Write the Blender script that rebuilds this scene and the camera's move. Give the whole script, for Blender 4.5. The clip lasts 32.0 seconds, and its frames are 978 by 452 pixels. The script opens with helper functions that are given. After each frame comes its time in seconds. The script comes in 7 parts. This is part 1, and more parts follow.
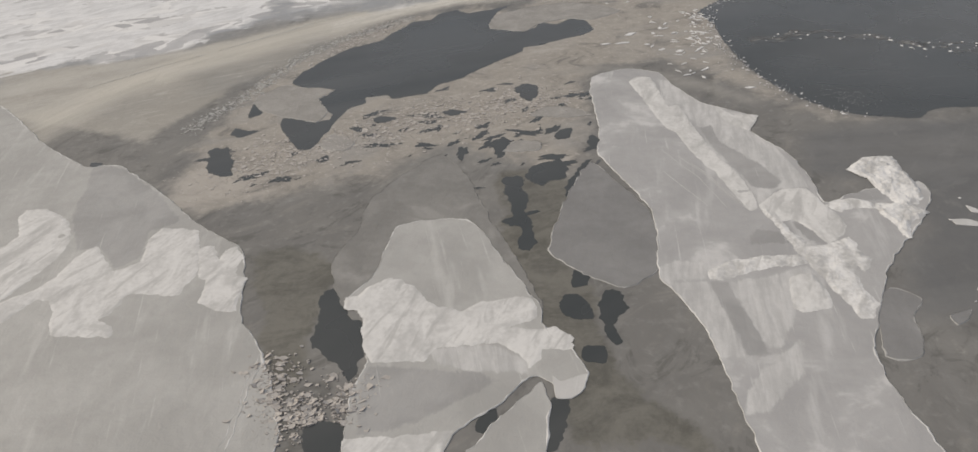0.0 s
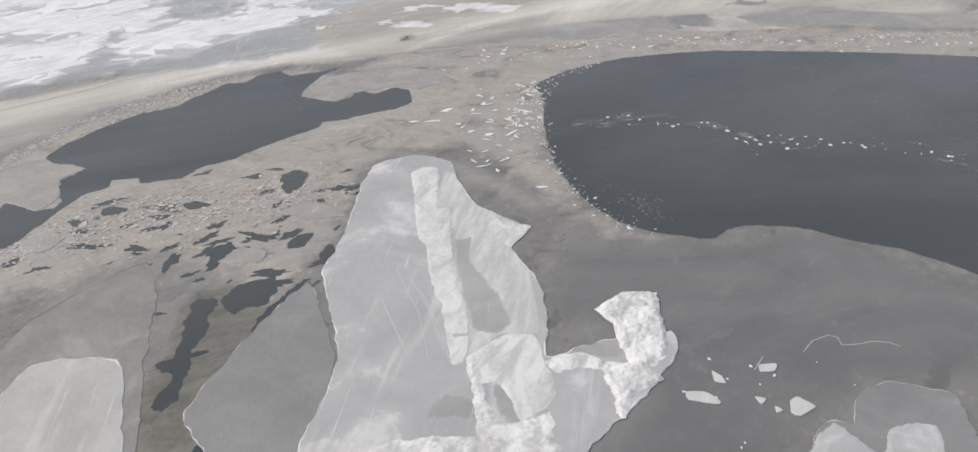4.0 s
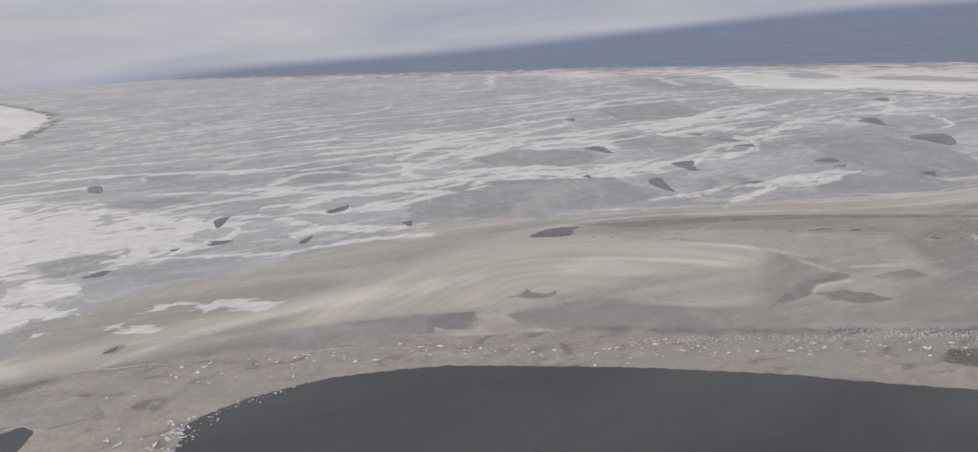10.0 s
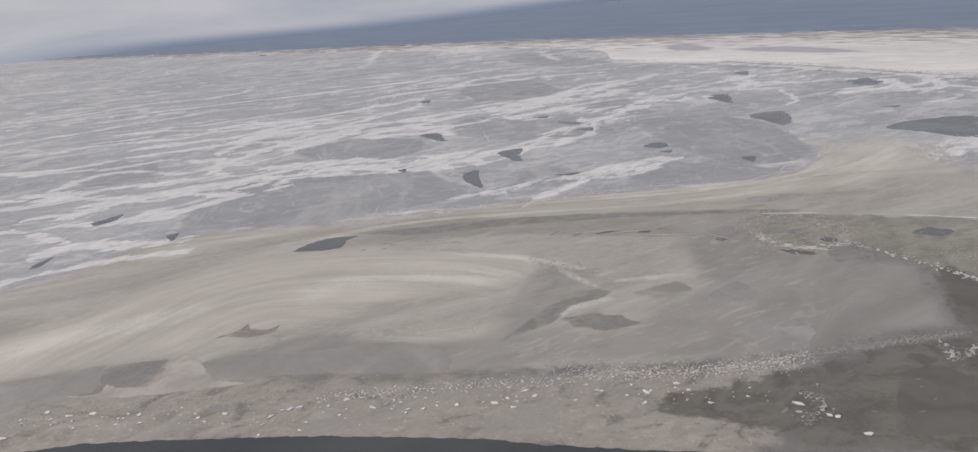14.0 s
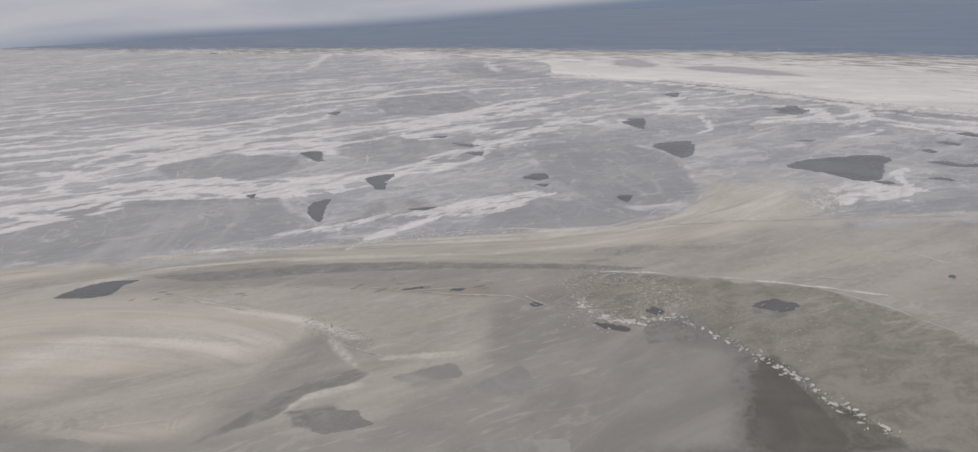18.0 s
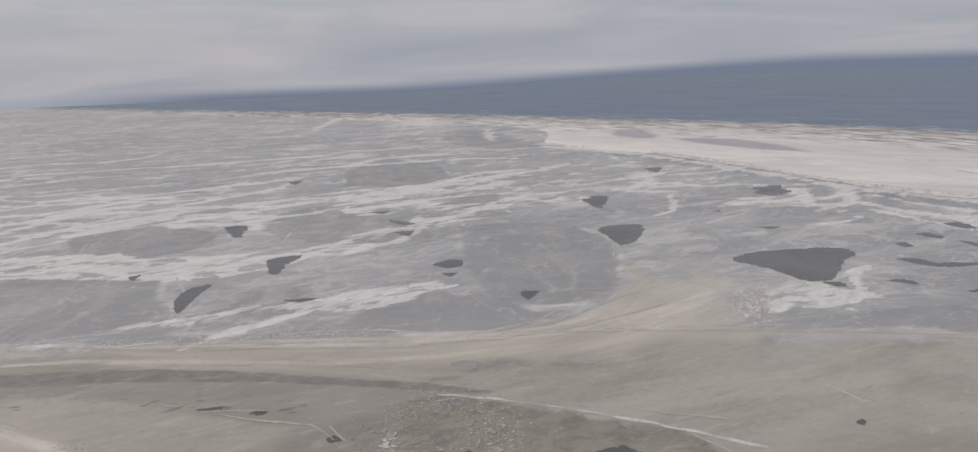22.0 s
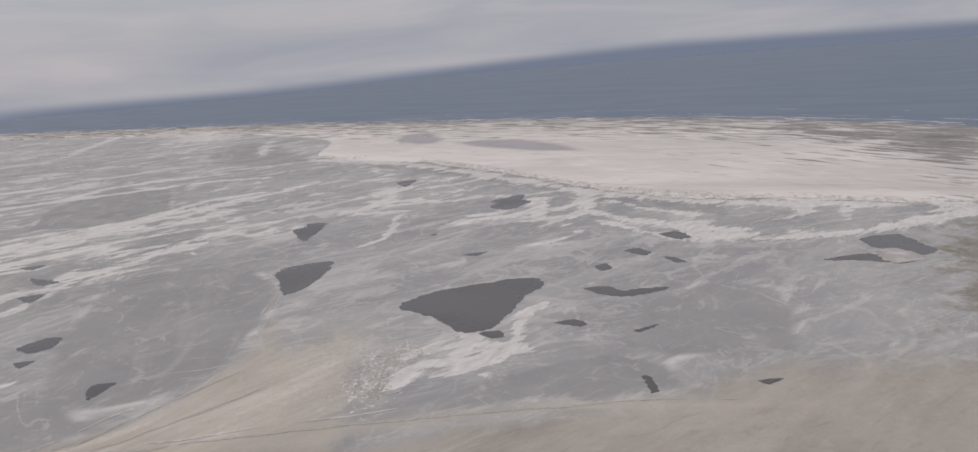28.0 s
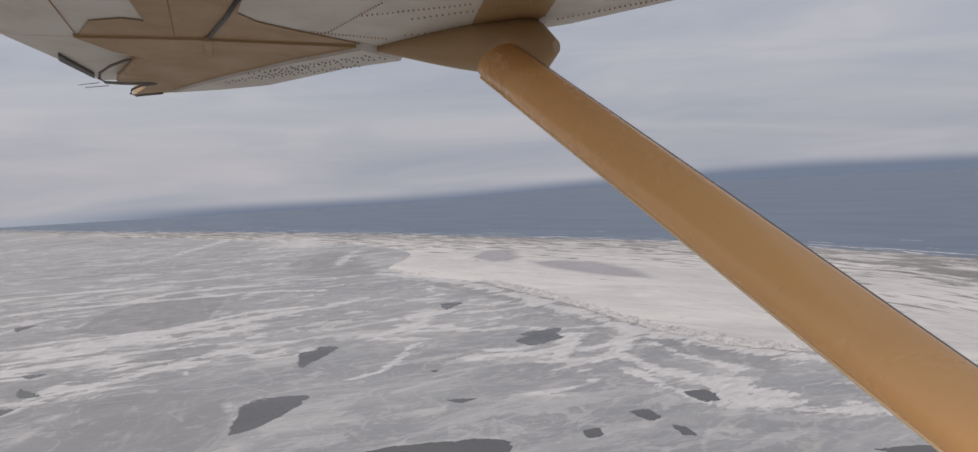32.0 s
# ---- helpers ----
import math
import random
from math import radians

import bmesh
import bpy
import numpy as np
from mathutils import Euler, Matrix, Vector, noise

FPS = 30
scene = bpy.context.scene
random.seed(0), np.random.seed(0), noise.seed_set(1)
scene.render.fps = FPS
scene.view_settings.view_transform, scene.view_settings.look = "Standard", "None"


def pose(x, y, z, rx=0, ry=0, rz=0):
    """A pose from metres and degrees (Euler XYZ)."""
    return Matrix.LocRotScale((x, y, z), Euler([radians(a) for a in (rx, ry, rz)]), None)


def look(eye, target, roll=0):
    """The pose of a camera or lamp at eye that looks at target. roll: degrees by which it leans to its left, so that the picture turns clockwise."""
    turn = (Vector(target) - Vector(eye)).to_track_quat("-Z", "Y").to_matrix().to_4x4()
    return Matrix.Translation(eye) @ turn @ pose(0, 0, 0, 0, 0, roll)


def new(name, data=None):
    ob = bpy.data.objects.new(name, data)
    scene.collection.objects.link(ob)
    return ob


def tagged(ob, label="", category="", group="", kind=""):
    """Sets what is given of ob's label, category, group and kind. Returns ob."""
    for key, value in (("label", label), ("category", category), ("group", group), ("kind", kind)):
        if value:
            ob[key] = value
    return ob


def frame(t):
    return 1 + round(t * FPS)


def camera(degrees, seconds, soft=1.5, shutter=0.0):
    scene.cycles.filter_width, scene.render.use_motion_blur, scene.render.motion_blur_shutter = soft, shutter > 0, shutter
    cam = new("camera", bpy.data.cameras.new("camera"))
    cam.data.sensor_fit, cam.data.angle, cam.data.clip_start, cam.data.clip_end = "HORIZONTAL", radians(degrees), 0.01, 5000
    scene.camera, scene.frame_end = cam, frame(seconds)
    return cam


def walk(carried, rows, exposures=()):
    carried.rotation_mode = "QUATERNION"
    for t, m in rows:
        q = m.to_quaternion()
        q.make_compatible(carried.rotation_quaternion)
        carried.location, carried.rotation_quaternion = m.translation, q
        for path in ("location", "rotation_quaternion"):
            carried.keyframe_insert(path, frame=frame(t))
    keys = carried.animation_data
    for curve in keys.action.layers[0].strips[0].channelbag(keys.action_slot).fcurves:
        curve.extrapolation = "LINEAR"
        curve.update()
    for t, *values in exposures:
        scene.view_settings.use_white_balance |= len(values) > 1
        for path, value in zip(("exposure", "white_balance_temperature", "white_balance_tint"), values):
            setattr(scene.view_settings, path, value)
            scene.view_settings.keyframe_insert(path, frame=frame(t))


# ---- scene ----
cam = camera(66.26, 32.0)
PATH = [
    (0, pose(0.00, 0.00, 139.20, 55.59, 3.37, -2.60)),
    (0.5, pose(12.17, 6.57, 139.20, 56.85, 1.59, -1.52)),
    (1, pose(24.37, 13.17, 139.20, 56.61, 1.91, -1.12)),
    (1.5, pose(36.60, 19.77, 139.20, 56.53, 1.86, -1.49)),
    (2, pose(48.85, 26.40, 139.20, 56.68, 1.83, -1.26)),
    (2.5, pose(61.12, 33.04, 139.21, 56.76, 1.83, -1.15)),
    (3, pose(73.42, 39.71, 139.21, 56.79, 1.76, -1.08)),
    (3.5, pose(85.74, 46.38, 139.21, 56.94, 2.10, -1.24)),
    (5.5, pose(135.29, 73.26, 139.22, 57.62, 1.40, -0.64)),
    (6, pose(147.74, 80.01, 139.22, 57.44, 1.46, -1.00)),
    (6.5, pose(160.22, 86.78, 139.22, 57.89, 1.32, -1.20)),
    (7, pose(172.71, 93.57, 139.22, 58.98, 1.43, -0.17)),
    (7.5, pose(185.24, 100.37, 139.22, 59.29, 1.46, 1.63)),
    (8, pose(197.78, 107.18, 139.23, 61.40, 1.50, 4.42)),
    (8.4, pose(207.83, 112.64, 139.23, 69.32, 0.61, 5.77)),
    (8.5, pose(210.35, 114.01, 139.23, 72.57, 1.32, 5.62)),
    (9, pose(222.94, 120.84, 139.23, 75.30, 2.85, 2.49)),
    (9.5, pose(235.55, 127.69, 139.23, 75.26, 3.71, 1.74)),
    (10, pose(248.19, 134.55, 139.24, 75.02, 3.86, 0.30)),
    (10.5, pose(260.84, 141.42, 139.24, 74.99, 3.80, -0.15)),
    (11, pose(273.52, 148.29, 139.24, 74.10, 4.41, -1.27)),
    (11.5, pose(286.21, 155.18, 139.25, 73.56, 4.18, -2.12)),
    (12, pose(298.92, 162.07, 139.25, 73.54, 4.84, -3.33)),
    (12.5, pose(311.65, 168.97, 139.25, 74.02, 4.62, -3.87)),
    (13, pose(324.39, 175.87, 139.25, 73.19, 4.42, -4.54)),
    (13.5, pose(337.15, 182.78, 139.26, 72.91, 4.12, -4.93)),
    (14, pose(349.93, 189.70, 139.26, 72.47, 4.49, -5.49)),
    (14.5, pose(362.71, 196.61, 139.26, 72.52, 4.65, -5.96)),
    (15, pose(375.51, 203.53, 139.27, 71.69, 4.06, -6.71)),
    (15.5, pose(388.32, 210.45, 139.27, 71.94, 3.08, -7.24)),
    (17.5, pose(439.64, 238.10, 139.29, 71.91, 2.44, -7.22)),
    (18, pose(452.49, 245.00, 139.29, 72.71, 2.36, -6.04)),
    (18.5, pose(465.33, 251.89, 139.29, 76.39, 1.54, -3.10)),
    (19, pose(478.18, 258.78, 139.30, 77.39, 1.86, -1.98)),
    (19.5, pose(491.02, 265.66, 139.30, 77.23, 1.69, -2.18)),
    (20, pose(503.86, 272.52, 139.31, 77.10, 1.81, -2.53)),
    (20.5, pose(516.70, 279.38, 139.31, 76.55, 2.02, -2.59)),
    (21, pose(529.53, 286.22, 139.31, 77.29, 2.27, -2.38)),
    (21.5, pose(542.35, 293.04, 139.32, 77.36, 2.30, -2.50)),
    (22, pose(555.17, 299.85, 139.32, 77.52, 1.84, -2.40)),
    (22.5, pose(567.97, 306.64, 139.33, 76.80, 1.64, -2.48)),
    (23, pose(580.75, 313.41, 139.33, 76.87, 1.74, -2.46)),
    (23.5, pose(593.52, 320.16, 139.34, 77.24, 2.52, -2.48)),
    (24, pose(606.28, 326.88, 139.34, 77.29, 3.13, -2.59)),
    (24.5, pose(619.01, 333.58, 139.35, 77.70, 2.92, -2.23)),
    (26.5, pose(669.68, 360.08, 139.37, 77.59, 3.05, -4.24)),
    (27, pose(682.28, 366.63, 139.37, 77.79, 3.27, -9.27)),
    (27.5, pose(694.84, 373.14, 139.38, 77.33, 3.91, -12.90)),
    (28, pose(707.36, 379.61, 139.38, 76.76, 4.13, -13.03)),
    (28.5, pose(719.84, 386.04, 139.39, 78.47, 3.41, -10.51)),
    (28.6, pose(722.33, 387.32, 139.39, 79.15, 2.59, -11.17)),
    (29, pose(732.28, 392.42, 139.39, 81.98, 1.94, -11.14)),
    (29.5, pose(744.67, 398.77, 139.40, 81.18, 2.00, -10.39)),
    (30, pose(757.02, 405.06, 139.41, 81.72, 2.59, -9.30)),
    (30.5, pose(769.32, 411.31, 139.41, 84.82, 2.98, -9.12)),
    (31, pose(781.56, 417.51, 139.42, 85.04, 2.92, -9.60)),
    (31.5, pose(793.74, 423.65, 139.42, 85.24, 2.94, -6.57)),
    (32, pose(805.87, 429.74, 139.43, 85.81, 2.79, -2.68)),
]
# the phone's own exposure and white balance drift a little
EXPOSURES = [(0, 0.17, 7700, 10), (2, 0.38, 7250, 10), (3.5, 0.54, 7100, 10), (6, 0.66, 7150, 12), (8, 0.62, 7100, 12), (9, 0.25, 7150, 14), (10, 0.13, 7300, 14), (15, 0.14, 7350, 13), (21, 0.02, 7500, 13), (28, -0.02, 7650, 15), (32, 0.02, 7450, 14)]
walk(cam, PATH, EXPOSURES)

# ---- world, sun ----
SUN_AZ, SUN_EL = -78.0, 38.0
world = bpy.data.worlds.new("World")
scene.world = world
world.use_nodes = True
wt = world.node_tree
wt.nodes.clear()


def wnode(kind, **values):
    n = wt.nodes.new(kind)
    for key, value in values.items():
        n.inputs[int(key[1:])].default_value = value
    return n


w_tex = wnode("ShaderNodeTexCoord")
w_sep = wnode("ShaderNodeSeparateXYZ")
wt.links.new(w_tex.outputs["Generated"], w_sep.inputs[0])
w_up = wnode("ShaderNodeMath", i1=0.015)
w_up.operation = "MAXIMUM"
wt.links.new(w_sep.outputs[2], w_up.inputs[0])
w_dir = wnode("ShaderNodeCombineXYZ")
wt.links.new(w_sep.outputs[0], w_dir.inputs[0])
wt.links.new(w_sep.outputs[1], w_dir.inputs[1])
wt.links.new(w_up.outputs[0], w_dir.inputs[2])
w_sky = wnode("ShaderNodeTexSky")
w_sky.sky_type = "NISHITA"
w_sky.sun_disc = False
w_sky.sun_elevation = radians(SUN_EL)
w_sky.sun_rotation = radians(SUN_AZ)
w_sky.air_density, w_sky.dust_density, w_sky.ozone_density = 1.0, 3.0, 1.0
wt.links.new(w_dir.outputs[0], w_sky.inputs[0])
# a high veil of stratus, streaked along the horizon
w_flat = wnode("ShaderNodeMapping")
w_flat.inputs["Scale"].default_value = (2.2, 2.2, 17.0)
w_flat.inputs["Rotation"].default_value = (0.05, 0.06, 0.0)
wt.links.new(w_tex.outputs["Generated"], w_flat.inputs[0])
w_noise = wnode("ShaderNodeTexNoise")
w_noise.inputs["Scale"].default_value = 1.3
w_noise.inputs["Detail"].default_value = 6.0
w_noise.inputs["Roughness"].default_value = 0.55
w_noise.inputs["Distortion"].default_value = 0.6
wt.links.new(w_flat.outputs[0], w_noise.inputs["Vector"])
w_ramp = wnode("ShaderNodeValToRGB")
w_ramp.color_ramp.elements[0].position, w_ramp.color_ramp.elements[0].color = 0.3, (3.3, 4.0, 5.3, 1)
w_ramp.color_ramp.elements[1].position, w_ramp.color_ramp.elements[1].color = 0.72, (4.75, 5.2, 6.3, 1)
wt.links.new(w_noise.outputs["Fac"], w_ramp.inputs[0])
w_mix = wnode("ShaderNodeMix")
w_mix.data_type = "RGBA"
w_mix.inputs[0].default_value = 0.84
wt.links.new(w_sky.outputs[0], w_mix.inputs[6])
wt.links.new(w_ramp.outputs[0], w_mix.inputs[7])
# far water blues the lowest strip of the sky and sinks into haze towards the sun
w_line = wnode("ShaderNodeMapRange", i1=-0.12, i2=0.5, i3=-0.029, i4=-0.008)
w_line.interpolation_type = "SMOOTHSTEP"
wt.links.new(w_sep.outputs[0], w_line.inputs[0])
w_low = wnode("ShaderNodeMath")
w_low.operation = "SUBTRACT"
wt.links.new(w_sep.outputs[2], w_low.inputs[0])
wt.links.new(w_line.outputs[0], w_low.inputs[1])
w_edge = wnode("ShaderNodeMapRange", i1=-0.008, i2=0.008, i3=0.0, i4=1.0)
w_edge.interpolation_type = "SMOOTHSTEP"
wt.links.new(w_low.outputs[0], w_edge.inputs[0])
w_far = wnode("ShaderNodeMix")
w_far.data_type = "RGBA"
w_dim = wnode("ShaderNodeMapRange", i1=-0.52, i2=-0.28, i3=0.0, i4=1.0)
w_dim.interpolation_type = "SMOOTHSTEP"
wt.links.new(w_sep.outputs[0], w_dim.inputs[0])
w_blue = wnode("ShaderNodeMix")
w_blue.data_type = "RGBA"
w_blue.inputs[6].default_value, w_blue.inputs[7].default_value = (3.1, 3.75, 4.9, 1), (1.52, 2.05, 3.1, 1)
wt.links.new(w_dim.outputs[0], w_blue.inputs[0])
wt.links.new(w_blue.outputs[2], w_far.inputs[6])
wt.links.new(w_edge.outputs[0], w_far.inputs[0])
wt.links.new(w_mix.outputs[2], w_far.inputs[7])
w_bg = wnode("ShaderNodeBackground")
w_bg.inputs["Strength"].default_value = 0.1
wt.links.new(w_far.outputs[2], w_bg.inputs[0])
w_out = wnode("ShaderNodeOutputWorld")
wt.links.new(w_bg.outputs[0], w_out.inputs[0])

sun = new("sun", bpy.data.lights.new("sun", "SUN"))
sun.data.energy, sun.data.angle, sun.data.color = 2.3, radians(22.0), (1.0, 0.95, 0.88)
sun.matrix_world = look((0, 0, 900), (-math.sin(radians(SUN_AZ)), -math.cos(radians(SUN_AZ)), 900 - math.tan(radians(SUN_EL))))

# ---- materials ----
class Nodes:
    """Short hand for a node material on world positions in metres."""

    def __init__(self, name):
        self.mat = bpy.data.materials.new(name)
        self.mat.use_nodes = True
        self.t = self.mat.node_tree
        self.b = self.t.nodes["Principled BSDF"]
        self.out = self.t.nodes["Material Output"]
        self.pos = self.t.nodes.new("ShaderNodeNewGeometry").outputs["Position"]

    def link(self, a, b):
        self.t.links.new(a, b)

    def mapped(self, scale, turn=0.0):
        m = self.t.nodes.new("ShaderNodeMapping")
        m.vector_type = "TEXTURE"
        m.inputs["Rotation"].default_value = (0, 0, radians(turn))
        m.inputs["Scale"].default_value = scale
        self.link(self.pos, m.inputs[0])
        return m.outputs[0]

    def noise(self, size, detail=4.0, rough=0.55, warp=0.0, stretch=(1, 1, 1), turn=0.0):
        n = self.t.nodes.new("ShaderNodeTexNoise")
        n.inputs["Scale"].default_value = 1.0
        n.inputs["Detail"].default_value, n.inputs["Roughness"].default_value = detail, rough
        n.inputs["Distortion"].default_value = warp
        self.link(self.mapped([size * s for s in stretch], turn), n.inputs["Vector"])
        return n.outputs["Fac"]

    def cells(self, size, feature="DISTANCE_TO_EDGE", stretch=(1, 1, 1), turn=0.0, warp=None, amount=0.3):
        n = self.t.nodes.new("ShaderNodeTexVoronoi")
        n.feature = "F1" if feature == "F1C" else feature
        n.inputs["Scale"].default_value = 1.0
        v = self.mapped([size * s for s in stretch], turn)
        if warp is not None:
            a = self.t.nodes.new("ShaderNodeVectorMath")
            a.operation = "MULTIPLY_ADD"
            self.link(warp, a.inputs[0])
            a.inputs[1].default_value = (amount, amount, 0)
            self.link(v, a.inputs[2])
            v = a.outputs[0]
        self.link(v, n.inputs["Vector"])
        return n.outputs["Distance"] if feature != "F1C" else n.outputs["Color"]

    def ramp(self, fac, lo, hi, a=0.0, b=1.0):
        m = self.t.nodes.new("ShaderNodeMapRange")
        m.interpolation_type = "SMOOTHSTEP"
        for i, v in enumerate((lo, hi, a, b)):
            m.inputs[i + 1].default_value = v
        self.link(fac, m.inputs[0])
        return m.outputs[0]

    def math(self, op, a, b=0.5):
        m = self.t.nodes.new("ShaderNodeMath")
        m.operation = op
        for i, v in enumerate((a, b)):
            if isinstance(v, (int, float)):
                m.inputs[i].default_value = v
            else:
                self.link(v, m.inputs[i])
        return m.outputs[0]

    def mix(self, fac, a, b):
        m = self.t.nodes.new("ShaderNodeMix")
        m.data_type = "RGBA"
        for key, v in (("Factor", fac), ("A", a), ("B", b)):
            socket = [s for s in m.inputs if s.name == key and (s.type == "RGBA" if key != "Factor" else s.type == "VALUE")][0]
            if isinstance(v, (int, float)):
                socket.default_value = v
            elif isinstance(v, tuple):
                socket.default_value = (*v, 1)
            else:
                self.link(v, socket)
        return [s for s in m.outputs if s.type == "RGBA"][0]

    def bump(self, height, distance, strength=1.0):
        n = self.t.nodes.new("ShaderNodeBump")
        n.inputs["Strength"].default_value, n.inputs["Distance"].default_value = strength, distance
        self.link(height, n.inputs["Height"])
        self.link(n.outputs[0], self.b.inputs["Normal"])

    def done(self, colour, rough=0.6, alpha=None, spec=0.5):
        if isinstance(colour, tuple):
            self.b.inputs["Base Color"].default_value = (*colour, 1)
        else:
            self.link(colour, self.b.inputs["Base Color"])
        if isinstance(rough, (int, float)):
            self.b.inputs["Roughness"].default_value = rough
        else:
            self.link(rough, self.b.inputs["Roughness"])
        self.b.inputs["Specular IOR Level"].default_value = spec
        if alpha is not None:
            self.link(alpha, self.b.inputs["Alpha"])
        return self.mat

    def attribute(self, name):
        a = self.t.nodes.new("ShaderNodeAttribute")
        a.attribute_name = name
        return a.outputs["Fac"]


STREAK = 28.0  # the way the wind has combed the pack


def ground_material():
    """Young ice; the fields on the sheet say where slush, combed frazil, snow streaks and smooth plates lie."""
    n = Nodes("young grey sea ice")
    sep = n.t.nodes.new("ShaderNodeSeparateXYZ")
    n.link(n.pos, sep.inputs[0])
    lean = n.math("MINIMUM", n.math("MULTIPLY", sep.outputs[0], 0.55), 170.0)
    lean = n.math("SUBTRACT", lean, n.math("MULTIPLY", n.math("MAXIMUM", n.math("SUBTRACT", sep.outputs[0], 640.0), 0.0), 0.7))
    edge = n.math("ADD", n.math("SUBTRACT", sep.outputs[1], lean), n.math("MULTIPLY", n.noise(90, 5, 0.6), 120))
    far = n.math("MAXIMUM", n.ramp(edge, 510, 585), n.ramp(n.attribute("cover"), 0.1, 0.4))
    tone, mottled, grain = n.noise(210, 5, 0.55, 0.8), n.noise(24, 7, 0.62, 0.7), n.noise(3.5, 5, 0.65, 0.3)
    grey = n.mix(n.ramp(tone, 0.3, 0.7), (0.13, 0.128, 0.124), (0.178, 0.175, 0.17))
    grey = n.mix(n.ramp(mottled, 0.38, 0.72, 0, 0.45), grey, (0.225, 0.224, 0.218))
    swirl = n.noise(34, 8, 0.62, 2.2, (2.4, 1, 1), 62)
    grey = n.mix(n.ramp(swirl, 0.52, 0.7, 0, 0.55), grey, (0.205, 0.204, 0.2))
    grey = n.mix(n.ramp(swirl, 0.47, 0.32, 0, 0.5), grey, (0.105, 0.105, 0.104))
    blotch = n.noise(17, 8, 0.66, 1.8, (1.5, 1, 1), 40)
    grey = n.mix(n.ramp(blotch, 0.47, 0.36, 0, 0.6), grey, (0.088, 0.087, 0.082))
    grey = n.mix(n.ramp(blotch, 0.54, 0.68, 0, 0.5), grey, (0.215, 0.208, 0.196))
    grey = n.mix(n.ramp(grain, 0.5, 0.75, 0, 0.25), grey, (0.36, 0.36, 0.35))
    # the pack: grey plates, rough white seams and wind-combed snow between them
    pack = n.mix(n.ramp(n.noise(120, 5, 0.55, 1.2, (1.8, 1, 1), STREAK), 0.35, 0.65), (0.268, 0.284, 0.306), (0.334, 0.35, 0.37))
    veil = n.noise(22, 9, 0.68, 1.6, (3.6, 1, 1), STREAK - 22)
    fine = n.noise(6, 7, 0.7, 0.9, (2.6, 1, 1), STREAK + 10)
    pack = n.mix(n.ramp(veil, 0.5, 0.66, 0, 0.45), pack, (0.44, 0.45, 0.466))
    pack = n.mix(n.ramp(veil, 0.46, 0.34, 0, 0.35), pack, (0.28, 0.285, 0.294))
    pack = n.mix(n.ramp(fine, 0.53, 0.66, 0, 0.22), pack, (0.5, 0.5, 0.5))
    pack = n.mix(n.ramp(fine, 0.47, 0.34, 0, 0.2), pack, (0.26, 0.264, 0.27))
    # faint frost veins, then threads of snow along the plates' edges that swell into ragged patches
    warp = n.t.nodes.new("ShaderNodeTexNoise")
    warp.inputs["Scale"].default_value, warp.inputs["Detail"].default_value = 1.0, 7.0
    n.link(n.mapped((60, 60, 60)), warp.inputs["Vector"])
    clumps = n.noise(230, 5, 0.5, 0.6, (2.2, 1, 1), STREAK)
    streak = n.noise(34, 10, 0.63, 1.1, (2.3, 1, 1), STREAK - 4)
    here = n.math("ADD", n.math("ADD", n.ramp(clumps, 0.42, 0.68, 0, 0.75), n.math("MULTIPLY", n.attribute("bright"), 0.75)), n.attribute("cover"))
    feather = n.noise(14, 6, 0.6, 0.8)
    vein = n.math("ABSOLUTE", n.math("SUBTRACT", n.noise(110, 3, 0.5, 1.4, (1.3, 1, 1), STREAK + 50), 0.5))
    pack = n.mix(n.math("MULTIPLY", n.ramp(vein, 0.022, 0.004), n.ramp(feather, 0.38, 0.66, 0.0, 0.6)), pack, (0.46, 0.46, 0.463))
    vein = n.math("ABSOLUTE", n.math("SUBTRACT", n.noise(46, 6, 0.55, 1.7, (1.6, 1, 1), STREAK + 35), 0.5))
    pack = n.mix(n.ramp(vein, 0.012, 0.003, 0, 0.25), pack, (0.5, 0.5, 0.5))
    vein = n.math("ABSOLUTE", n.math("SUBTRACT", n.noise(28, 8, 0.55, 1.2, (3.0, 1, 1), STREAK - 15), 0.5))
    pack = n.mix(n.ramp(vein, 0.012, 0.003, 0, 0.4), pack, (0.5, 0.5, 0.5))
    net = n.cells(50, stretch=(2.0, 1, 1), turn=STREAK, warp=warp.outputs["Color"], amount=1.5)
    little = n.cells(21, stretch=(2.2, 1, 1), turn=STREAK - 8, warp=warp.outputs["Color"], amount=2.6)
    more = n.math("MULTIPLY", n.math("SUBTRACT", streak, 0.5), 0.95)
    grow = n.math("SUBTRACT", n.math("MULTIPLY", here, 0.115), 0.042)
    lace = n.math("SUBTRACT", n.math("SUBTRACT", net, more), grow)
    thin = n.math("SUBTRACT", n.math("SUBTRACT", little, more), n.math("ADD", n.math("MULTIPLY", grow, 0.8), 0.03))
    white = n.math("MAXIMUM", n.ramp(lace, 0.005, -0.007), n.ramp(thin, 0.006, -0.006, 0, 0.85))
    snow = n.mix(n.ramp(n.math("ADD", n.math("MULTIPLY", fine, 0.7), n.math("MULTIPLY", veil, 0.3)), 0.36, 0.62), (0.462, 0.468, 0.482), (0.615, 0.622, 0.637))
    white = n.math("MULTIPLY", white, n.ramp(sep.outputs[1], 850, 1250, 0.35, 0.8))
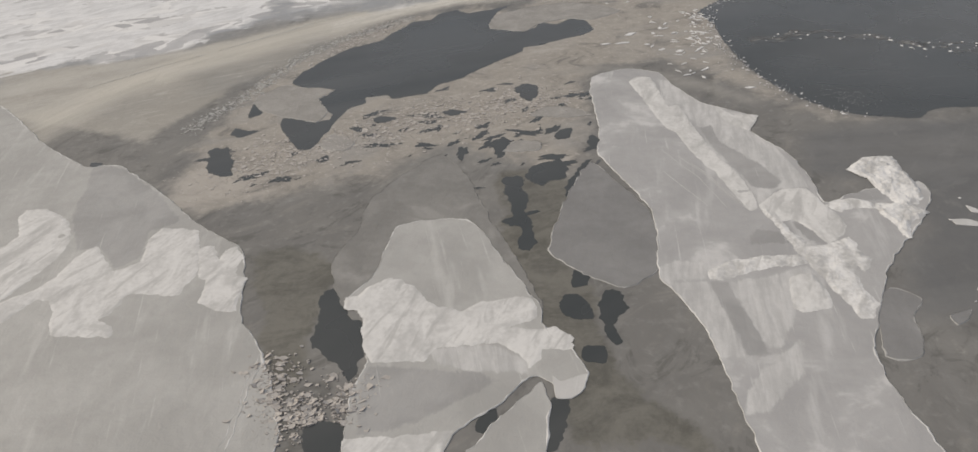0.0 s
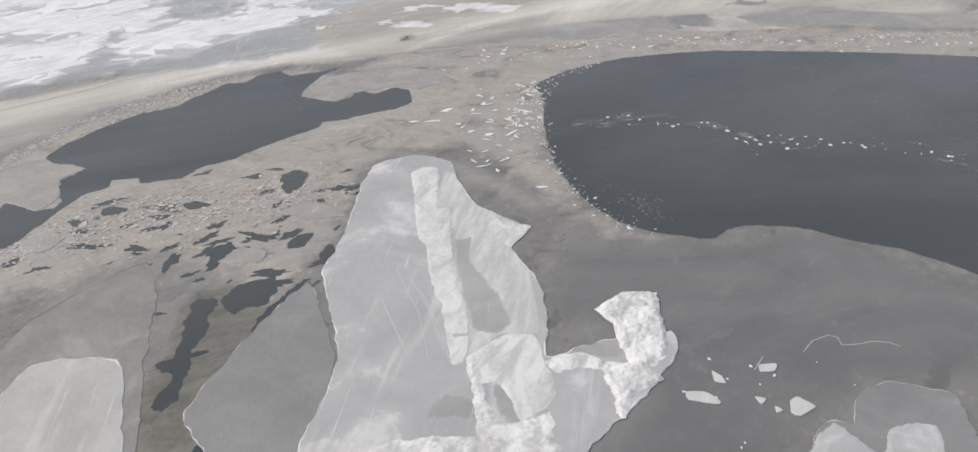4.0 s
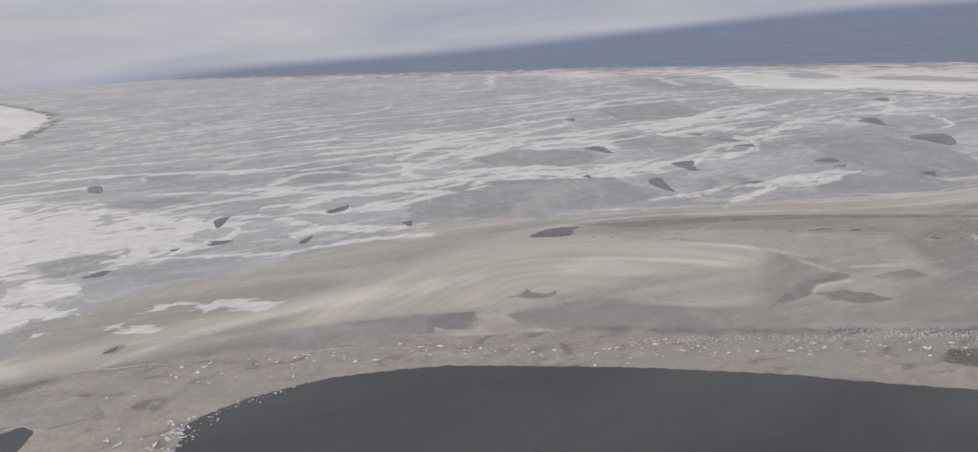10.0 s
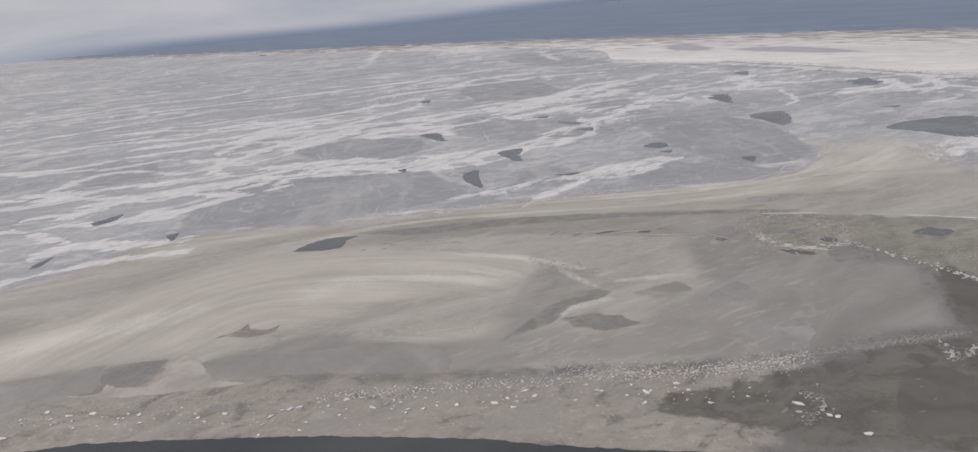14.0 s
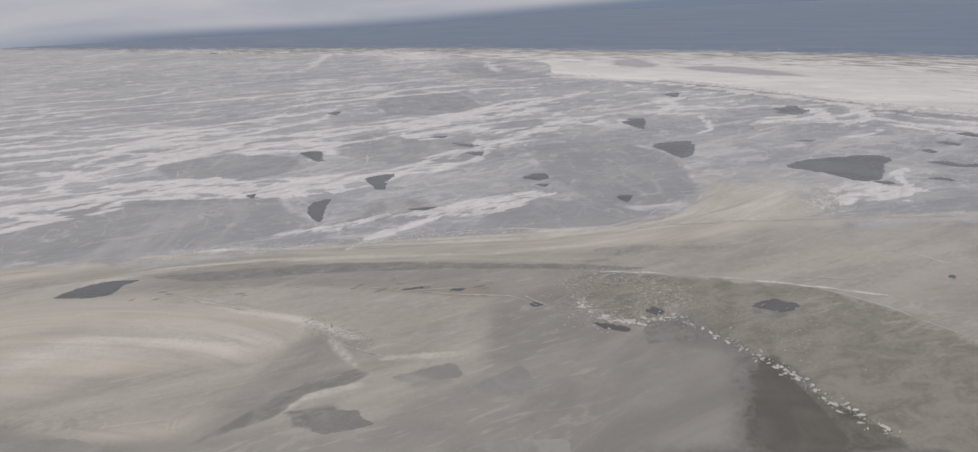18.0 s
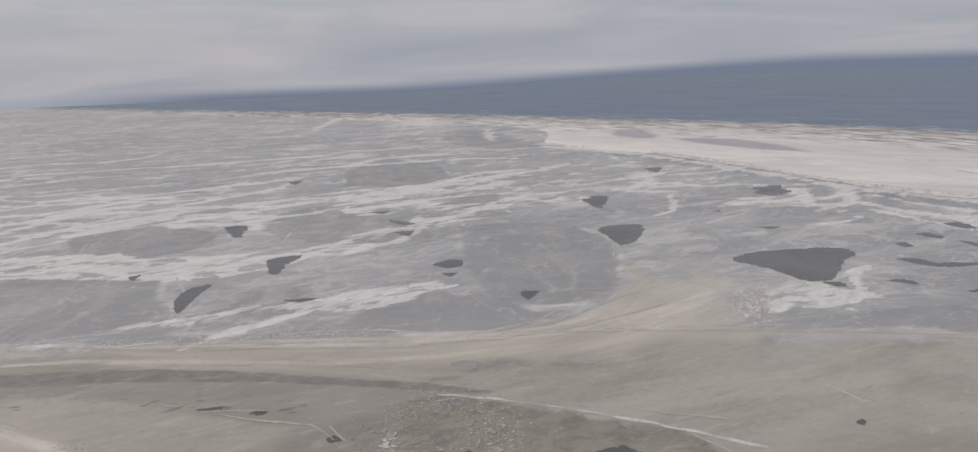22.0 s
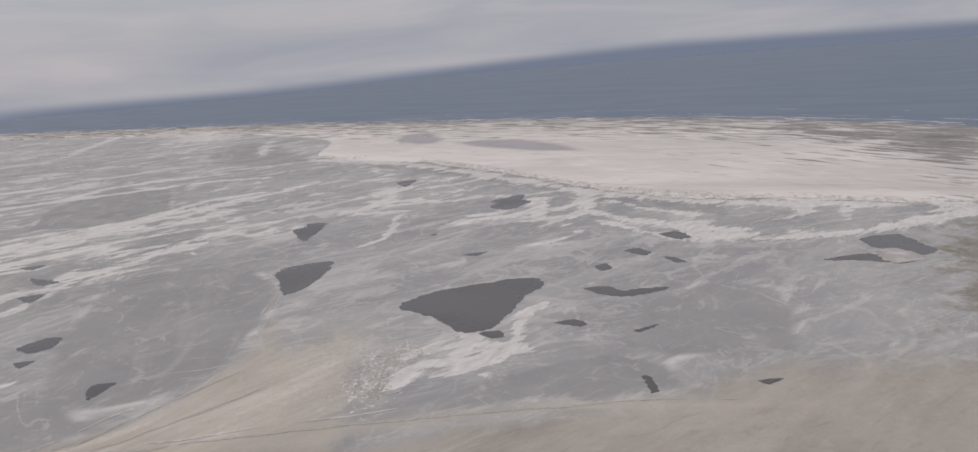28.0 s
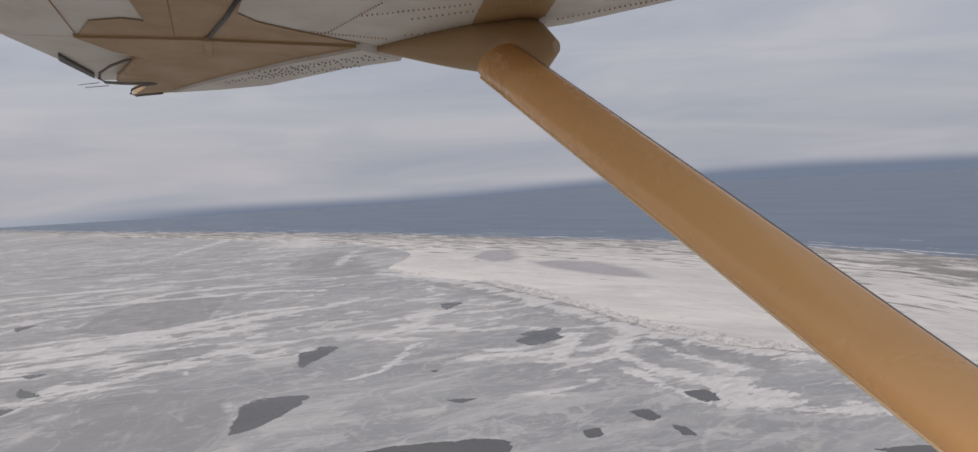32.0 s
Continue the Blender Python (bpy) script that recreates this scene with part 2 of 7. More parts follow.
    ragged = n.math("ADD", n.math("MULTIPLY", n.math("SUBTRACT", streak, 0.5), 2.6), n.math("MULTIPLY", n.math("SUBTRACT", fine, 0.5), 1.0))
    scrap = n.noise(11, 6, 0.68, 1.0, (3.4, 1, 1), STREAK - 10)
    ragged = n.math("ADD", ragged, n.math("MULTIPLY", n.math("SUBTRACT", scrap, 0.5), 2.4))
    seam_here = n.ramp(n.math("ADD", n.attribute("seam"), ragged), 0.52, 0.6)
    seam_here = n.math("MULTIPLY", seam_here, n.ramp(n.attribute("seam"), 0.02, 0.25))
    white = n.math("MAXIMUM", white, seam_here)
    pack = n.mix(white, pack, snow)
    # the snowfield: a mosaic of white blocks and grey gaps
    block = n.cells(15, "F1C", (1.7, 1, 1), STREAK + 12, warp.outputs["Color"], 2.6)
    small_block = n.cells(6, "F1C", (1.5, 1, 1), STREAK - 20, warp.outputs["Color"], 3.0)
    mosaic = n.math("ADD", n.math("MULTIPLY", block, 0.55), n.math("ADD", n.math("MULTIPLY", small_block, 0.3), n.math("MULTIPLY", n.math("SUBTRACT", clumps, 0.5), 0.9)))
    mosaic = n.math("ADD", mosaic, n.math("MULTIPLY", n.attribute("cover"), 0.12))
    grout = n.mix(n.ramp(small_block, 0.2, 0.8), (0.335, 0.337, 0.35), (0.42, 0.42, 0.43))
    field = n.mix(n.ramp(mosaic, 0.45, 0.53), grout, n.mix(n.ramp(small_block, 0.3, 0.7), (0.53, 0.53, 0.535), (0.66, 0.66, 0.665)))
    pack = n.mix(n.ramp(n.math("ADD", n.attribute("cover"), n.math("MULTIPLY", n.math("SUBTRACT", streak, 0.5), 1.2)), 0.2, 0.5, 0, 0.85), pack, field)
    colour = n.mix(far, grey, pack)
    # brown and olive slush
    fray = n.math("ADD", n.math("MULTIPLY", n.math("SUBTRACT", mottled, 0.5), 1.3), n.math("MULTIPLY", n.math("SUBTRACT", grain, 0.5), 0.5))
    even = n.mix(n.ramp(n.math("ADD", n.noise(60, 6, 0.6, 1.0, (2.5, 1, 1), 20), n.math("MULTIPLY", grain, 0.2)), 0.42, 0.78), (0.281, 0.27, 0.249), (0.389, 0.376, 0.349))
    colour = n.mix(n.ramp(n.math("ADD", n.attribute("plain"), n.math("MULTIPLY", fray, 0.8)), 0.3, 0.8, 0, 0.9), colour, even)
    band = n.mix(n.ramp(n.noise(30, 7, 0.62, 1.0, (3, 1, 1), 24), 0.35, 0.7), (0.255, 0.236, 0.214), (0.33, 0.308, 0.282))
    colour = n.mix(n.ramp(n.math("ADD", n.attribute("tan"), n.math("MULTIPLY", fray, 0.7)), 0.25, 0.75, 0, 0.9), colour, band)
    lumps, crumbs = n.noise(13, 7, 0.7, 1.2, (1.5, 1, 1), 14), n.noise(2.2, 5, 0.7, 0.6)
    brown = n.mix(n.ramp(n.math("ADD", lumps, n.math("MULTIPLY", crumbs, 0.35)), 0.4, 0.95), (0.218, 0.205, 0.188), (0.327, 0.307, 0.281))
    brown = n.mix(n.ramp(lumps, 0.45, 0.33, 0, 0.75), brown, (0.135, 0.131, 0.127))
    brown = n.mix(n.ramp(crumbs, 0.56, 0.68, 0, 0.5), brown, (0.46, 0.44, 0.425))
    patch = n.noise(46, 6, 0.6, 1.6, (2.0, 1, 1), 24)
    brown = n.mix(n.ramp(patch, 0.5, 0.66, 0, 0.6), brown, (0.26, 0.256, 0.25))
    brown = n.mix(n.ramp(n.math("ADD", patch, n.math("MULTIPLY", crumbs, 0.25)), 0.52, 0.42, 0, 0.5), brown, (0.395, 0.372, 0.347))
    olive = n.mix(n.ramp(n.math("ADD", lumps, n.math("MULTIPLY", crumbs, 0.4)), 0.5, 0.85), (0.092, 0.09, 0.081), (0.15, 0.146, 0.132))
    colour = n.mix(n.ramp(n.math("ADD", n.attribute("slush"), n.math("MULTIPLY", fray, 1.15)), 0.2, 0.8), colour, brown)
    # combed frazil runs along the edge of its band
    comb = n.t.nodes.new("ShaderNodeCombineXYZ")
    n.link(n.math("MULTIPLY", n.attribute("run"), 0.11), comb.inputs[0])
    n.link(n.math("MULTIPLY", sep.outputs[0], 0.012), comb.inputs[1])
    n.link(n.math("MULTIPLY", sep.outputs[1], 0.012), comb.inputs[2])
    strands = n.t.nodes.new("ShaderNodeTexNoise")
    strands.inputs["Scale"].default_value = 1.0
    strands.inputs["Detail"].default_value = 7.0
    strands.inputs["Roughness"].default_value = 0.62
    strands.inputs["Distortion"].default_value = 0.5
    n.link(comb.outputs[0], strands.inputs["Vector"])
    frazil = n.mix(n.ramp(strands.outputs["Fac"], 0.22, 0.78), (0.339, 0.325, 0.295), (0.482, 0.463, 0.422))
    soft = n.math("ADD", n.attribute("drift"), n.math("MULTIPLY", n.math("SUBTRACT", strands.outputs["Fac"], 0.5), 0.5))
    colour = n.mix(n.ramp(soft, 0.05, 0.95, 0, 0.9), colour, frazil)
    dim = n.mix(n.ramp(strands.outputs["Fac"], 0.3, 0.7), (0.202, 0.198, 0.187), (0.267, 0.26, 0.245))
    soft = n.math("ADD", n.attribute("dim"), n.math("MULTIPLY", n.math("SUBTRACT", strands.outputs["Fac"], 0.5), 1.1))
    colour = n.mix(n.ramp(soft, 0.2, 0.8, 0, 0.82), colour, dim)
    slaty = n.mix(n.ramp(n.noise(40, 7, 0.6, 1.2, (2.5, 1, 1), 30), 0.33, 0.68), (0.214, 0.208, 0.198), (0.282, 0.275, 0.261))
    soft = n.math("ADD", n.attribute("slate"), n.math("ADD", n.math("MULTIPLY", n.math("SUBTRACT", strands.outputs["Fac"], 0.5), 0.5), n.math("MULTIPLY", fray, 0.35)))
    colour = n.mix(n.ramp(soft, 0.2, 0.75, 0, 0.88), colour, slaty)
    moss = n.mix(n.ramp(n.math("ADD", lumps, n.math("MULTIPLY", crumbs, 0.4)), 0.5, 0.85), (0.168, 0.163, 0.141), (0.25, 0.242, 0.214))
    colour = n.mix(n.ramp(n.math("ADD", n.attribute("moss"), fray), 0.3, 0.65), colour, moss)
    foam = n.mix(n.ramp(n.math("ADD", strands.outputs["Fac"], n.math("MULTIPLY", n.math("SUBTRACT", crumbs, 0.5), 0.6)), 0.3, 0.7), (0.382, 0.3715, 0.347), (0.53, 0.517, 0.485))
    colour = n.mix(n.ramp(n.math("ADD", n.attribute("cream"), n.math("MULTIPLY", fray, 0.7)), 0.25, 0.8, 0, 0.9), colour, foam)
    soot = n.mix(n.ramp(n.noise(9, 6, 0.6, 0.8), 0.35, 0.7), (0.16, 0.158, 0.154), (0.225, 0.221, 0.214))
    colour = n.mix(n.ramp(n.math("ADD", n.attribute("soot"), n.math("MULTIPLY", fray, 0.8)), 0.3, 0.65, 0, 0.85), colour, soot)
    colour = n.mix(n.ramp(n.math("ADD", n.attribute("olive"), n.math("MULTIPLY", fray, 1.1)), 0.35, 0.62), colour, olive)
    cool = n.mix(n.ramp(n.noise(38, 7, 0.6, 1.5, (2.0, 1, 1), 12), 0.34, 0.68), (0.112, 0.115, 0.119), (0.147, 0.149, 0.151))
    cool = n.mix(n.ramp(n.noise(9, 7, 0.66, 1.3, (2.2, 1, 1), 50), 0.55, 0.72, 0, 0.4), cool, (0.2, 0.2, 0.2))
    colour = n.mix(n.ramp(n.math("ADD", n.attribute("deep"), n.math("MULTIPLY", fray, 0.6)), 0.2, 0.75, 0, 0.88), colour, cool)
    murk = n.mix(n.ramp(n.noise(20, 6, 0.6, 1.0), 0.35, 0.7), (0.098, 0.093, 0.084), (0.128, 0.122, 0.11))
    colour = n.mix(n.ramp(n.math("ADD", n.attribute("murk"), n.math("MULTIPLY", fray, 0.45)), 0.36, 0.56, 0, 0.92), colour, murk)
    belt = n.math("MULTIPLY", n.attribute("plain"), n.ramp(n.attribute("drift"), 0.6, 0.1, 0.25, 1.0))
    thread = n.math("ABSOLUTE", n.math("SUBTRACT", n.noise(42, 7, 0.58, 1.6, (3.2, 1, 1), 24), 0.5))
    thread = n.math("MULTIPLY", n.ramp(thread, 0.016, 0.003), n.ramp(n.noise(70, 4, 0.5), 0.42, 0.62))
    colour = n.mix(n.math("MULTIPLY", n.math("MULTIPLY", thread, belt), 0.22), colour, (0.47, 0.46, 0.44))
    wisp = n.noise(5.5, 7, 0.68, 1.2, (4.0, 1, 1), 20)
    colour = n.mix(n.math("MULTIPLY", n.ramp(wisp, 0.53, 0.7, 0, 0.4), belt), colour, (0.45, 0.44, 0.42))
    colour = n.mix(n.math("MULTIPLY", n.ramp(wisp, 0.46, 0.3, 0, 0.4), belt), colour, (0.2, 0.195, 0.188))
    # smooth plates with faint frost veins, then snow streaks over all
    smooth_ice = n.mix(n.ramp(n.noise(70, 4, 0.5, 1.0), 0.3, 0.7), (0.234, 0.246, 0.262), (0.278, 0.29, 0.306))
    smooth_ice = n.mix(n.ramp(n.noise(16, 6, 0.62, 1.4, (3.5, 1, 1), STREAK + 40), 0.58, 0.74, 0, 0.5), smooth_ice, (0.42, 0.42, 0.422))
    smooth_ice = n.mix(n.ramp(n.noise(44, 5, 0.6, 1.6, (4.5, 1, 1), STREAK + 62), 0.54, 0.7, 0, 0.6), smooth_ice, (0.375, 0.377, 0.38))
    for size, turn, share in ((75, 70, 0.55), (38, 20, 0.4)):
        frost = n.math("ABSOLUTE", n.math("SUBTRACT", n.noise(size, 5, 0.5, 1.3, (1.6, 1, 1), STREAK + turn), 0.5))
        smooth_ice = n.mix(n.math("MULTIPLY", n.ramp(frost, 0.014, 0.003), n.ramp(feather, 0.42, 0.6, 0, share)), smooth_ice, (0.46, 0.46, 0.463))
    colour = n.mix(n.ramp(n.math("ADD", n.attribute("plate"), n.math("MULTIPLY", fray, 0.7)), 0.2, 0.5, 0, 0.82), colour, smooth_ice)
    rim = n.math("MULTIPLY", n.ramp(n.attribute("plate"), 0.12, 0.3), n.ramp(n.attribute("plate"), 0.55, 0.32))
    colour = n.mix(n.math("MULTIPLY", rim, n.ramp(streak, 0.47, 0.62, 0, 0.6)), colour, snow)
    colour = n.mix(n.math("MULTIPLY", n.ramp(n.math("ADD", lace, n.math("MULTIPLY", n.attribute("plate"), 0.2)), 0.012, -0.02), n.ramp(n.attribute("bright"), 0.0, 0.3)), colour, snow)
    colour = n.mix(n.math("MULTIPLY", seam_here, 0.9), colour, snow)
    n.bump(n.math("ADD", n.noise(2.5, 5, 0.6), n.math("ADD", n.math("MULTIPLY", mottled, 0.6), n.math("MULTIPLY", seam_here, 1.2))), 0.3, 0.6)
    return n.done(colour, n.ramp(mottled, 0.3, 0.7, 0.5, 0.75), spec=0.3)


def water_material(name, dark, tint, rough):
    n = Nodes(name)
    colour = n.mix(n.ramp(n.noise(130, 5, 0.55, 1.2, (2.0, 1, 1), 15), 0.32, 0.68), dark, tint)
    n.bump(n.noise(1.1, 3, 0.6), 0.02, 0.6)
    return n.done(colour, n.ramp(n.noise(45, 3), 0.35, 0.65, rough, rough + 0.12), spec=0.42)


def ice_material(name, low, high, snow, size=18.0, cover=0.62, scratch=0.0):
    n = Nodes(name)
    a, b, c = n.noise(size, 5, 0.55, 0.7), n.noise(size * 0.16, 5, 0.62, 0.3), n.noise(0.5, 3)
    colour = n.mix(n.ramp(a, 0.3, 0.7), low, high)
    colour = n.mix(n.math("MULTIPLY", n.ramp(n.math("ADD", a, n.math("MULTIPLY", b, 0.35)), cover, cover + 0.16), 0.85), colour, snow)
    if scratch:
        lines = n.noise(9, 4, 0.6, 0.2, (7, 1, 1), scratch)
        colour = n.mix(n.ramp(lines, 0.56, 0.7, 0, 0.55), colour, snow)
        # frosted and bare stretches, streaked along the scratches
        strokes = n.noise(3.0, 6, 0.65, 0.3, (6, 1, 1), scratch)
        fray = n.math("ADD", n.math("MULTIPLY", n.math("SUBTRACT", strokes, 0.5), 1.3), n.math("MULTIPLY", n.math("SUBTRACT", b, 0.5), 0.8))
        pale = n.mix(n.ramp(strokes, 0.35, 0.65), (0.375, 0.375, 0.378), (0.5, 0.5, 0.502))
        colour = n.mix(n.ramp(n.math("ADD", n.attribute("frost"), fray), 0.35, 0.72, 0, 0.92), colour, pale)
        dull = n.mix(n.ramp(a, 0.35, 0.65), (0.235, 0.236, 0.238), (0.3, 0.3, 0.302))
        colour = n.mix(n.ramp(n.math("ADD", n.attribute("bare"), fray), 0.35, 0.7, 0, 0.85), colour, dull)
        colour = n.mix(n.ramp(n.noise(1.1, 4, 0.6, 0.3, (26, 1, 1), scratch + 4), 0.63, 0.72, 0, 0.6), colour, snow)
    colour = n.mix(n.ramp(b, 0.3, 0.75, 0, 0.22), colour, low)
    n.bump(n.math("ADD", b, n.math("MULTIPLY", c, 0.3)), 0.35, 0.6)
    return n.done(colour, n.ramp(b, 0.3, 0.7, 0.5, 0.75), spec=0.4)


def rough_snow_material(name, low, high, wear=0.6):
    n = Nodes(name)
    a, b, c = n.noise(9, 6, 0.62, 1.2, (1.7, 1, 1), 75), n.noise(1.4, 5, 0.6), n.noise(5, 6, 0.65, 1.0, (4, 1, 1), 62)
    colour = n.mix(n.ramp(n.math("ADD", a, n.math("MULTIPLY", b, 0.4)), 0.5, 0.85), low, high)
    colour = n.mix(n.ramp(c, 0.5, 0.36, 0, wear), colour, tuple(v * 0.8 for v in low))
    n.bump(n.math("ADD", b, c), 0.12, 0.6)
    return n.done(colour, 0.7, spec=0.3)


def paint_material(name, colour, worn, rough, size=0.25):
    n = Nodes(name)
    a, b = n.noise(size, 5, 0.6, 0.4), n.noise(size * 0.08, 4, 0.6)
    c = n.mix(n.ramp(a, 0.4, 0.75, 0, 0.45), colour, worn)
    c = n.mix(n.ramp(b, 0.62, 0.75, 0, 0.5), c, worn)
    n.bump(b, 0.0004, 0.4)
    return n.done(c, n.ramp(a, 0.3, 0.7, rough, rough + 0.15))


GROUND = ground_material()
def sea_material():
    n = Nodes("open sea")
    swell, chop = n.noise(90, 5, 0.6, 0.5, (3, 1, 1), -40), n.noise(9, 5, 0.65, 0.4, (2.5, 1, 1), -40)
    colour = n.mix(n.ramp(swell, 0.3, 0.7), (0.112, 0.158, 0.226), (0.146, 0.193, 0.262))
    colour = n.mix(n.ramp(chop, 0.7, 0.78, 0, 0.4), colour, (0.35, 0.38, 0.42))
    return n.done(colour, 0.5, spec=0.3)


SEA = sea_material()
WATER = water_material("calm black water", (0.034, 0.039, 0.040), (0.064, 0.067, 0.067), 0.22)
WATER_SKIN = water_material("water skinned with new ice", (0.075, 0.076, 0.078), (0.10, 0.10, 0.10), 0.2)
ICE_LIGHT = ice_material("wind-polished pale ice", (0.30, 0.30, 0.305), (0.37, 0.37, 0.375), (0.52, 0.52, 0.525), 22, 0.72, scratch=78.0)
ICE_MID = ice_material("dull grey ice", (0.30, 0.30, 0.295), (0.37, 0.37, 0.365), (0.47, 0.47, 0.465), 22, 0.84, scratch=96.0)
ICE_DARK = ice_material("dark grey new ice", (0.17, 0.17, 0.172), (0.215, 0.215, 0.217), (0.29, 0.29, 0.29), 20, 0.78)
ICE_SKIRT = ice_material("ice awash", (0.165, 0.163, 0.158), (0.215, 0.212, 0.206), (0.27, 0.268, 0.26), 16, 0.74)
CHIP = ice_material("pale ice chip", (0.55, 0.55, 0.56), (0.68, 0.68, 0.69), (0.78, 0.78, 0.79), 2.0, 0.75)
SNOW = rough_snow_material("crusted snow", (0.42, 0.42, 0.42), (0.56, 0.56, 0.56), 0.6)
RUBBLE = rough_snow_material("rafted ice rubble", (0.38, 0.38, 0.38), (0.62, 0.62, 0.622))
POOL = ice_material("lilac pool ice", (0.32, 0.32, 0.355), (0.36, 0.36, 0.395), (0.45, 0.45, 0.47), 40, 0.9)
PANCAKE = ice_material("brownish pancake ice", (0.33, 0.31, 0.295), (0.43, 0.405, 0.385), (0.55, 0.53, 0.51), 3.0, 0.78)
ICE_FROST = ice_material("frosted ice", (0.405, 0.405, 0.405), (0.47, 0.47, 0.47), (0.56, 0.56, 0.56), 14, 0.78, scratch=70.0)
FLAKE = ice_material("grey ice tiles", (0.33, 0.33, 0.32), (0.43, 0.43, 0.42), (0.52, 0.52, 0.51), 3.0, 0.8)
BIG_TILE = ice_material("pale ice tiles", (0.42, 0.415, 0.4), (0.52, 0.515, 0.5), (0.62, 0.62, 0.61), 3.0, 0.78)
VEIN = ice_material("pale frost ridge", (0.38, 0.38, 0.383), (0.45, 0.45, 0.453), (0.54, 0.54, 0.54), 9.0, 0.8)
ICE_PAN = ice_material("brownish-grey pan ice", (0.225, 0.218, 0.208), (0.285, 0.276, 0.265), (0.36, 0.35, 0.335), 9.0, 0.78)

POOL_SLATE = ice_material("slate-dark new ice", (0.178, 0.177, 0.176), (0.213, 0.211, 0.208), (0.25, 0.247, 0.243), 12, 0.7)
POOL_DULL = ice_material("dull slate new ice", (0.218, 0.215, 0.21), (0.262, 0.259, 0.252), (0.3, 0.296, 0.288), 26, 0.66)
POOL_SAND = ice_material("sand-coloured slush", (0.29, 0.275, 0.258), (0.345, 0.328, 0.308), (0.4, 0.382, 0.36), 16, 0.6)


def grease_material():
    n = Nodes("grease ice")
    a = n.noise(7, 7, 0.65, 1.4, (3.0, 1, 1), -12)
    return n.done(n.mix(n.ramp(a, 0.4, 0.7), (0.13, 0.13, 0.13), (0.22, 0.22, 0.215)), 0.5, alpha=n.ramp(a, 0.42, 0.66, 0, 0.8), spec=0.4)


GREASE = grease_material()

# ---- shapes ----
from mathutils.geometry import delaunay_2d_cdt

def mesh_object(name, verts, faces, material, parent=None, smooth=False):
    me = bpy.data.meshes.new(name)
    me.from_pydata(verts, [], faces)
    me.materials.append(material)
    if smooth:
        me.shade_smooth()
    me.update()
    ob = new(name, me)
    if parent is not None:
        ob.parent = parent
    return ob


def part(name, bm, material, parent, label=""):
    me = bpy.data.meshes.new(name)
    bm.to_mesh(me)
    bm.free()
    me.materials.append(material)
    ob = new(name, me)
    ob.parent = parent
    return tagged(ob, label)


def curved(corners, step, rough, grain, bend=0.6):
    """A closed shoreline through the corners of a plan: rounded, then broken up at two scales."""
    n = len(corners)
    line = []
    for i in range(n):
        p0, p1, p2, p3 = (Vector((*corners[(i + k) % n], 0)) for k in (-1, 0, 1, 2))
        m = max(1, int((p2 - p1).length / step))
        for k in range(m):
            t = k / m
            a = 0.5 * ((2 * p1) + (p2 - p0) * t + (2 * p0 - 5 * p1 + 4 * p2 - p3) * t * t + (3 * p1 - p0 - 3 * p2 + p3) * t ** 3)
            line.append(p1.lerp(p2, t).lerp(a, bend))
    out = []
    for p in line:
        q = Vector((p.x / grain, p.y / grain, 3.1))
        d = noise.noise_vector(q) + 0.5 * noise.noise_vector(q * 2.7) + 0.35 * noise.noise_vector(q * 6.3)
        out.append((p.x + d.x * rough, p.y + d.y * rough))
    return out


def area(line):
    return 0.5 * sum(a[0] * b[1] - b[0] * a[1] for a, b in zip(line, line[1:] + line[:1]))


def flat(name, line, z, material):
    verts, _, faces = delaunay_2d_cdt([Vector(p) for p in line], [], [tuple(range(len(line)))], 1, 1e-5)[:3]
    faces = [f if area([verts[i] for i in f]) > 0 else f[::-1] for f in faces]
    return mesh_object(name, [(v.x, v.y, z) for v in verts], faces, material)


def slab(name, line, top, thick, material, parent=None, lip=0.25, fill=0.0):
    """A floe: a flat top, a rounded lip and a broken side."""
    if area(line) < 0:
        line = line[::-1]
    n = len(line)
    inner = []
    for i in range(n):
        a, b = Vector(line[i - 1]), Vector(line[(i + 1) % n])
        d = (b - a).normalized() if (b - a).length else Vector((1, 0))
        inner.append((line[i][0] - d.y * lip, line[i][1] + d.x * lip))
    verts = [(x, y, top) for x, y in inner] + [(x, y, top - lip * 0.5) for x, y in line] + [(x, y, top - thick) for x, y in line]
    faces = [tuple(range(n))]
    for i in range(n):
        j = (i + 1) % n
        faces += [(n + i, n + j, j, i), (2 * n + i, 2 * n + j, n + j, n + i)]
    if fill:
        # a finely divided top, for the marks that lie on it
        xs = np.arange(min(p[0] for p in inner), max(p[0] for p in inner), fill)
        ys = np.arange(min(p[1] for p in inner), max(p[1] for p in inner), fill)
        depth, gx, gy = inside_depth(inner, xs, ys)
        deep = depth > fill * 0.6
        points = [Vector(p) for p in inner] + [Vector(p) for p in zip(gx[deep], gy[deep])]
        out, _, cells = delaunay_2d_cdt(points, [], [tuple(range(n))], 1, 1e-5)[:3]
        base = len(verts)
        verts += [(p.x, p.y, top) for p in out]
        faces = [tuple(base + i for i in (f if area([out[i] for i in f]) > 0 else f[::-1])) for f in cells] + faces[1:]
    return mesh_object(name, verts, faces, material, parent)


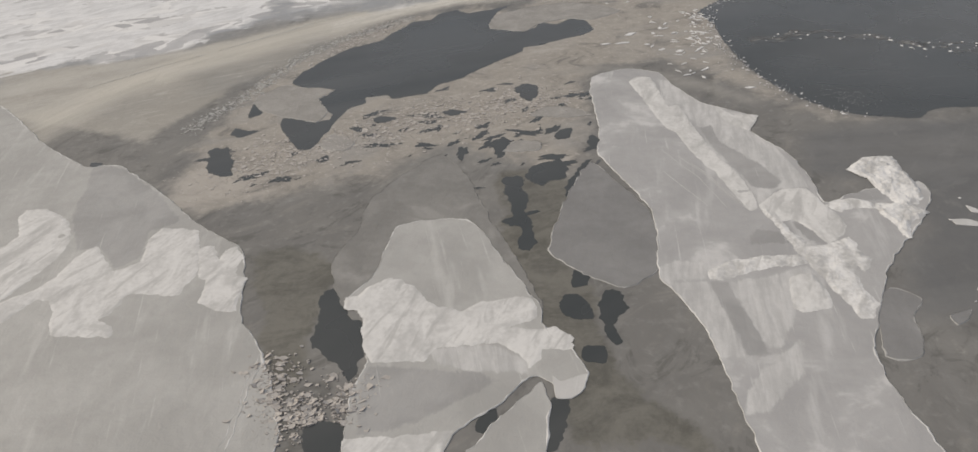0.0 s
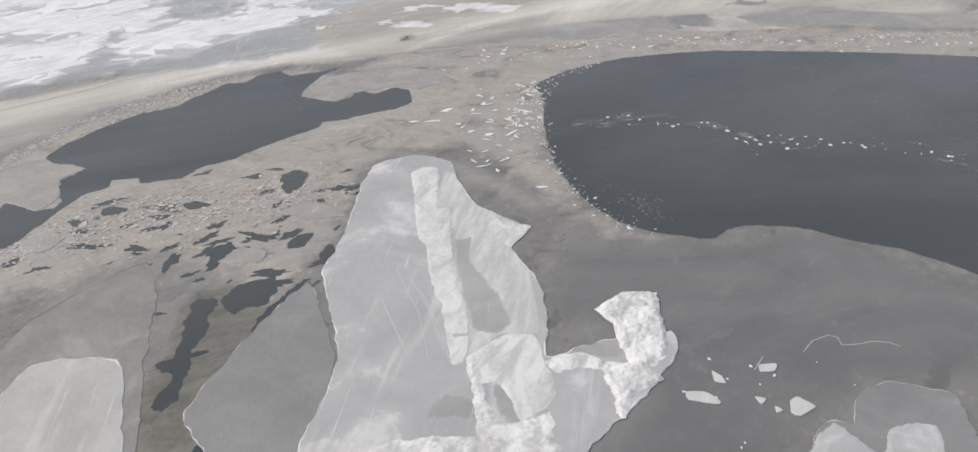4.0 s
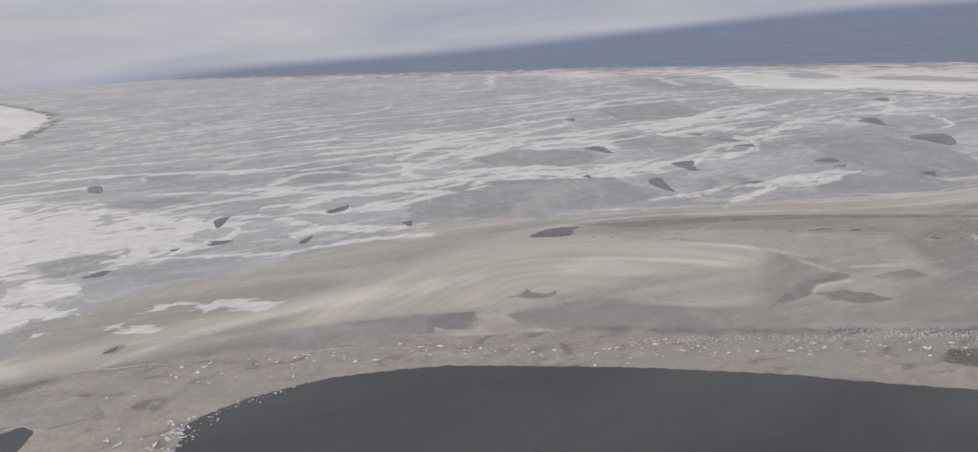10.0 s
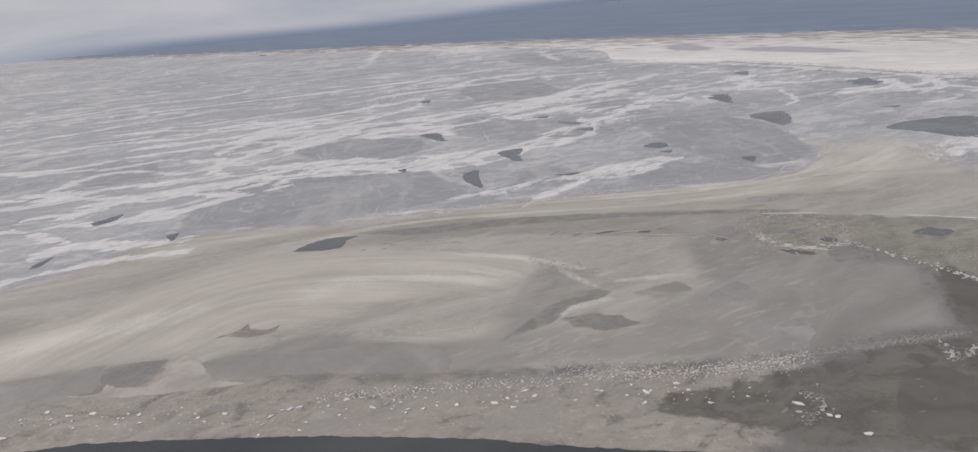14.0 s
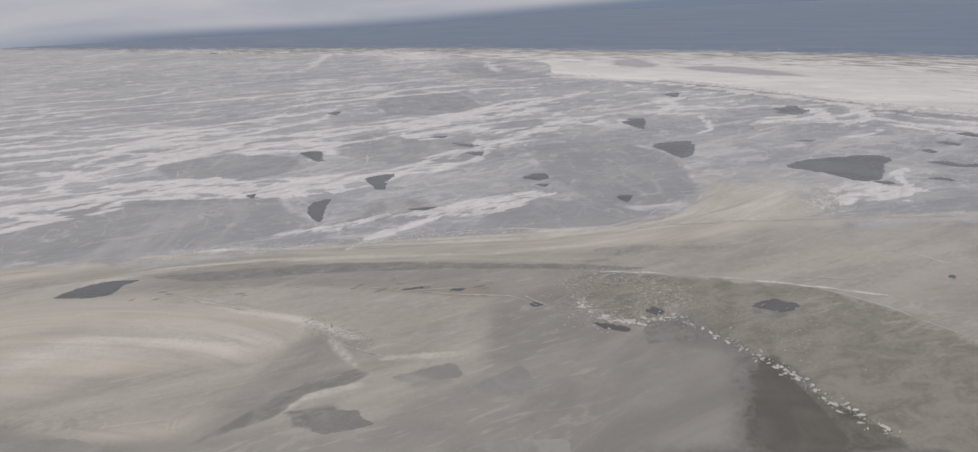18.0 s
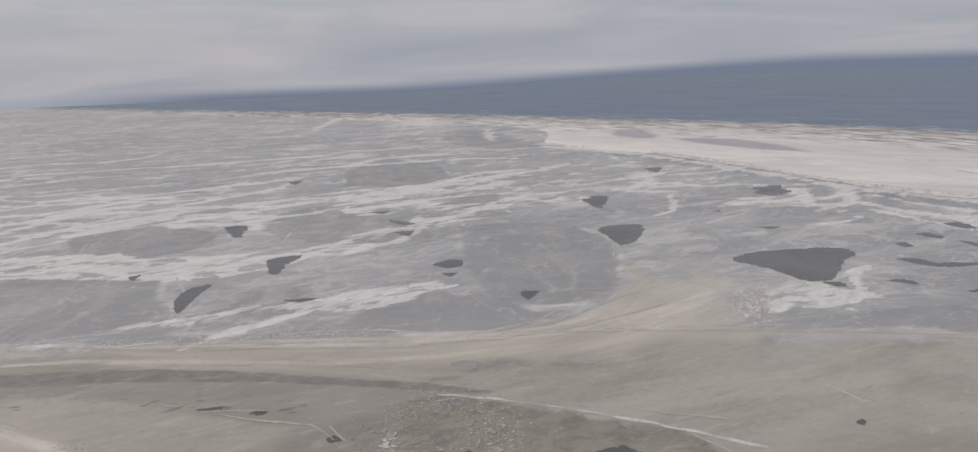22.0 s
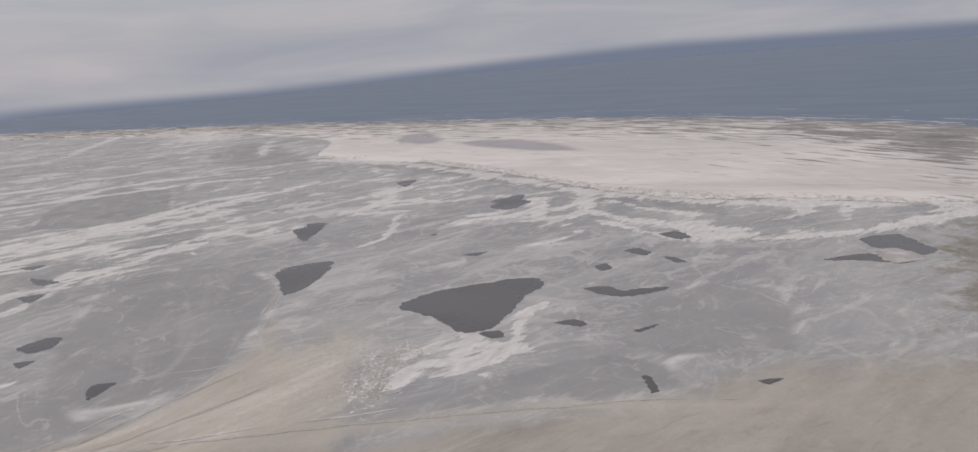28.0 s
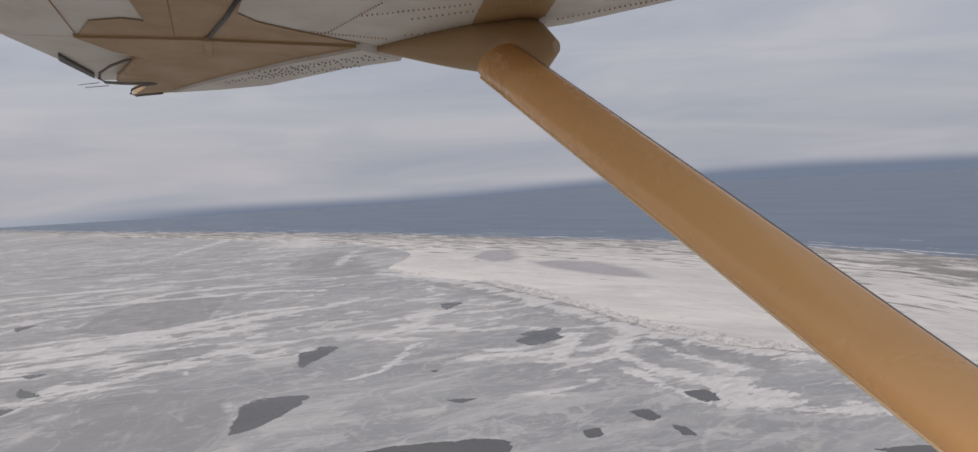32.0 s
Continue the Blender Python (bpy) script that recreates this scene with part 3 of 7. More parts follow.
def plan_depth(corners, px, py):
    """How deep each point lies inside a closed plan (negative outside), in metres."""
    best = np.full(px.shape, 1e9)
    inside = np.zeros(px.shape, bool)
    for (ax, ay), (bx, by) in zip(corners, corners[1:] + corners[:1]):
        dx, dy = bx - ax, by - ay
        t = np.clip(((px - ax) * dx + (py - ay) * dy) / max(dx * dx + dy * dy, 1e-9), 0, 1)
        best = np.minimum(best, np.hypot(px - ax - t * dx, py - ay - t * dy))
        cross = (ay > py) != (by > py)
        if dy:
            inside ^= cross & (px < ax + (py - ay) / dy * dx)
    return np.where(inside, best, -best)


def inside_depth(corners, xs, ys):
    px, py = np.meshgrid(xs, ys, indexing="ij")
    return plan_depth(corners, px, py), px, py


def grid_object(name, corners, step, material, shape, keep, parent=None, attribute=None, smooth=False):
    """A sheet over a plan, cut where keep(depth) ends and lifted by shape(depth, x, y)."""
    xs = np.arange(min(c[0] for c in corners), max(c[0] for c in corners) + step, step)
    ys = np.arange(min(c[1] for c in corners), max(c[1] for c in corners) + step, step)
    depth, px, py = inside_depth(corners, xs, ys)
    ok = keep(depth)
    z = shape(depth, px, py)
    cell = ok[:-1, :-1] | ok[1:, :-1] | ok[:-1, 1:] | ok[1:, 1:]
    index = np.arange(px.size).reshape(px.shape)
    quads = np.stack([index[:-1, :-1][cell], index[1:, :-1][cell], index[1:, 1:][cell], index[:-1, 1:][cell]], 1)
    used, inverse = np.unique(quads, return_inverse=True)
    verts = np.stack([px.ravel()[used], py.ravel()[used], z.ravel()[used]], 1)
    ob = mesh_object(name, verts.tolist(), inverse.reshape(quads.shape).tolist(), material, parent, smooth)
    if attribute is not None:
        a = ob.data.attributes.new("fade", "FLOAT", "POINT")
        a.data.foreach_set("value", attribute(depth).ravel()[used].astype(np.float32))
    return ob


def fbm(x, y, size, octaves=4):
    out = np.zeros(x.shape)
    flat_x, flat_y, o = x.ravel(), y.ravel(), out.ravel()
    for i in range(o.size):
        p = Vector((flat_x[i] / size, flat_y[i] / size, 7.3))
        o[i] = noise.fractal(p, 1.0, 2.1, octaves)
    return o.reshape(x.shape)


counts = {}


def layer(kind, base, gap):
    counts[kind] = counts.get(kind, -1) + 1
    return base + counts[kind] * gap


fields = {key: [] for key in ("slush", "olive", "drift", "dim", "bright", "plate", "plain", "cover", "slate", "tan", "moss", "soot", "cream", "murk", "deep")}


def slush(sort, corners):
    fields[{"green": "moss", "olive": "olive"}.get(sort, "slush")].append((corners, 8.0 if sort == "olive" else 12.0))


def drift(sort, corners):
    fields["dim" if sort == "tail" else "drift"].append((corners, 16.0))


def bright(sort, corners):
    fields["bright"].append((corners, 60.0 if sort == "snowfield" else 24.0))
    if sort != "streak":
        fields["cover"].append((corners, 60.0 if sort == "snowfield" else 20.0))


def slate(sort, corners):
    fields["soot" if sort == "soot" else "slate"].append((corners, 14.0 if sort == "wide" else 3.5 if sort == "soot" else 5.0))


def cream(sort, corners):
    fields["cream"].append((corners, 26.0 if sort == "body" else 46.0 if sort == "fan" else 11.0 if sort == "arc" else 4.0))


def tan(sort, corners):
    fields["tan"].append((corners, 8.0))


def murk(sort, corners):
    fields["deep" if sort == "cool" else "murk"].append((corners, 14.0 if sort == "cool" else 3.0))


def plate(sort, corners):
    fields["plate"].append((corners, 70.0 if sort == "lilac" else 16.0))


seams = []


veins = []


def seam(wide, line):
    """A line of broken snow: a thin one is a ribbon, a wide one a ragged field on the sheet."""
    (veins if wide < 5 else seams).append((line, wide))


leads = []


def wet(x, y):
    """Whether open water lies at a place."""
    for line, x0, x1, y0, y1 in leads:
        if x0 < x < x1 and y0 < y < y1:
            inside = False
            for (ax, ay), (bx, by) in zip(line, line[1:] + line[:1]):
                if (ay > y) != (by > y) and x < ax + (y - ay) / (by - ay) * (bx - ax):
                    inside = not inside
            if inside:
                return True
    return False


def lead(sort, corners):
    size = max(max(c[0] for c in corners) - min(c[0] for c in corners), max(c[1] for c in corners) - min(c[1] for c in corners))
    fine = {"large": 0.75, "small": 2.0, "thin": 1.2, "pond": 2.2}[sort]
    line = curved(corners, min(0.8, size / 40), fine * min(1.0, size / 40), 4.5 if sort == "large" else max(2.5, min(9.0, size / 7)), 0.35 if sort == "large" and size < 200 else 0.6)
    leads.append((line, min(p[0] for p in line), max(p[0] for p in line), min(p[1] for p in line), max(p[1] for p in line)))
    ob = flat("water_lead", line, layer("lead", 0.02, 0.0005), WATER_SKIN if sort in ("thin", "pond") else WATER)
    text = {"large": "wide dark lead of open water in the ice", "small": "small ragged hole of black water in slushy ice",
            "thin": "narrow dark gap of water in pale ice", "pond": "dark wedge-shaped pond between grey ice plates"}[sort]
    tagged(ob, text, "open water", "leads in the ice", "structure")


def new_ice(sort, corners):
    """A sharp-edged stretch of smooth new ice or slush set in the belt."""
    line = curved(corners, 0.7, 1.1, 4.0, 0.55)
    m, text = {"slate": (POOL_SLATE, "slate-dark pool of smooth new ice"), "dull": (POOL_DULL, "dull slate sheet of smooth new ice"),
               "sand": (POOL_SAND, "sand-coloured lobe of frozen slush"), "dark": (WATER_SKIN, "narrow dark slit of water in slush")}[sort]
    tagged(flat("new_ice_pool", line, layer("pool", 0.006 if sort == "dull" else 0.01, 0.0004), m), text, "new ice", "pools of new ice", "structure")


floes = []


def floe(sort, corners):
    size = max(max(c[0] for c in corners) - min(c[0] for c in corners), max(c[1] for c in corners) - min(c[1] for c in corners))
    line = curved(corners, 0.5, 1.6, 4.0, 0.3) if sort == "crust" else curved(corners, 1.0 if size > 12 else 0.5, 0.8 if size > 12 else 0.25, 5.0)
    m = {"dark": ICE_DARK, "main": ICE_LIGHT, "chunk": ICE_FROST, "pan": ICE_PAN, "skirt": ICE_SKIRT, "crust": ICE_LIGHT, "far": ICE_DARK}.get(sort, ICE_MID)
    top = {"dark": 0.06, "skirt": 0.04, "pan": 0.05, "crust": 0.1, "far": 0.08, "main": 0.26, "centre": 0.22, "left": 0.22}.get(sort, 0.2)
    ob = slab("ice_floe", line, layer("floe", top, 0.004), top + 0.1, m, lip=0.12, fill={"main": 0.9, "centre": 0.9, "left": 1.6}.get(sort, 0.0))
    text = {"main": "long pale wind-polished floe with a rough snow ridge", "centre": "grey floe half covered by crusted white snow",
            "left": "broad dull grey floe with a white snow band", "dark": "dark grey sheet of new ice beside open water",
            "chunk": "small pale ice chunk on dark new ice", "crust": "flat white snow-crusted slab on grey ice", "pan": "thin brownish-grey ice pan set in slush", "skirt": "thin dark sheet of ice awash round a floe"}.get(sort, "small grey floe with a snowy rim")
    floes.append(tagged(ob, text, "ice floe", "ice floes"))
    if sort != "chunk":
        n, top = len(line), max(v.co.z for v in ob.data.vertices)
        verts, faces = [], []
        turn = 1 if area(line) > 0 else -1
        for i in range(n):
            a, b = Vector(line[i - 1]), Vector(line[(i + 1) % n])
            way = (b - a).normalized() if (b - a).length else Vector((1, 0))
            x, y = line[i]
            w = (0.18 if sort in ("main", "centre", "left", "small") else 0.0) + 0.6 * noise.noise(Vector((x / 3, y / 3, 1.0))) + 0.7 * noise.noise(Vector((x / 14, y / 14, 4.0)))
            w = max(0.04, w)
            verts += [(x + way.y * 0.1 * turn, y - way.x * 0.1 * turn, top - 0.1), (x - way.y * w * 0.5 * turn, y + way.x * w * 0.5 * turn, top + 0.05 + 0.06 * w), (x - way.y * w * turn, y + way.x * w * turn, top + 0.004)]
        for i in range(n):
            j = (i + 1) % n
            faces += [(3 * i, 3 * j, 3 * j + 1, 3 * i + 1), (3 * i + 1, 3 * j + 1, 3 * j + 2, 3 * i + 2)]
        proud = sort in ("main", "centre", "left", "small")
        tagged(mesh_object("snow_rim" if proud else "frost_rim", verts, faces, SNOW if proud else ICE_SKIRT if sort == "skirt" else ICE_MID, ob), "thin crusted snow rim" if proud else "thin grey frost rim")


def snow(sort, corners):
    """Crusted or rafted snow lying on the floe whose plan holds it."""
    cx, cy = sum(c[0] for c in corners) / len(corners), sum(c[1] for c in corners) / len(corners)
    best = min(floes, key=lambda f: (0 if min(v.co.x for v in f.data.vertices) < cx < max(v.co.x for v in f.data.vertices)
                                     and min(v.co.y for v in f.data.vertices) < cy < max(v.co.y for v in f.data.vertices) else 1, 1 if f["label"].startswith("dark") else 0))
    rocky = sort in ("ridge", "block", "foot")
    line = curved(corners, 0.5, 0.45, 3.0, 0.3) if sort in ("strip", "shelf") else curved(corners, 0.5, 0.8, 3.0, 0.3)
    high = {"ridge": 0.32, "block": 0.7, "foot": 0.3, "strip": 0.14}.get(sort, 0.2)
    base = max(v.co.z for v in best.data.vertices)

    def shape(d, x, y):
        f = fbm(x, y, 3.2 if rocky else 12.0, 5)
        return base - 0.02 + high * np.clip((d + 0.3) / (1.4 if rocky else 1.0), 0, 1) * (0.6 + 0.6 * f)

    names = {"ridge": "pressure_ridge", "block": "snow_hummock", "foot": "snow_hummock"}
    ob = grid_object(names.get(sort, "snow_cover"), line, 0.33, RUBBLE if rocky else ICE_LIGHT if sort == "rime" else SNOW, shape, lambda d: d > 0, parent=best, smooth=not rocky)
    tagged(ob, "rough white rafted ice" if rocky else "crusted white snow")


def panel(sort, corners):
    """A frost-pale or bare dark stretch of a floe's top."""
    cx, cy = sum(c[0] for c in corners) / len(corners), sum(c[1] for c in corners) / len(corners)
    best = min(floes, key=lambda f: 0 if min(v.co.x for v in f.data.vertices) < cx < max(v.co.x for v in f.data.vertices)
               and min(v.co.y for v in f.data.vertices) < cy < max(v.co.y for v in f.data.vertices) and f["label"][:4] != "dark" else 1)
    marks.setdefault(best, []).append((sort, corners))


marks = {}


def mark_tops():
    """Give each floe's top the fields of frost and bare ice that lie on it."""
    for ob, plans in marks.items():
        co = np.empty(len(ob.data.vertices) * 3)
        ob.data.vertices.foreach_get("co", co)
        px, py = co[0::3], co[1::3]
        for sort in ("light", "dark"):
            value = np.zeros(px.shape)
            for corners in (c for s, c in plans if s == sort):
                value = np.maximum(value, np.clip(0.5 + plan_depth(corners, px, py) / 3.0, 0, 1))
            ob.data.attributes.new("frost" if sort == "light" else "bare", "FLOAT", "POINT").data.foreach_set("value", value.astype(np.float32))


def along(line, offset, step):
    """Points along a line, shifted to its left by offset, at even steps."""
    out = []
    for a, b in zip(line, line[1:]):
        a, b = Vector(a), Vector(b)
        d = b - a
        side = Vector((-d.y, d.x)).normalized()
        m = max(1, int(d.length / step))
        out += [a.lerp(b, k / m) + side * offset for k in range(m)]
    return out


def ribbon(name, points, wide, z, material, seed, gaps):
    """A frayed strip along points, broken where the noise runs low."""
    verts, faces = [], []
    last = False
    for i, p in enumerate(points):
        w = wide * (0.3 + noise.noise(Vector((p.x / 45, p.y / 45, seed))) + 0.5 * noise.noise(Vector((p.x / 11, p.y / 11, seed))))
        q = points[min(i + 1, len(points) - 1)] - points[max(i - 1, 0)]
        side = Vector((-q.y, q.x)).normalized()
        on = w > wide * gaps
        wave = noise.noise(Vector((p.x / 80, p.y / 80, seed + 9))) * wide * 2.5 + noise.noise(Vector((p.x / 13, p.y / 13, seed + 5))) * wide * 1.3
        verts += [(*(p + side * (wave - max(w, 0.1))), z), (*(p + side * (wave + max(w, 0.1))), z)]
        if on and last:
            k = 2 * i
            faces.append((k - 2, k - 1, k + 1, k))
        last = on
    return mesh_object(name, verts, faces, material)


def ridge(sort, corners):
    """A low pale pressure ridge along a line."""
    wide, material, gaps = (1.2, SNOW, 0.12) if sort == "crest" else (0.9, FLAKE, 0.15)
    tagged(ribbon("pressure_ridge", along(corners, 0.0, 1.5), wide, layer("ridge", 0.07, 0.002), material, 2.0 + len(corners), gaps), "thin pale pressure ridge across grey ice", "ice ridge", "pressure ridges", "structure")


def crack(sort, corners):
    tagged(ribbon("ice_crack", along(corners, 0.0, 1.2), 1.8, layer("ridge", 0.07, 0.002), WATER_SKIN, 5.0 + len(corners), 0.25), "narrow dark crack in the ice", "ice crack", "ice cracks", "structure")


def scratch(sort, corners):
    """A thin raised snow line dragged across a floe."""
    x, y = corners[0]
    best = min(floes, key=lambda f: 0 if f["label"].startswith("long") else 1)
    top = max(v.co.z for v in best.data.vertices)
    ob = ribbon("snow_line", along(corners, 0.0, 0.8), 0.42, top + 0.03, ICE_FROST, 1.0 + len(corners), -0.05)
    ob.parent = best
    tagged(ob, "thin white drag line")

# plan of the ice, in metres
murk("cool", [(111, 218), (114, 237), (121, 253), (146, 257), (162, 258), (187, 255), (205, 261), (221, 245), (236, 227), (270, 216), (259, 195), (215, 189), (192, 189), (183, 181), (170, 175), (156, 150), (135, 140), (110, 145), (119, 171), (133, 186), (140, 205), (130, 212)])
murk("plate", [(484, 425), (490, 426), (492, 419), (488, 414), (481, 415)])
murk("plate", [(512, 423), (520, 424), (525, 416), (518, 413)])
murk("plate", [(507, 413), (522, 413), (529, 400), (523, 383), (510, 370), (487, 376), (493, 394)])
murk("plate", [(540, 414), (548, 418), (562, 413), (548, 396), (538, 401), (534, 407)])
murk("plate", [(578, 496), (585, 494), (582, 438), (571, 427), (553, 437), (555, 444), (558, 455)])
slate("wide", [(411, 470), (440, 462), (468, 458), (494, 452), (492, 442), (472, 437), (443, 440), (407, 448)])
slush("olive", [(458, 420), (484, 426), (515, 427), (544, 431), (553, 450), (564, 472), (578, 496), (590, 500), (583, 442), (571, 406), (535, 359), (448, 378)])
slush("main", [(-124, 229), (-118, 268), (-115, 310), (-106, 343), (-87, 374), (-59, 401), (-23, 425), (7, 429), (32, 417), (69, 429), (128, 433), (129, 381), (113, 344), (84, 326), (64, 327), (51, 314), (46, 264), (40, 244), (30, 224), (9, 246), (-5, 257), (-19, 257), (-37, 241), (-52, 234), (-72, 232), (-88, 223), (-103, 221)])
slush("neck", [(50, 357), (65, 386), (96, 405), (123, 406), (137, 410), (126, 382), (126, 341), (125, 313), (130, 285), (145, 265), (165, 256), (150, 254), (135, 261), (119, 278), (105, 305), (96, 324), (80, 334), (62, 330)])
slush("shore", [(22, 421), (54, 451), (80, 454), (104, 462), (142, 467), (179, 469), (204, 476), (229, 493), (242, 490), (251, 476), (259, 466), (302, 458), (355, 447), (407, 440), (434, 432), (482, 434), (478, 406), (441, 373), (382, 383), (319, 400), (248, 414), (185, 422), (144, 398), (122, 373), (76, 380)])
slush("green", [(534, 596), (557, 598), (596, 578), (635, 562), (657, 524), (670, 485), (673, 447), (630, 412), (596, 429), (587, 460), (582, 486), (573, 509), (561, 539), (563, 565), (541, 573), (525, 573)])
slush("olive", [(476, 419), (487, 427), (509, 430), (539, 432), (566, 430), (596, 418), (576, 385), (533, 360), (492, 366), (454, 383), (412, 405), (425, 417), (458, 417)])
slush("olive", [(4, 241), (27, 240), (36, 223), (23, 188), (31, 165), (33, 133), (52, 106), (13, 111), (13, 144), (5, 183)])
slush("olive", [(-78, 200), (-62, 205), (-41, 183), (-47, 175), (-50, 156), (-47, 133), (-58, 134), (-68, 163)])
slush("green", [(521, 590), (534, 599), (557, 596), (575, 574), (561, 539), (550, 526), (536, 535), (526, 550), (520, 570)])
drift("swirl", [(123, 472), (144, 522), (167, 551), (201, 594), (250, 617), (306, 612), (377, 586), (407, 562), (427, 546), (416, 527), (396, 533), (371, 524), (328, 528), (298, 513), (270, 505), (254, 498), (235, 495), (199, 494), (163, 485), (149, 449)])
drift("tail", [(249, 477), (250, 488), (277, 494), (296, 492), (307, 487), (344, 479), (385, 481), (417, 492), (394, 458), (364, 449), (319, 455), (269, 465)])
drift("swirl", [(302, 481), (317, 492), (345, 495), (372, 491), (395, 495), (398, 480), (383, 472), (360, 469), (329, 466)])
drift("tail", [(403, 561), (429, 541), (422, 519), (403, 510), (387, 489), (366, 461), (343, 455), (361, 478), (383, 502)])
drift("collar", [(147, 670), (210, 676), (279, 677), (350, 678), (423, 669), (496, 658), (571, 660), (637, 679), (697, 718), (701, 685), (622, 644), (563, 629), (494, 636), (424, 648), (353, 664), (283, 665), (223, 649), (173, 629)])
drift("collar", [(510, 649), (547, 664), (588, 676), (631, 703), (661, 751), (683, 746), (716, 686), (678, 660), (631, 639), (589, 632), (552, 629)])
drift("collar", [(360, 657), (414, 661), (476, 648), (522, 631), (564, 615), (525, 616), (468, 633), (397, 641)])
drift("ribs", [(706, 679), (719, 716), (732, 726), (737, 716), (725, 691), (718, 669)])
drift("collar", [(595, 677), (627, 704), (659, 757), (665, 814), (673, 800), (678, 749), (668, 707), (641, 675), (620, 666)])
drift("collar", [(644, 659), (690, 662), (740, 657), (789, 647), (835, 629), (887, 609), (883, 604), (831, 622), (786, 637), (737, 644), (690, 649), (656, 653)])
drift("collar", [(-210, 315), (-181, 361), (-136, 400), (-79, 431), (-27, 457), (23, 474), (2, 448), (-43, 419), (-86, 395), (-123, 366), (-166, 333), (-188, 282)])
drift("collar", [(-76, 434), (-36, 449), (7, 464), (41, 483), (83, 509), (130, 531), (185, 558), (243, 574), (321, 580), (356, 569), (278, 548), (204, 531), (134, 504), (73, 469), (16, 445), (-37, 423), (-65, 417)])
drift("tail", [(284, 634), (331, 635), (377, 640), (427, 636), (472, 620), (495, 622), (511, 604), (473, 609), (430, 622), (382, 627), (337, 623), (294, 619)])
drift("tail", [(379, 644), (439, 638), (483, 628), (526, 612), (561, 597), (557, 588), (529, 599), (488, 614), (445, 624), (385, 634)])
drift("tail", [(400, 480), (411, 488), (423, 482), (430, 471), (419, 470)])
drift("tail", [(442, 503), (459, 514), (465, 500), (458, 490), (445, 494)])
drift("tail", [(473, 491), (488, 505), (494, 488), (482, 482)])
drift("tail", [(404, 506), (421, 515), (426, 507), (413, 499)])
bright("snowfield", [(-503, 831), (-324, 858), (-232, 871), (-108, 818), (-15, 762), (35, 708), (31, 643), (-8, 623), (-50, 591), (-63, 554), (-98, 534), (-173, 530), (-304, 578)])
bright("streak", [(-85, 680), (-62, 723), (-12, 745), (35, 771), (92, 822), (169, 847), (264, 845), (321, 816), (286, 789), (196, 810), (139, 759), (86, 725), (67, 640), (36, 615), (-18, 609)])
bright("streak", [(139, 889), (161, 1029), (265, 1047), (369, 1041), (451, 1075), (573, 1091), (549, 1017), (429, 962), (325, 942), (223, 958), (175, 900)])
bright("streak", [(135, 830), (187, 885), (271, 873), (339, 833), (410, 868), (436, 860), (398, 817), (335, 799), (245, 829), (201, 780), (170, 758)])
bright("streak", [(202, 804), (222, 850), (271, 868), (343, 854), (400, 857), (378, 829), (335, 820), (281, 822), (241, 813)])
bright("streak", [(437, 865), (472, 926), (515, 985), (566, 1055), (620, 1122), (606, 1064), (550, 976), (506, 890), (468, 855)])
bright("streak", [(728, 690), (752, 698), (778, 707), (783, 705), (761, 684), (743, 681)])
bright("streak", [(506, 863), (542, 883), (575, 901), (572, 882), (542, 858), (519, 846)])
bright("streak", [(846, 931), (881, 995), (913, 1008), (923, 965), (896, 920), (865, 884), (847, 890)])
bright("streak", [(940, 926), (963, 905), (997, 869), (1030, 825), (1022, 816), (982, 835), (949, 842), (943, 881)])
bright("streak", [(403, 1092), (461, 1151), (529, 1190), (601, 1255), (608, 1200), (557, 1112), (488, 1082), (454, 1038)])
bright("streak", [(723, 1135), (768, 1203), (834, 1238), (873, 1153), (889, 1049), (851, 1099), (794, 1145), (749, 1100)])
bright("streak", [(507, 944), (550, 998), (610, 1031), (679, 1057), (673, 1036), (609, 1002), (557, 934)])
bright("streak", [(722, 705), (758, 730), (790, 712), (775, 694), (732, 684)])
bright("crust", [(-273, 366), (-198, 393), (-157, 411), (-107, 442), (-58, 463), (-34, 506), (-69, 571), (-308, 605), (-464, 627)])
bright("streak", [(-113, 487), (-78, 503), (-42, 532), (-10, 520), (20, 543), (28, 520), (-3, 488), (-27, 464), (-63, 455), (-90, 454)])
bright("streak", [(51, 520), (76, 537), (115, 531), (104, 511), (76, 509)])
bright("crust", [(-198, 380), (-348, 623), (-156, 597), (-124, 511), (-131, 490), (-122, 448), (-127, 422), (-145, 416), (-156, 393)])
bright("crust", [(-106, 452), (-117, 480), (-106, 509), (-115, 592), (-19, 579), (-12, 491), (-45, 472), (-68, 490), (-79, 463), (-90, 442)])
plate("grey", [(550, 926), (582, 944), (614, 940), (649, 916), (668, 869), (665, 805), (650, 744), (622, 713), (594, 710), (569, 741), (555, 801)])
plate("grey", [(484, 690), (498, 737), (536, 747), (580, 727), (602, 690), (573, 672), (528, 673)])
plate("grey", [(376, 946), (376, 1024), (408, 1057), (453, 1015), (490, 931), (454, 890), (405, 912)])
plate("grey", [(400, 1272), (448, 1393), (523, 1330), (542, 1217), (474, 1198)])
plate("grey", [(258, 799), (297, 814), (349, 805), (369, 729), (352, 719), (307, 727)])
plate("grey", [(416, 721), (413, 765), (440, 774), (461, 758), (452, 718), (438, 703)])
plate("grey", [(166, 766), (192, 824), (275, 821), (347, 784), (380, 733), (360, 702), (312, 686), (240, 685), (172, 684)])
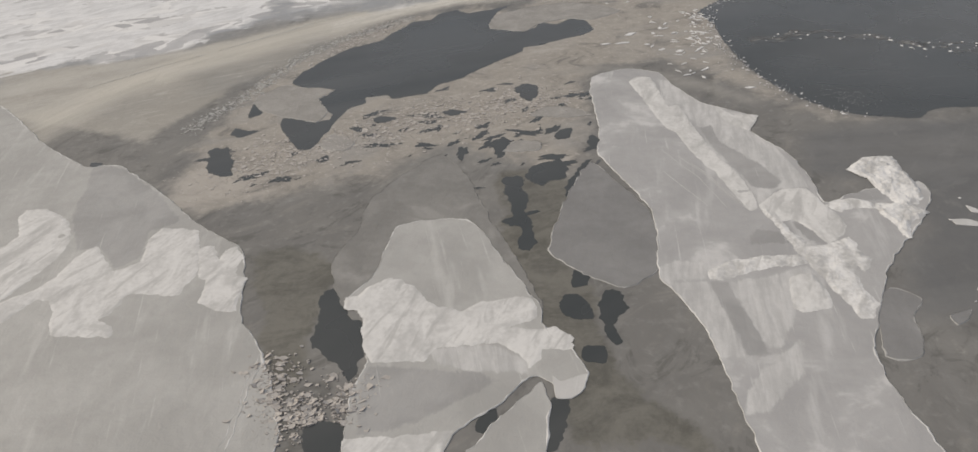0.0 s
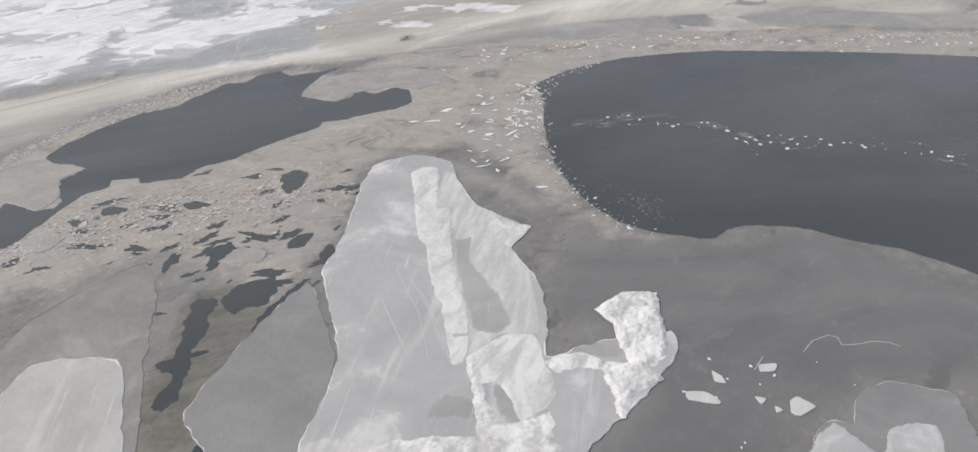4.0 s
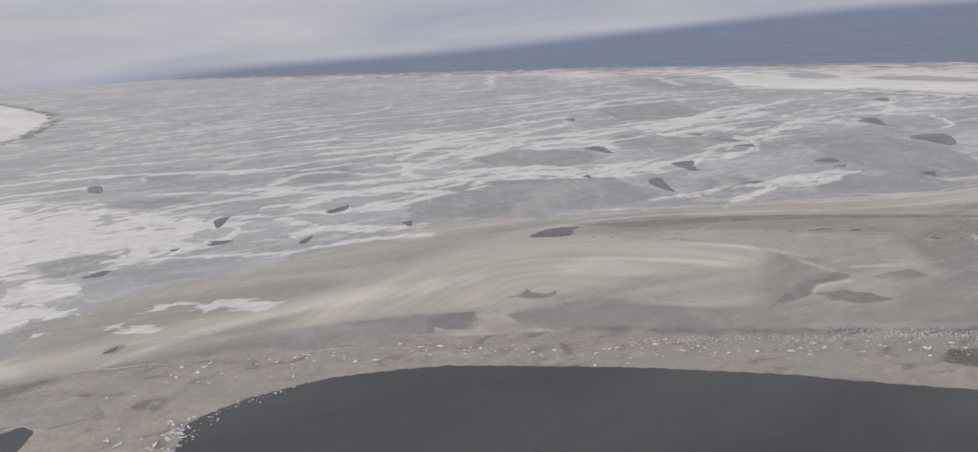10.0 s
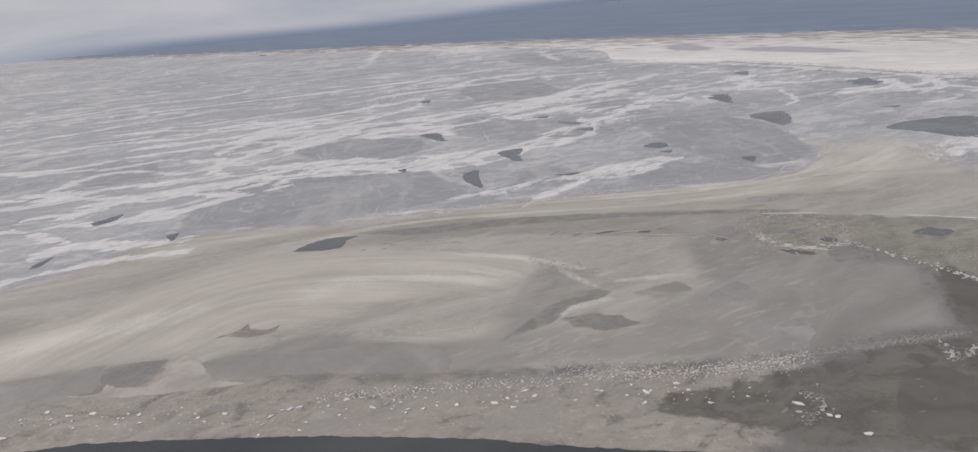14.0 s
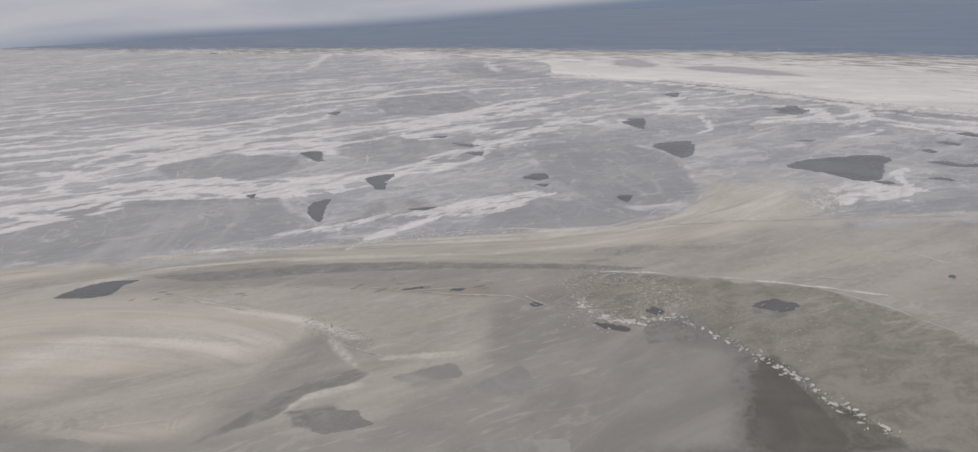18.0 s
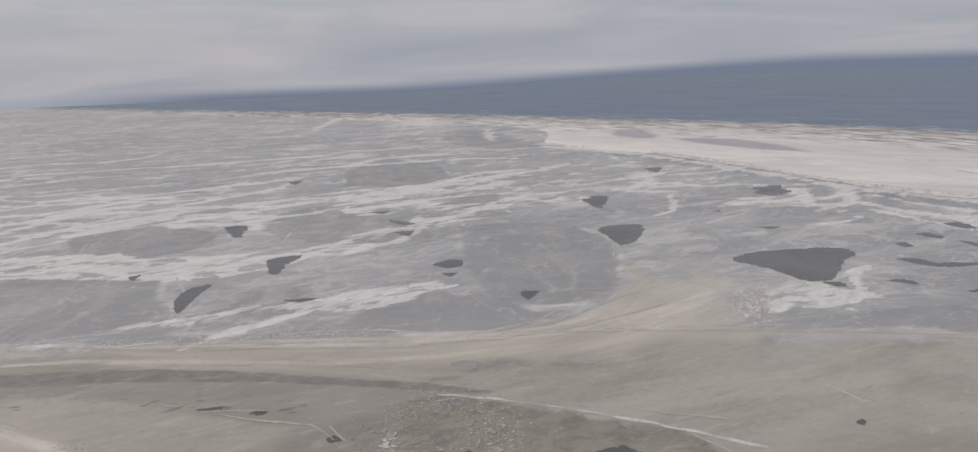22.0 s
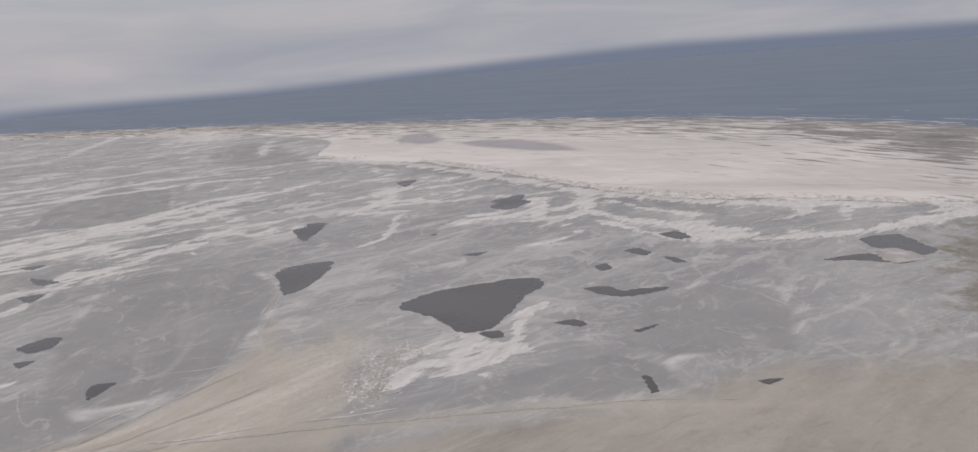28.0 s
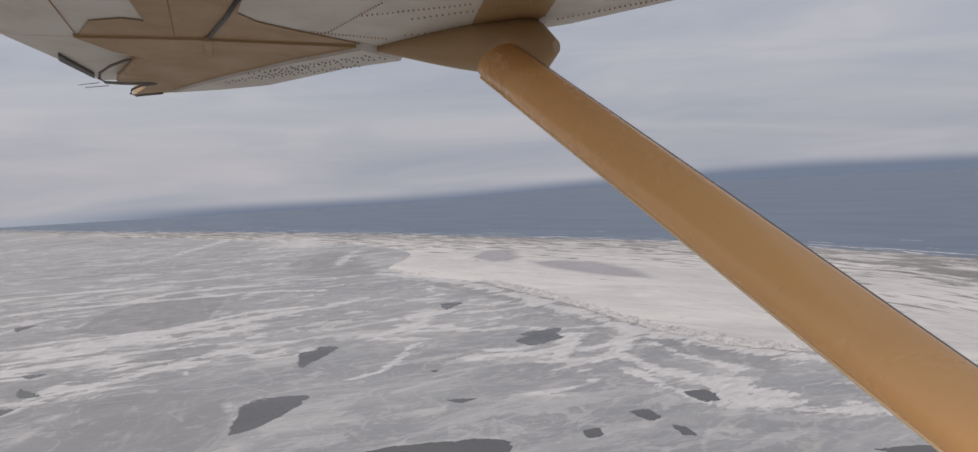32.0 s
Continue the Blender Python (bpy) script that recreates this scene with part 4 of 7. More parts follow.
plate("grey", [(410, 994), (475, 1037), (535, 980), (528, 883), (469, 882), (425, 895)])
plate("grey", [(209, 943), (265, 992), (336, 955), (355, 896), (313, 865), (251, 874)])
plate("grey", [(398, 1298), (451, 1419), (523, 1348), (545, 1208), (479, 1153), (418, 1176)])
plate("grey", [(776, 678), (819, 682), (846, 663), (838, 640), (808, 640), (777, 652), (739, 655)])
plate("grey", [(554, 1078), (595, 1089), (598, 1025), (562, 1012), (532, 1038)])
plate("grey", [(398, 1267), (422, 1393), (492, 1369), (516, 1248), (470, 1207)])
plate("grey", [(872, 741), (912, 757), (944, 733), (927, 688), (901, 654), (847, 668), (829, 695)])
plate("grey", [(2, 987), (76, 969), (95, 887), (68, 859), (25, 878)])
plate("grey", [(183, 717), (213, 772), (268, 774), (300, 724), (284, 669), (228, 678)])
plate("grey", [(-161, 971), (-89, 979), (-85, 927), (-128, 911)])
plate("grey", [(-143, 839), (-73, 841), (-34, 818), (-65, 788), (-114, 805)])
plate("grey", [(-91, 632), (-65, 659), (-20, 631), (-20, 607), (-50, 592)])
plate("grey", [(-118, 557), (-95, 585), (-56, 550), (-64, 520), (-91, 520)])
plate("grey", [(-71, 437), (-60, 461), (-39, 490), (-18, 502), (5, 475), (3, 454), (-26, 444), (-53, 432)])
plate("grey", [(-120, 445), (-129, 490), (-119, 503), (-107, 466), (-109, 453), (-98, 428), (-108, 432)])
plate("grey", [(719, 1512), (775, 1426), (854, 1341), (892, 1269), (911, 1205), (933, 1141), (951, 1089), (970, 1052), (987, 1022), (1022, 980), (1040, 955), (1009, 897), (976, 956), (934, 1013), (899, 1120), (848, 1242), (777, 1348)])
# patches of the slush belt
slate("soot", [(369, 472), (387, 485), (393, 501), (406, 508), (422, 516), (430, 509), (421, 503), (407, 499), (396, 483), (385, 477)])
slate("dark", [(375, 493), (378, 509), (388, 530), (402, 548), (406, 554), (409, 540), (400, 520), (393, 504), (387, 485)])
slate("soot", [(401, 478), (409, 483), (422, 479), (430, 471), (423, 470), (410, 472)])
slate("dark", [(435, 506), (454, 510), (463, 511), (464, 505), (454, 502)])
slate("dark", [(476, 486), (484, 492), (493, 490), (485, 484)])
slate("dark", [(467, 458), (481, 457), (492, 452), (481, 448), (470, 450)])
slush("olive", [(571, 493), (583, 483), (588, 462), (596, 441), (598, 429), (544, 438), (552, 452), (560, 467)])
slate("dark", [(507, 554), (518, 574), (534, 596), (525, 573), (520, 544), (524, 530), (534, 527), (520, 525), (508, 534)])
slate("soot", [(165, 482), (191, 480), (205, 488), (228, 488), (231, 479), (218, 473), (204, 476), (205, 470), (197, 470), (187, 466), (173, 466)])
slate("soot", [(247, 508), (259, 514), (279, 506), (262, 502)])
slate("soot", [(370, 472), (386, 490), (403, 507), (422, 513), (423, 505), (407, 498), (390, 482), (372, 469)])
slate("dark", [(379, 499), (391, 526), (404, 548), (406, 538), (396, 516), (384, 494)])
slate("soot", [(399, 487), (416, 489), (431, 475), (417, 470), (403, 478)])
slate("dark", [(437, 501), (458, 510), (462, 497), (447, 494)])
slate("dark", [(469, 492), (485, 502), (493, 488), (488, 483), (471, 484)])
slate("dark", [(470, 455), (485, 454), (496, 445), (488, 439), (470, 444)])
slate("wide", [(247, 486), (268, 496), (294, 505), (307, 492), (328, 483), (360, 472), (386, 468), (374, 457), (367, 446), (319, 455), (269, 466)])
slush("olive", [(460, 412), (483, 425), (492, 425), (516, 424), (546, 427), (499, 365), (454, 374), (447, 384)])
slush("brown", [(384, 428), (409, 420), (460, 412), (447, 380), (392, 396)])
tan("sand", [(232, 476), (236, 489), (248, 483), (254, 471), (246, 463), (216, 465), (210, 474)])
slate("wide", [(280, 618), (298, 639), (328, 642), (364, 648), (409, 638), (458, 624), (519, 608), (533, 599), (525, 570), (490, 587), (449, 597), (371, 611), (309, 618)])
slate("soot", [(594, 539), (606, 540), (615, 534), (603, 526), (593, 530)])
slate("dark", [(535, 618), (554, 619), (550, 613), (537, 612)])
slate("dark", [(437, 543), (446, 546), (445, 542)])
tan("band", [(262, 648), (306, 656), (354, 659), (406, 652), (456, 648), (521, 637), (520, 629), (457, 637), (392, 643), (327, 646), (270, 634)])
drift("tail", [(-148, 356), (-120, 371), (-89, 391), (-67, 401), (-40, 420), (-63, 386), (-92, 360), (-110, 336), (-128, 318)])
slate("wide", [(37, 325), (52, 333), (68, 329), (79, 322), (103, 306), (116, 290), (123, 275), (111, 276), (97, 291), (78, 314), (58, 320)])
cream("crest", [(326, 610), (367, 587), (399, 570), (408, 560), (429, 540), (418, 542), (404, 554), (385, 568), (363, 581), (331, 603)])
cream("body", [(269, 555), (286, 577), (325, 583), (366, 568), (396, 546), (388, 533), (366, 531), (324, 545), (297, 539), (281, 531)])
cream("ray", [(406, 554), (419, 533), (427, 512), (422, 514), (411, 531)])
cream("ray", [(394, 494), (407, 501), (425, 505), (430, 502), (421, 498), (408, 493), (398, 485)])
cream("ray", [(429, 525), (450, 524), (470, 523), (470, 518), (449, 518), (432, 519)])
cream("crest", [(250, 670), (278, 680), (312, 681), (345, 686), (373, 676), (400, 678), (453, 670), (522, 664), (558, 670), (595, 679), (628, 692), (626, 685), (593, 670), (556, 662), (522, 656), (454, 663), (401, 671), (375, 668), (348, 678), (315, 673), (282, 672), (254, 662)])
cream("crest", [(266, 642), (306, 656), (354, 660), (422, 653), (488, 642), (538, 645), (589, 653), (588, 648), (537, 638), (489, 636), (423, 646), (356, 653), (310, 648), (271, 633)])
slate("soot", [(297, 643), (359, 644), (408, 643), (457, 632), (520, 616), (563, 602), (577, 598), (562, 596), (519, 608), (458, 621), (396, 627), (335, 627)])
slate("dark", [(490, 590), (506, 578), (520, 580), (516, 559), (523, 547), (534, 535), (520, 539), (506, 554), (496, 573)])
slate("soot", [(537, 562), (544, 571), (550, 561), (545, 553), (539, 555)])
slate("soot", [(541, 525), (547, 539), (556, 536), (558, 521), (550, 515), (540, 514)])
cream("crest", [(379, 672), (407, 674), (436, 678), (497, 674), (558, 669), (589, 668), (619, 673), (665, 668), (664, 662), (619, 666), (589, 660), (559, 662), (499, 667), (439, 670), (382, 666)])
cream("ray", [(529, 664), (545, 680), (569, 688), (588, 688), (570, 681), (550, 668)])
slate("soot", [(397, 641), (439, 638), (484, 625), (518, 615), (539, 612), (514, 612), (473, 620), (430, 628), (403, 630)])
cream("fan", [(612, 681), (637, 700), (662, 724), (674, 760), (697, 779), (724, 777), (733, 734), (718, 701), (710, 666), (704, 657), (666, 666), (643, 664)])
cream("arc", [(-86, 421), (-60, 430), (-33, 448), (-9, 460), (16, 461), (25, 452), (27, 443), (-1, 438), (-28, 428), (-54, 415), (-76, 403)])
cream("arc", [(53, 447), (66, 469), (89, 492), (122, 510), (157, 530), (195, 546), (239, 559), (234, 530), (192, 518), (156, 507), (122, 496), (93, 476), (73, 459), (58, 444)])
slate("wide", [(63, 446), (92, 467), (123, 479), (167, 489), (201, 492), (227, 490), (223, 467), (187, 464), (145, 462), (103, 454), (74, 445)])
slate("soot", [(198, 466), (204, 482), (227, 490), (224, 470), (208, 464)])
slate("dark", [(50, 467), (56, 476), (56, 467)])
fields["plain"].append(([(-60, 425), (20, 430), (90, 450), (170, 470), (250, 490), (330, 500), (300, 560), (150, 525), (50, 495), (-40, 462)], 14.0))
# white seams of broken snow between the plates: half width, line
seam(60, [(-489, 2956), (-65, 2566), (251, 2296), (502, 2081), (714, 1856)])
seam(0.5, [(180, 201), (184, 205), (189, 207), (191, 206), (191, 203), (195, 203), (200, 204), (204, 203), (208, 200)])
seam(0.4, [(165, 195), (169, 200), (173, 204), (175, 204), (178, 201)])
seam(0.4, [(225, 197), (230, 203), (236, 207), (240, 208), (245, 206), (254, 204), (263, 203)])
seam(12, [(-364, 958), (-316, 971), (-274, 987), (-232, 983), (-195, 990), (-133, 979), (-80, 972), (-11, 964), (26, 992), (68, 1011), (113, 1016), (141, 1027), (166, 1074), (208, 1098)])
seam(10, [(16, 863), (31, 922), (73, 923), (120, 882), (147, 900), (184, 977), (238, 1026), (298, 1061), (362, 1098), (454, 1111)])
seam(12, [(203, 874), (236, 859), (282, 844), (326, 831), (372, 841), (395, 846)])
seam(8, [(146, 826), (191, 825), (249, 824), (297, 810), (331, 806)])
seam(10, [(28, 837), (85, 811), (134, 808), (176, 790), (202, 779)])
seam(14, [(117, 728), (140, 734), (167, 745), (194, 776)])
seam(7, [(-28, 627), (14, 625), (55, 624), (97, 618), (121, 629), (152, 643), (193, 643)])
seam(8, [(10, 736), (51, 735), (97, 693), (143, 662), (163, 672)])
seam(9, [(-82, 725), (-57, 760), (-40, 793), (-3, 803), (30, 815), (53, 830)])
seam(7, [(-100, 860), (-38, 850), (26, 827), (84, 815), (133, 819)])
seam(9, [(-54, 1119), (21, 1131), (100, 1121), (150, 1136), (214, 1117), (258, 1121)])
seam(7, [(150, 873), (146, 943), (143, 1063)])
seam(14, [(405, 1364), (430, 1427), (472, 1441), (529, 1447)])
seam(12, [(-123, 1373), (-31, 1392), (64, 1411), (161, 1430), (243, 1460), (329, 1490)])
seam(8, [(-324, 1033), (-274, 1066), (-201, 1070), (-131, 1081), (-68, 1081)])
seam(9, [(-304, 869), (-281, 897), (-236, 909), (-189, 922)])
seam(9, [(-292, 1127), (-229, 1164), (-145, 1197), (-63, 1261), (16, 1308)])
seam(13, [(135, 943), (135, 980), (148, 1015), (165, 1067), (213, 1057), (259, 1065), (306, 1073), (354, 1062), (391, 1078), (429, 1094), (472, 1132), (522, 1120), (577, 1130), (611, 1157)])
seam(11, [(221, 787), (230, 826), (244, 848), (259, 873), (287, 870), (325, 852), (361, 835), (388, 839), (416, 840), (446, 860), (462, 903), (497, 927), (570, 1002), (594, 1025)])
seam(10, [(217, 851), (254, 838), (290, 838), (326, 807), (352, 809), (379, 830)])
seam(11, [(94, 662), (108, 687), (142, 675), (175, 664), (184, 666)])
seam(18, [(73, 764), (87, 794), (114, 806), (153, 815), (183, 811), (195, 832), (209, 845)])
seam(11, [(92, 738), (122, 727), (145, 731)])
seam(11, [(-1, 853), (47, 842), (83, 858), (122, 845), (160, 867)])
seam(10, [(-111, 1074), (-63, 1094), (2, 1107), (73, 1085), (105, 1173), (174, 1152), (226, 1140)])
seam(9, [(-48, 948), (-12, 954), (42, 940), (69, 963), (100, 960), (127, 935)])
seam(5, [(317, 679), (337, 681), (358, 673)])
seam(7, [(409, 668), (421, 682), (442, 702), (465, 723), (492, 736), (508, 737)])
seam(7, [(458, 726), (495, 718), (527, 746), (556, 760)])
seam(3, [(405, 1014), (407, 893), (428, 869)])
seam(3, [(223, 990), (248, 889)])
seam(3, [(385, 784), (378, 722), (373, 702)])
seam(10, [(-270, 1394), (-190, 1419), (-132, 1522), (-16, 1504), (62, 1587), (167, 1622)])
seam(10, [(240, 1268), (310, 1329), (404, 1352), (486, 1375), (571, 1392), (634, 1374)])
seam(2.5, [(223, 690), (249, 717), (292, 728), (337, 717)])
seam(2.5, [(198, 780), (238, 780), (279, 779), (311, 773)])
seam(13, [(190, 773), (190, 798), (206, 809), (211, 837), (248, 831)])
seam(12, [(203, 878), (240, 881), (283, 865)])
seam(9, [(241, 840), (271, 842), (309, 821), (334, 803), (378, 803), (392, 808)])
seam(11, [(242, 983), (254, 1006), (278, 1027), (319, 1032), (368, 1051), (429, 1101), (486, 1122), (523, 1172), (550, 1208), (580, 1246), (635, 1256)])
seam(9, [(432, 856), (457, 852), (481, 866), (507, 890), (517, 941), (538, 987), (584, 1034), (622, 1073)])
seam(13, [(29, 1050), (56, 1058), (96, 1064), (124, 1073), (153, 1082), (189, 1121)])
seam(10, [(-41, 1172), (3, 1180), (80, 1145), (150, 1147), (215, 1168), (264, 1215), (314, 1224)])
seam(7, [(154, 878), (147, 916), (144, 957), (168, 974), (205, 979), (242, 983)])
seam(8, [(362, 706), (380, 708), (397, 716), (414, 723), (439, 733), (465, 729), (492, 734), (498, 757), (512, 761)])
seam(8, [(374, 707), (398, 710)])
seam(11, [(452, 729), (472, 730), (491, 736)])
seam(5, [(351, 853), (383, 856), (432, 856)])
seam(4, [(532, 664), (550, 668), (565, 673), (595, 688), (622, 699), (636, 713), (649, 734)])
seam(8, [(375, 1007), (405, 1014), (454, 1062), (509, 1066), (566, 1086), (613, 1093)])
seam(3, [(406, 963), (408, 918), (404, 879)])
seam(3, [(355, 806), (383, 750), (397, 716)])
seam(3, [(552, 1041), (550, 935), (551, 892), (550, 836)])
seam(2.5, [(542, 960), (586, 964), (637, 972), (686, 969), (714, 963)])
seam(3.5, [(671, 911), (684, 877), (670, 815), (662, 800)])
seam(2.5, [(308, 690), (311, 728), (304, 774), (323, 791)])
seam(2.5, [(428, 824), (454, 790), (491, 778), (528, 786)])
seam(10, [(202, 996), (208, 1035), (239, 1060), (260, 1091), (302, 1133), (342, 1182), (347, 1270), (384, 1277)])
seam(10, [(143, 1124), (175, 1156), (227, 1141)])
seam(12, [(399, 1077), (437, 1093), (471, 1140), (514, 1159), (558, 1196), (606, 1198)])
seam(7, [(525, 984), (551, 998), (597, 1032), (627, 1049)])
seam(8, [(298, 834), (314, 843), (335, 857), (366, 861), (408, 848), (428, 863), (451, 887), (481, 895), (490, 926), (512, 921), (515, 986)])
seam(6, [(373, 808), (411, 812), (440, 848)])
seam(9, [(448, 734), (475, 737), (488, 752), (512, 752)])
seam(7, [(522, 764), (547, 760), (560, 752)])
seam(4, [(660, 813), (669, 852), (676, 865), (692, 893)])
seam(9, [(726, 685), (736, 702), (750, 704), (766, 693), (774, 708)])
seam(7, [(738, 719), (763, 723), (781, 711), (791, 696)])
seam(3.5, [(594, 945), (642, 952), (679, 923), (706, 907)])
seam(7, [(457, 998), (494, 1008), (530, 1029), (568, 1030), (600, 1048), (634, 1080), (656, 1081)])
seam(9, [(411, 1127), (447, 1146), (499, 1159), (541, 1180), (598, 1215), (637, 1209)])
seam(9, [(483, 1112), (538, 1108), (591, 1120)])
seam(11, [(749, 1102), (776, 1119), (819, 1074), (867, 1096), (880, 1051)])
seam(12, [(814, 988), (858, 989), (884, 1002)])
seam(7, [(724, 1070), (752, 1068), (780, 1057)])
seam(5, [(723, 685), (731, 689), (745, 690), (762, 690), (762, 714), (773, 701), (788, 711), (797, 744), (816, 762)])
seam(8, [(760, 710), (777, 703)])
seam(8, [(889, 932), (914, 942), (927, 898), (947, 855)])
seam(4, [(872, 867), (878, 837), (855, 832)])
seam(12, [(998, 827), (1067, 808), (1118, 820), (1162, 817)])
seam(2.5, [(529, 902), (540, 933), (577, 956), (622, 952)])
seam(3, [(668, 825), (661, 794), (665, 764), (660, 748)])
seam(2.5, [(588, 719), (599, 735), (617, 742), (640, 740), (660, 744)])
seam(2.5, [(704, 808), (741, 804), (763, 805), (788, 813)])
seam(12, [(466, 1110), (497, 1134), (530, 1159), (571, 1170), (614, 1215), (670, 1262), (695, 1292)])
seam(7, [(519, 988), (536, 1007), (550, 1028), (579, 1037), (609, 1045), (630, 1059)])
seam(10, [(718, 1083), (761, 1105), (772, 1162), (811, 1197), (852, 1217)])
seam(9, [(750, 1096), (794, 1091)])
seam(10, [(826, 1004), (856, 1003), (883, 1041), (903, 1059), (876, 974), (886, 950), (914, 970), (938, 1018)])
seam(6, [(729, 946), (754, 972), (762, 1041), (783, 1057)])
seam(11, [(923, 966), (933, 932), (948, 908), (967, 876), (994, 851)])
seam(9, [(953, 999), (967, 949), (986, 922)])
seam(4, [(776, 906), (797, 911), (813, 908)])
seam(4, [(853, 894), (871, 880), (875, 845), (864, 814)])
seam(3, [(667, 818), (670, 845), (660, 905), (675, 907)])
seam(22, [(690, 1510), (800, 1400), (850, 1290), (900, 1180), (940, 1080), (985, 1000), (1040, 935)])
seam(16, [(1040, 930), (1120, 880), (1220, 810)])
seam(14, [(640, 1640), (560, 1800), (380, 1950)])
seam(9, [(52, 526), (66, 530), (84, 522)])
seam(10, [(85, 528), (100, 524), (116, 518)])
seam(7, [(38, 502), (46, 512)])
seam(6, [(48, 496), (62, 494)])
seam(12, [(600, 2000), (350, 2150), (60, 2380), (-300, 2650)])
seam(12, [(560, 1900), (300, 2050), (-50, 2300)])
slate("dark", [(207, 479), (209, 487), (216, 489), (230, 488), (230, 478), (221, 478), (216, 472), (210, 471)])
slate("dark", [(247, 507), (258, 510), (271, 508), (265, 505), (253, 506)])
slate("dark", [(370, 472), (375, 488), (385, 494), (399, 510), (415, 517), (425, 513), (418, 506), (403, 495), (392, 485), (378, 473)])
slate("dark", [(400, 475), (408, 490), (417, 490), (429, 474), (427, 470), (415, 472)])
slate("dark", [(437, 505), (449, 511), (464, 510), (465, 503), (454, 499), (442, 499)])
slate("dark", [(474, 501), (483, 505), (488, 498), (481, 492), (475, 495)])
slate("wide", [(375, 493), (381, 518), (390, 538), (399, 561), (407, 544), (404, 527), (392, 508), (379, 493)])
slate("wide", [(337, 453), (352, 465), (373, 473), (406, 475), (430, 470), (464, 480), (489, 484), (513, 477), (497, 429), (450, 435), (401, 443), (352, 448)])
slate("wide", [(486, 602), (519, 586), (536, 535), (557, 515), (575, 502), (547, 437), (413, 448), (423, 471), (440, 488), (454, 495), (469, 512)])
slate("dark", [(49, 470), (56, 477), (61, 471), (58, 463), (53, 463)])
slate("dark", [(62, 545), (71, 552), (78, 554), (73, 544)])
tan("band", [(299, 638), (358, 642), (420, 637), (495, 627), (519, 603), (523, 571), (515, 551), (488, 575), (447, 586), (417, 600), (367, 620), (323, 627)])
fields["plain"].append(([(180, 500), (260, 560), (340, 625), (450, 648), (600, 650), (760, 640), (900, 655), (1050, 600), (1000, 450), (850, 380), (700, 390), (640, 440), (610, 500),
                         (580, 530), (545, 500), (500, 440), (420, 448), (330, 470), (250, 480)], 45.0))
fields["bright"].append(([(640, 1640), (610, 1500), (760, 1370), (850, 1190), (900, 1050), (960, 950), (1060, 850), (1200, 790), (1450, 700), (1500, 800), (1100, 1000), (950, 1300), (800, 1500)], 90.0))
plate("lilac", [(513, 1595), (514, 1727), (600, 1766), (694, 1620), (685, 1500), (619, 1485)])
fields["moss"].append(([(1160, 815), (1100, 790), (1050, 740), (1010, 690), (975, 640), (960, 600), (1120, 560), (1350, 700)], 70.0))
fields["plain"].append(([(60, 430), (180, 500), (260, 560), (330, 480), (240, 430), (150, 400)], 45.0))
# near shore of the narrow lead
fields["plain"].append(([(-238, 326), (-247, 379), (-183, 384), (-123, 409), (-49, 447), (20, 474), (29, 446), (-40, 417), (-84, 378), (-108, 342), (-127, 305), (-139, 280), (-165, 296)], 10.0))
fields["plain"].append(([(-40, 450), (43, 443), (120, 480), (200, 520), (320, 600), (330, 660), (200, 690), (100, 610), (20, 560)], 30.0))
# between the collar and the pack
fields["plain"].append(([(262, 578), (323, 666), (416, 684), (551, 677), (601, 645), (515, 603), (397, 602), (336, 578)], 18.0))
fields["plain"].append(([(309, 459), (369, 483), (416, 490), (463, 493), (522, 489), (489, 431), (434, 433), (360, 444)], 12.0))
# east of the swirl
fields["plain"].append(([(685, 637), (749, 643), (811, 631), (872, 619), (925, 600), (885, 548), (694, 598)], 14.0))
# under the fan
fields["plain"].append(([(543, 653), (558, 673), (588, 688), (658, 689), (711, 670), (691, 604), (641, 606), (590, 620), (551, 635)], 14.0))


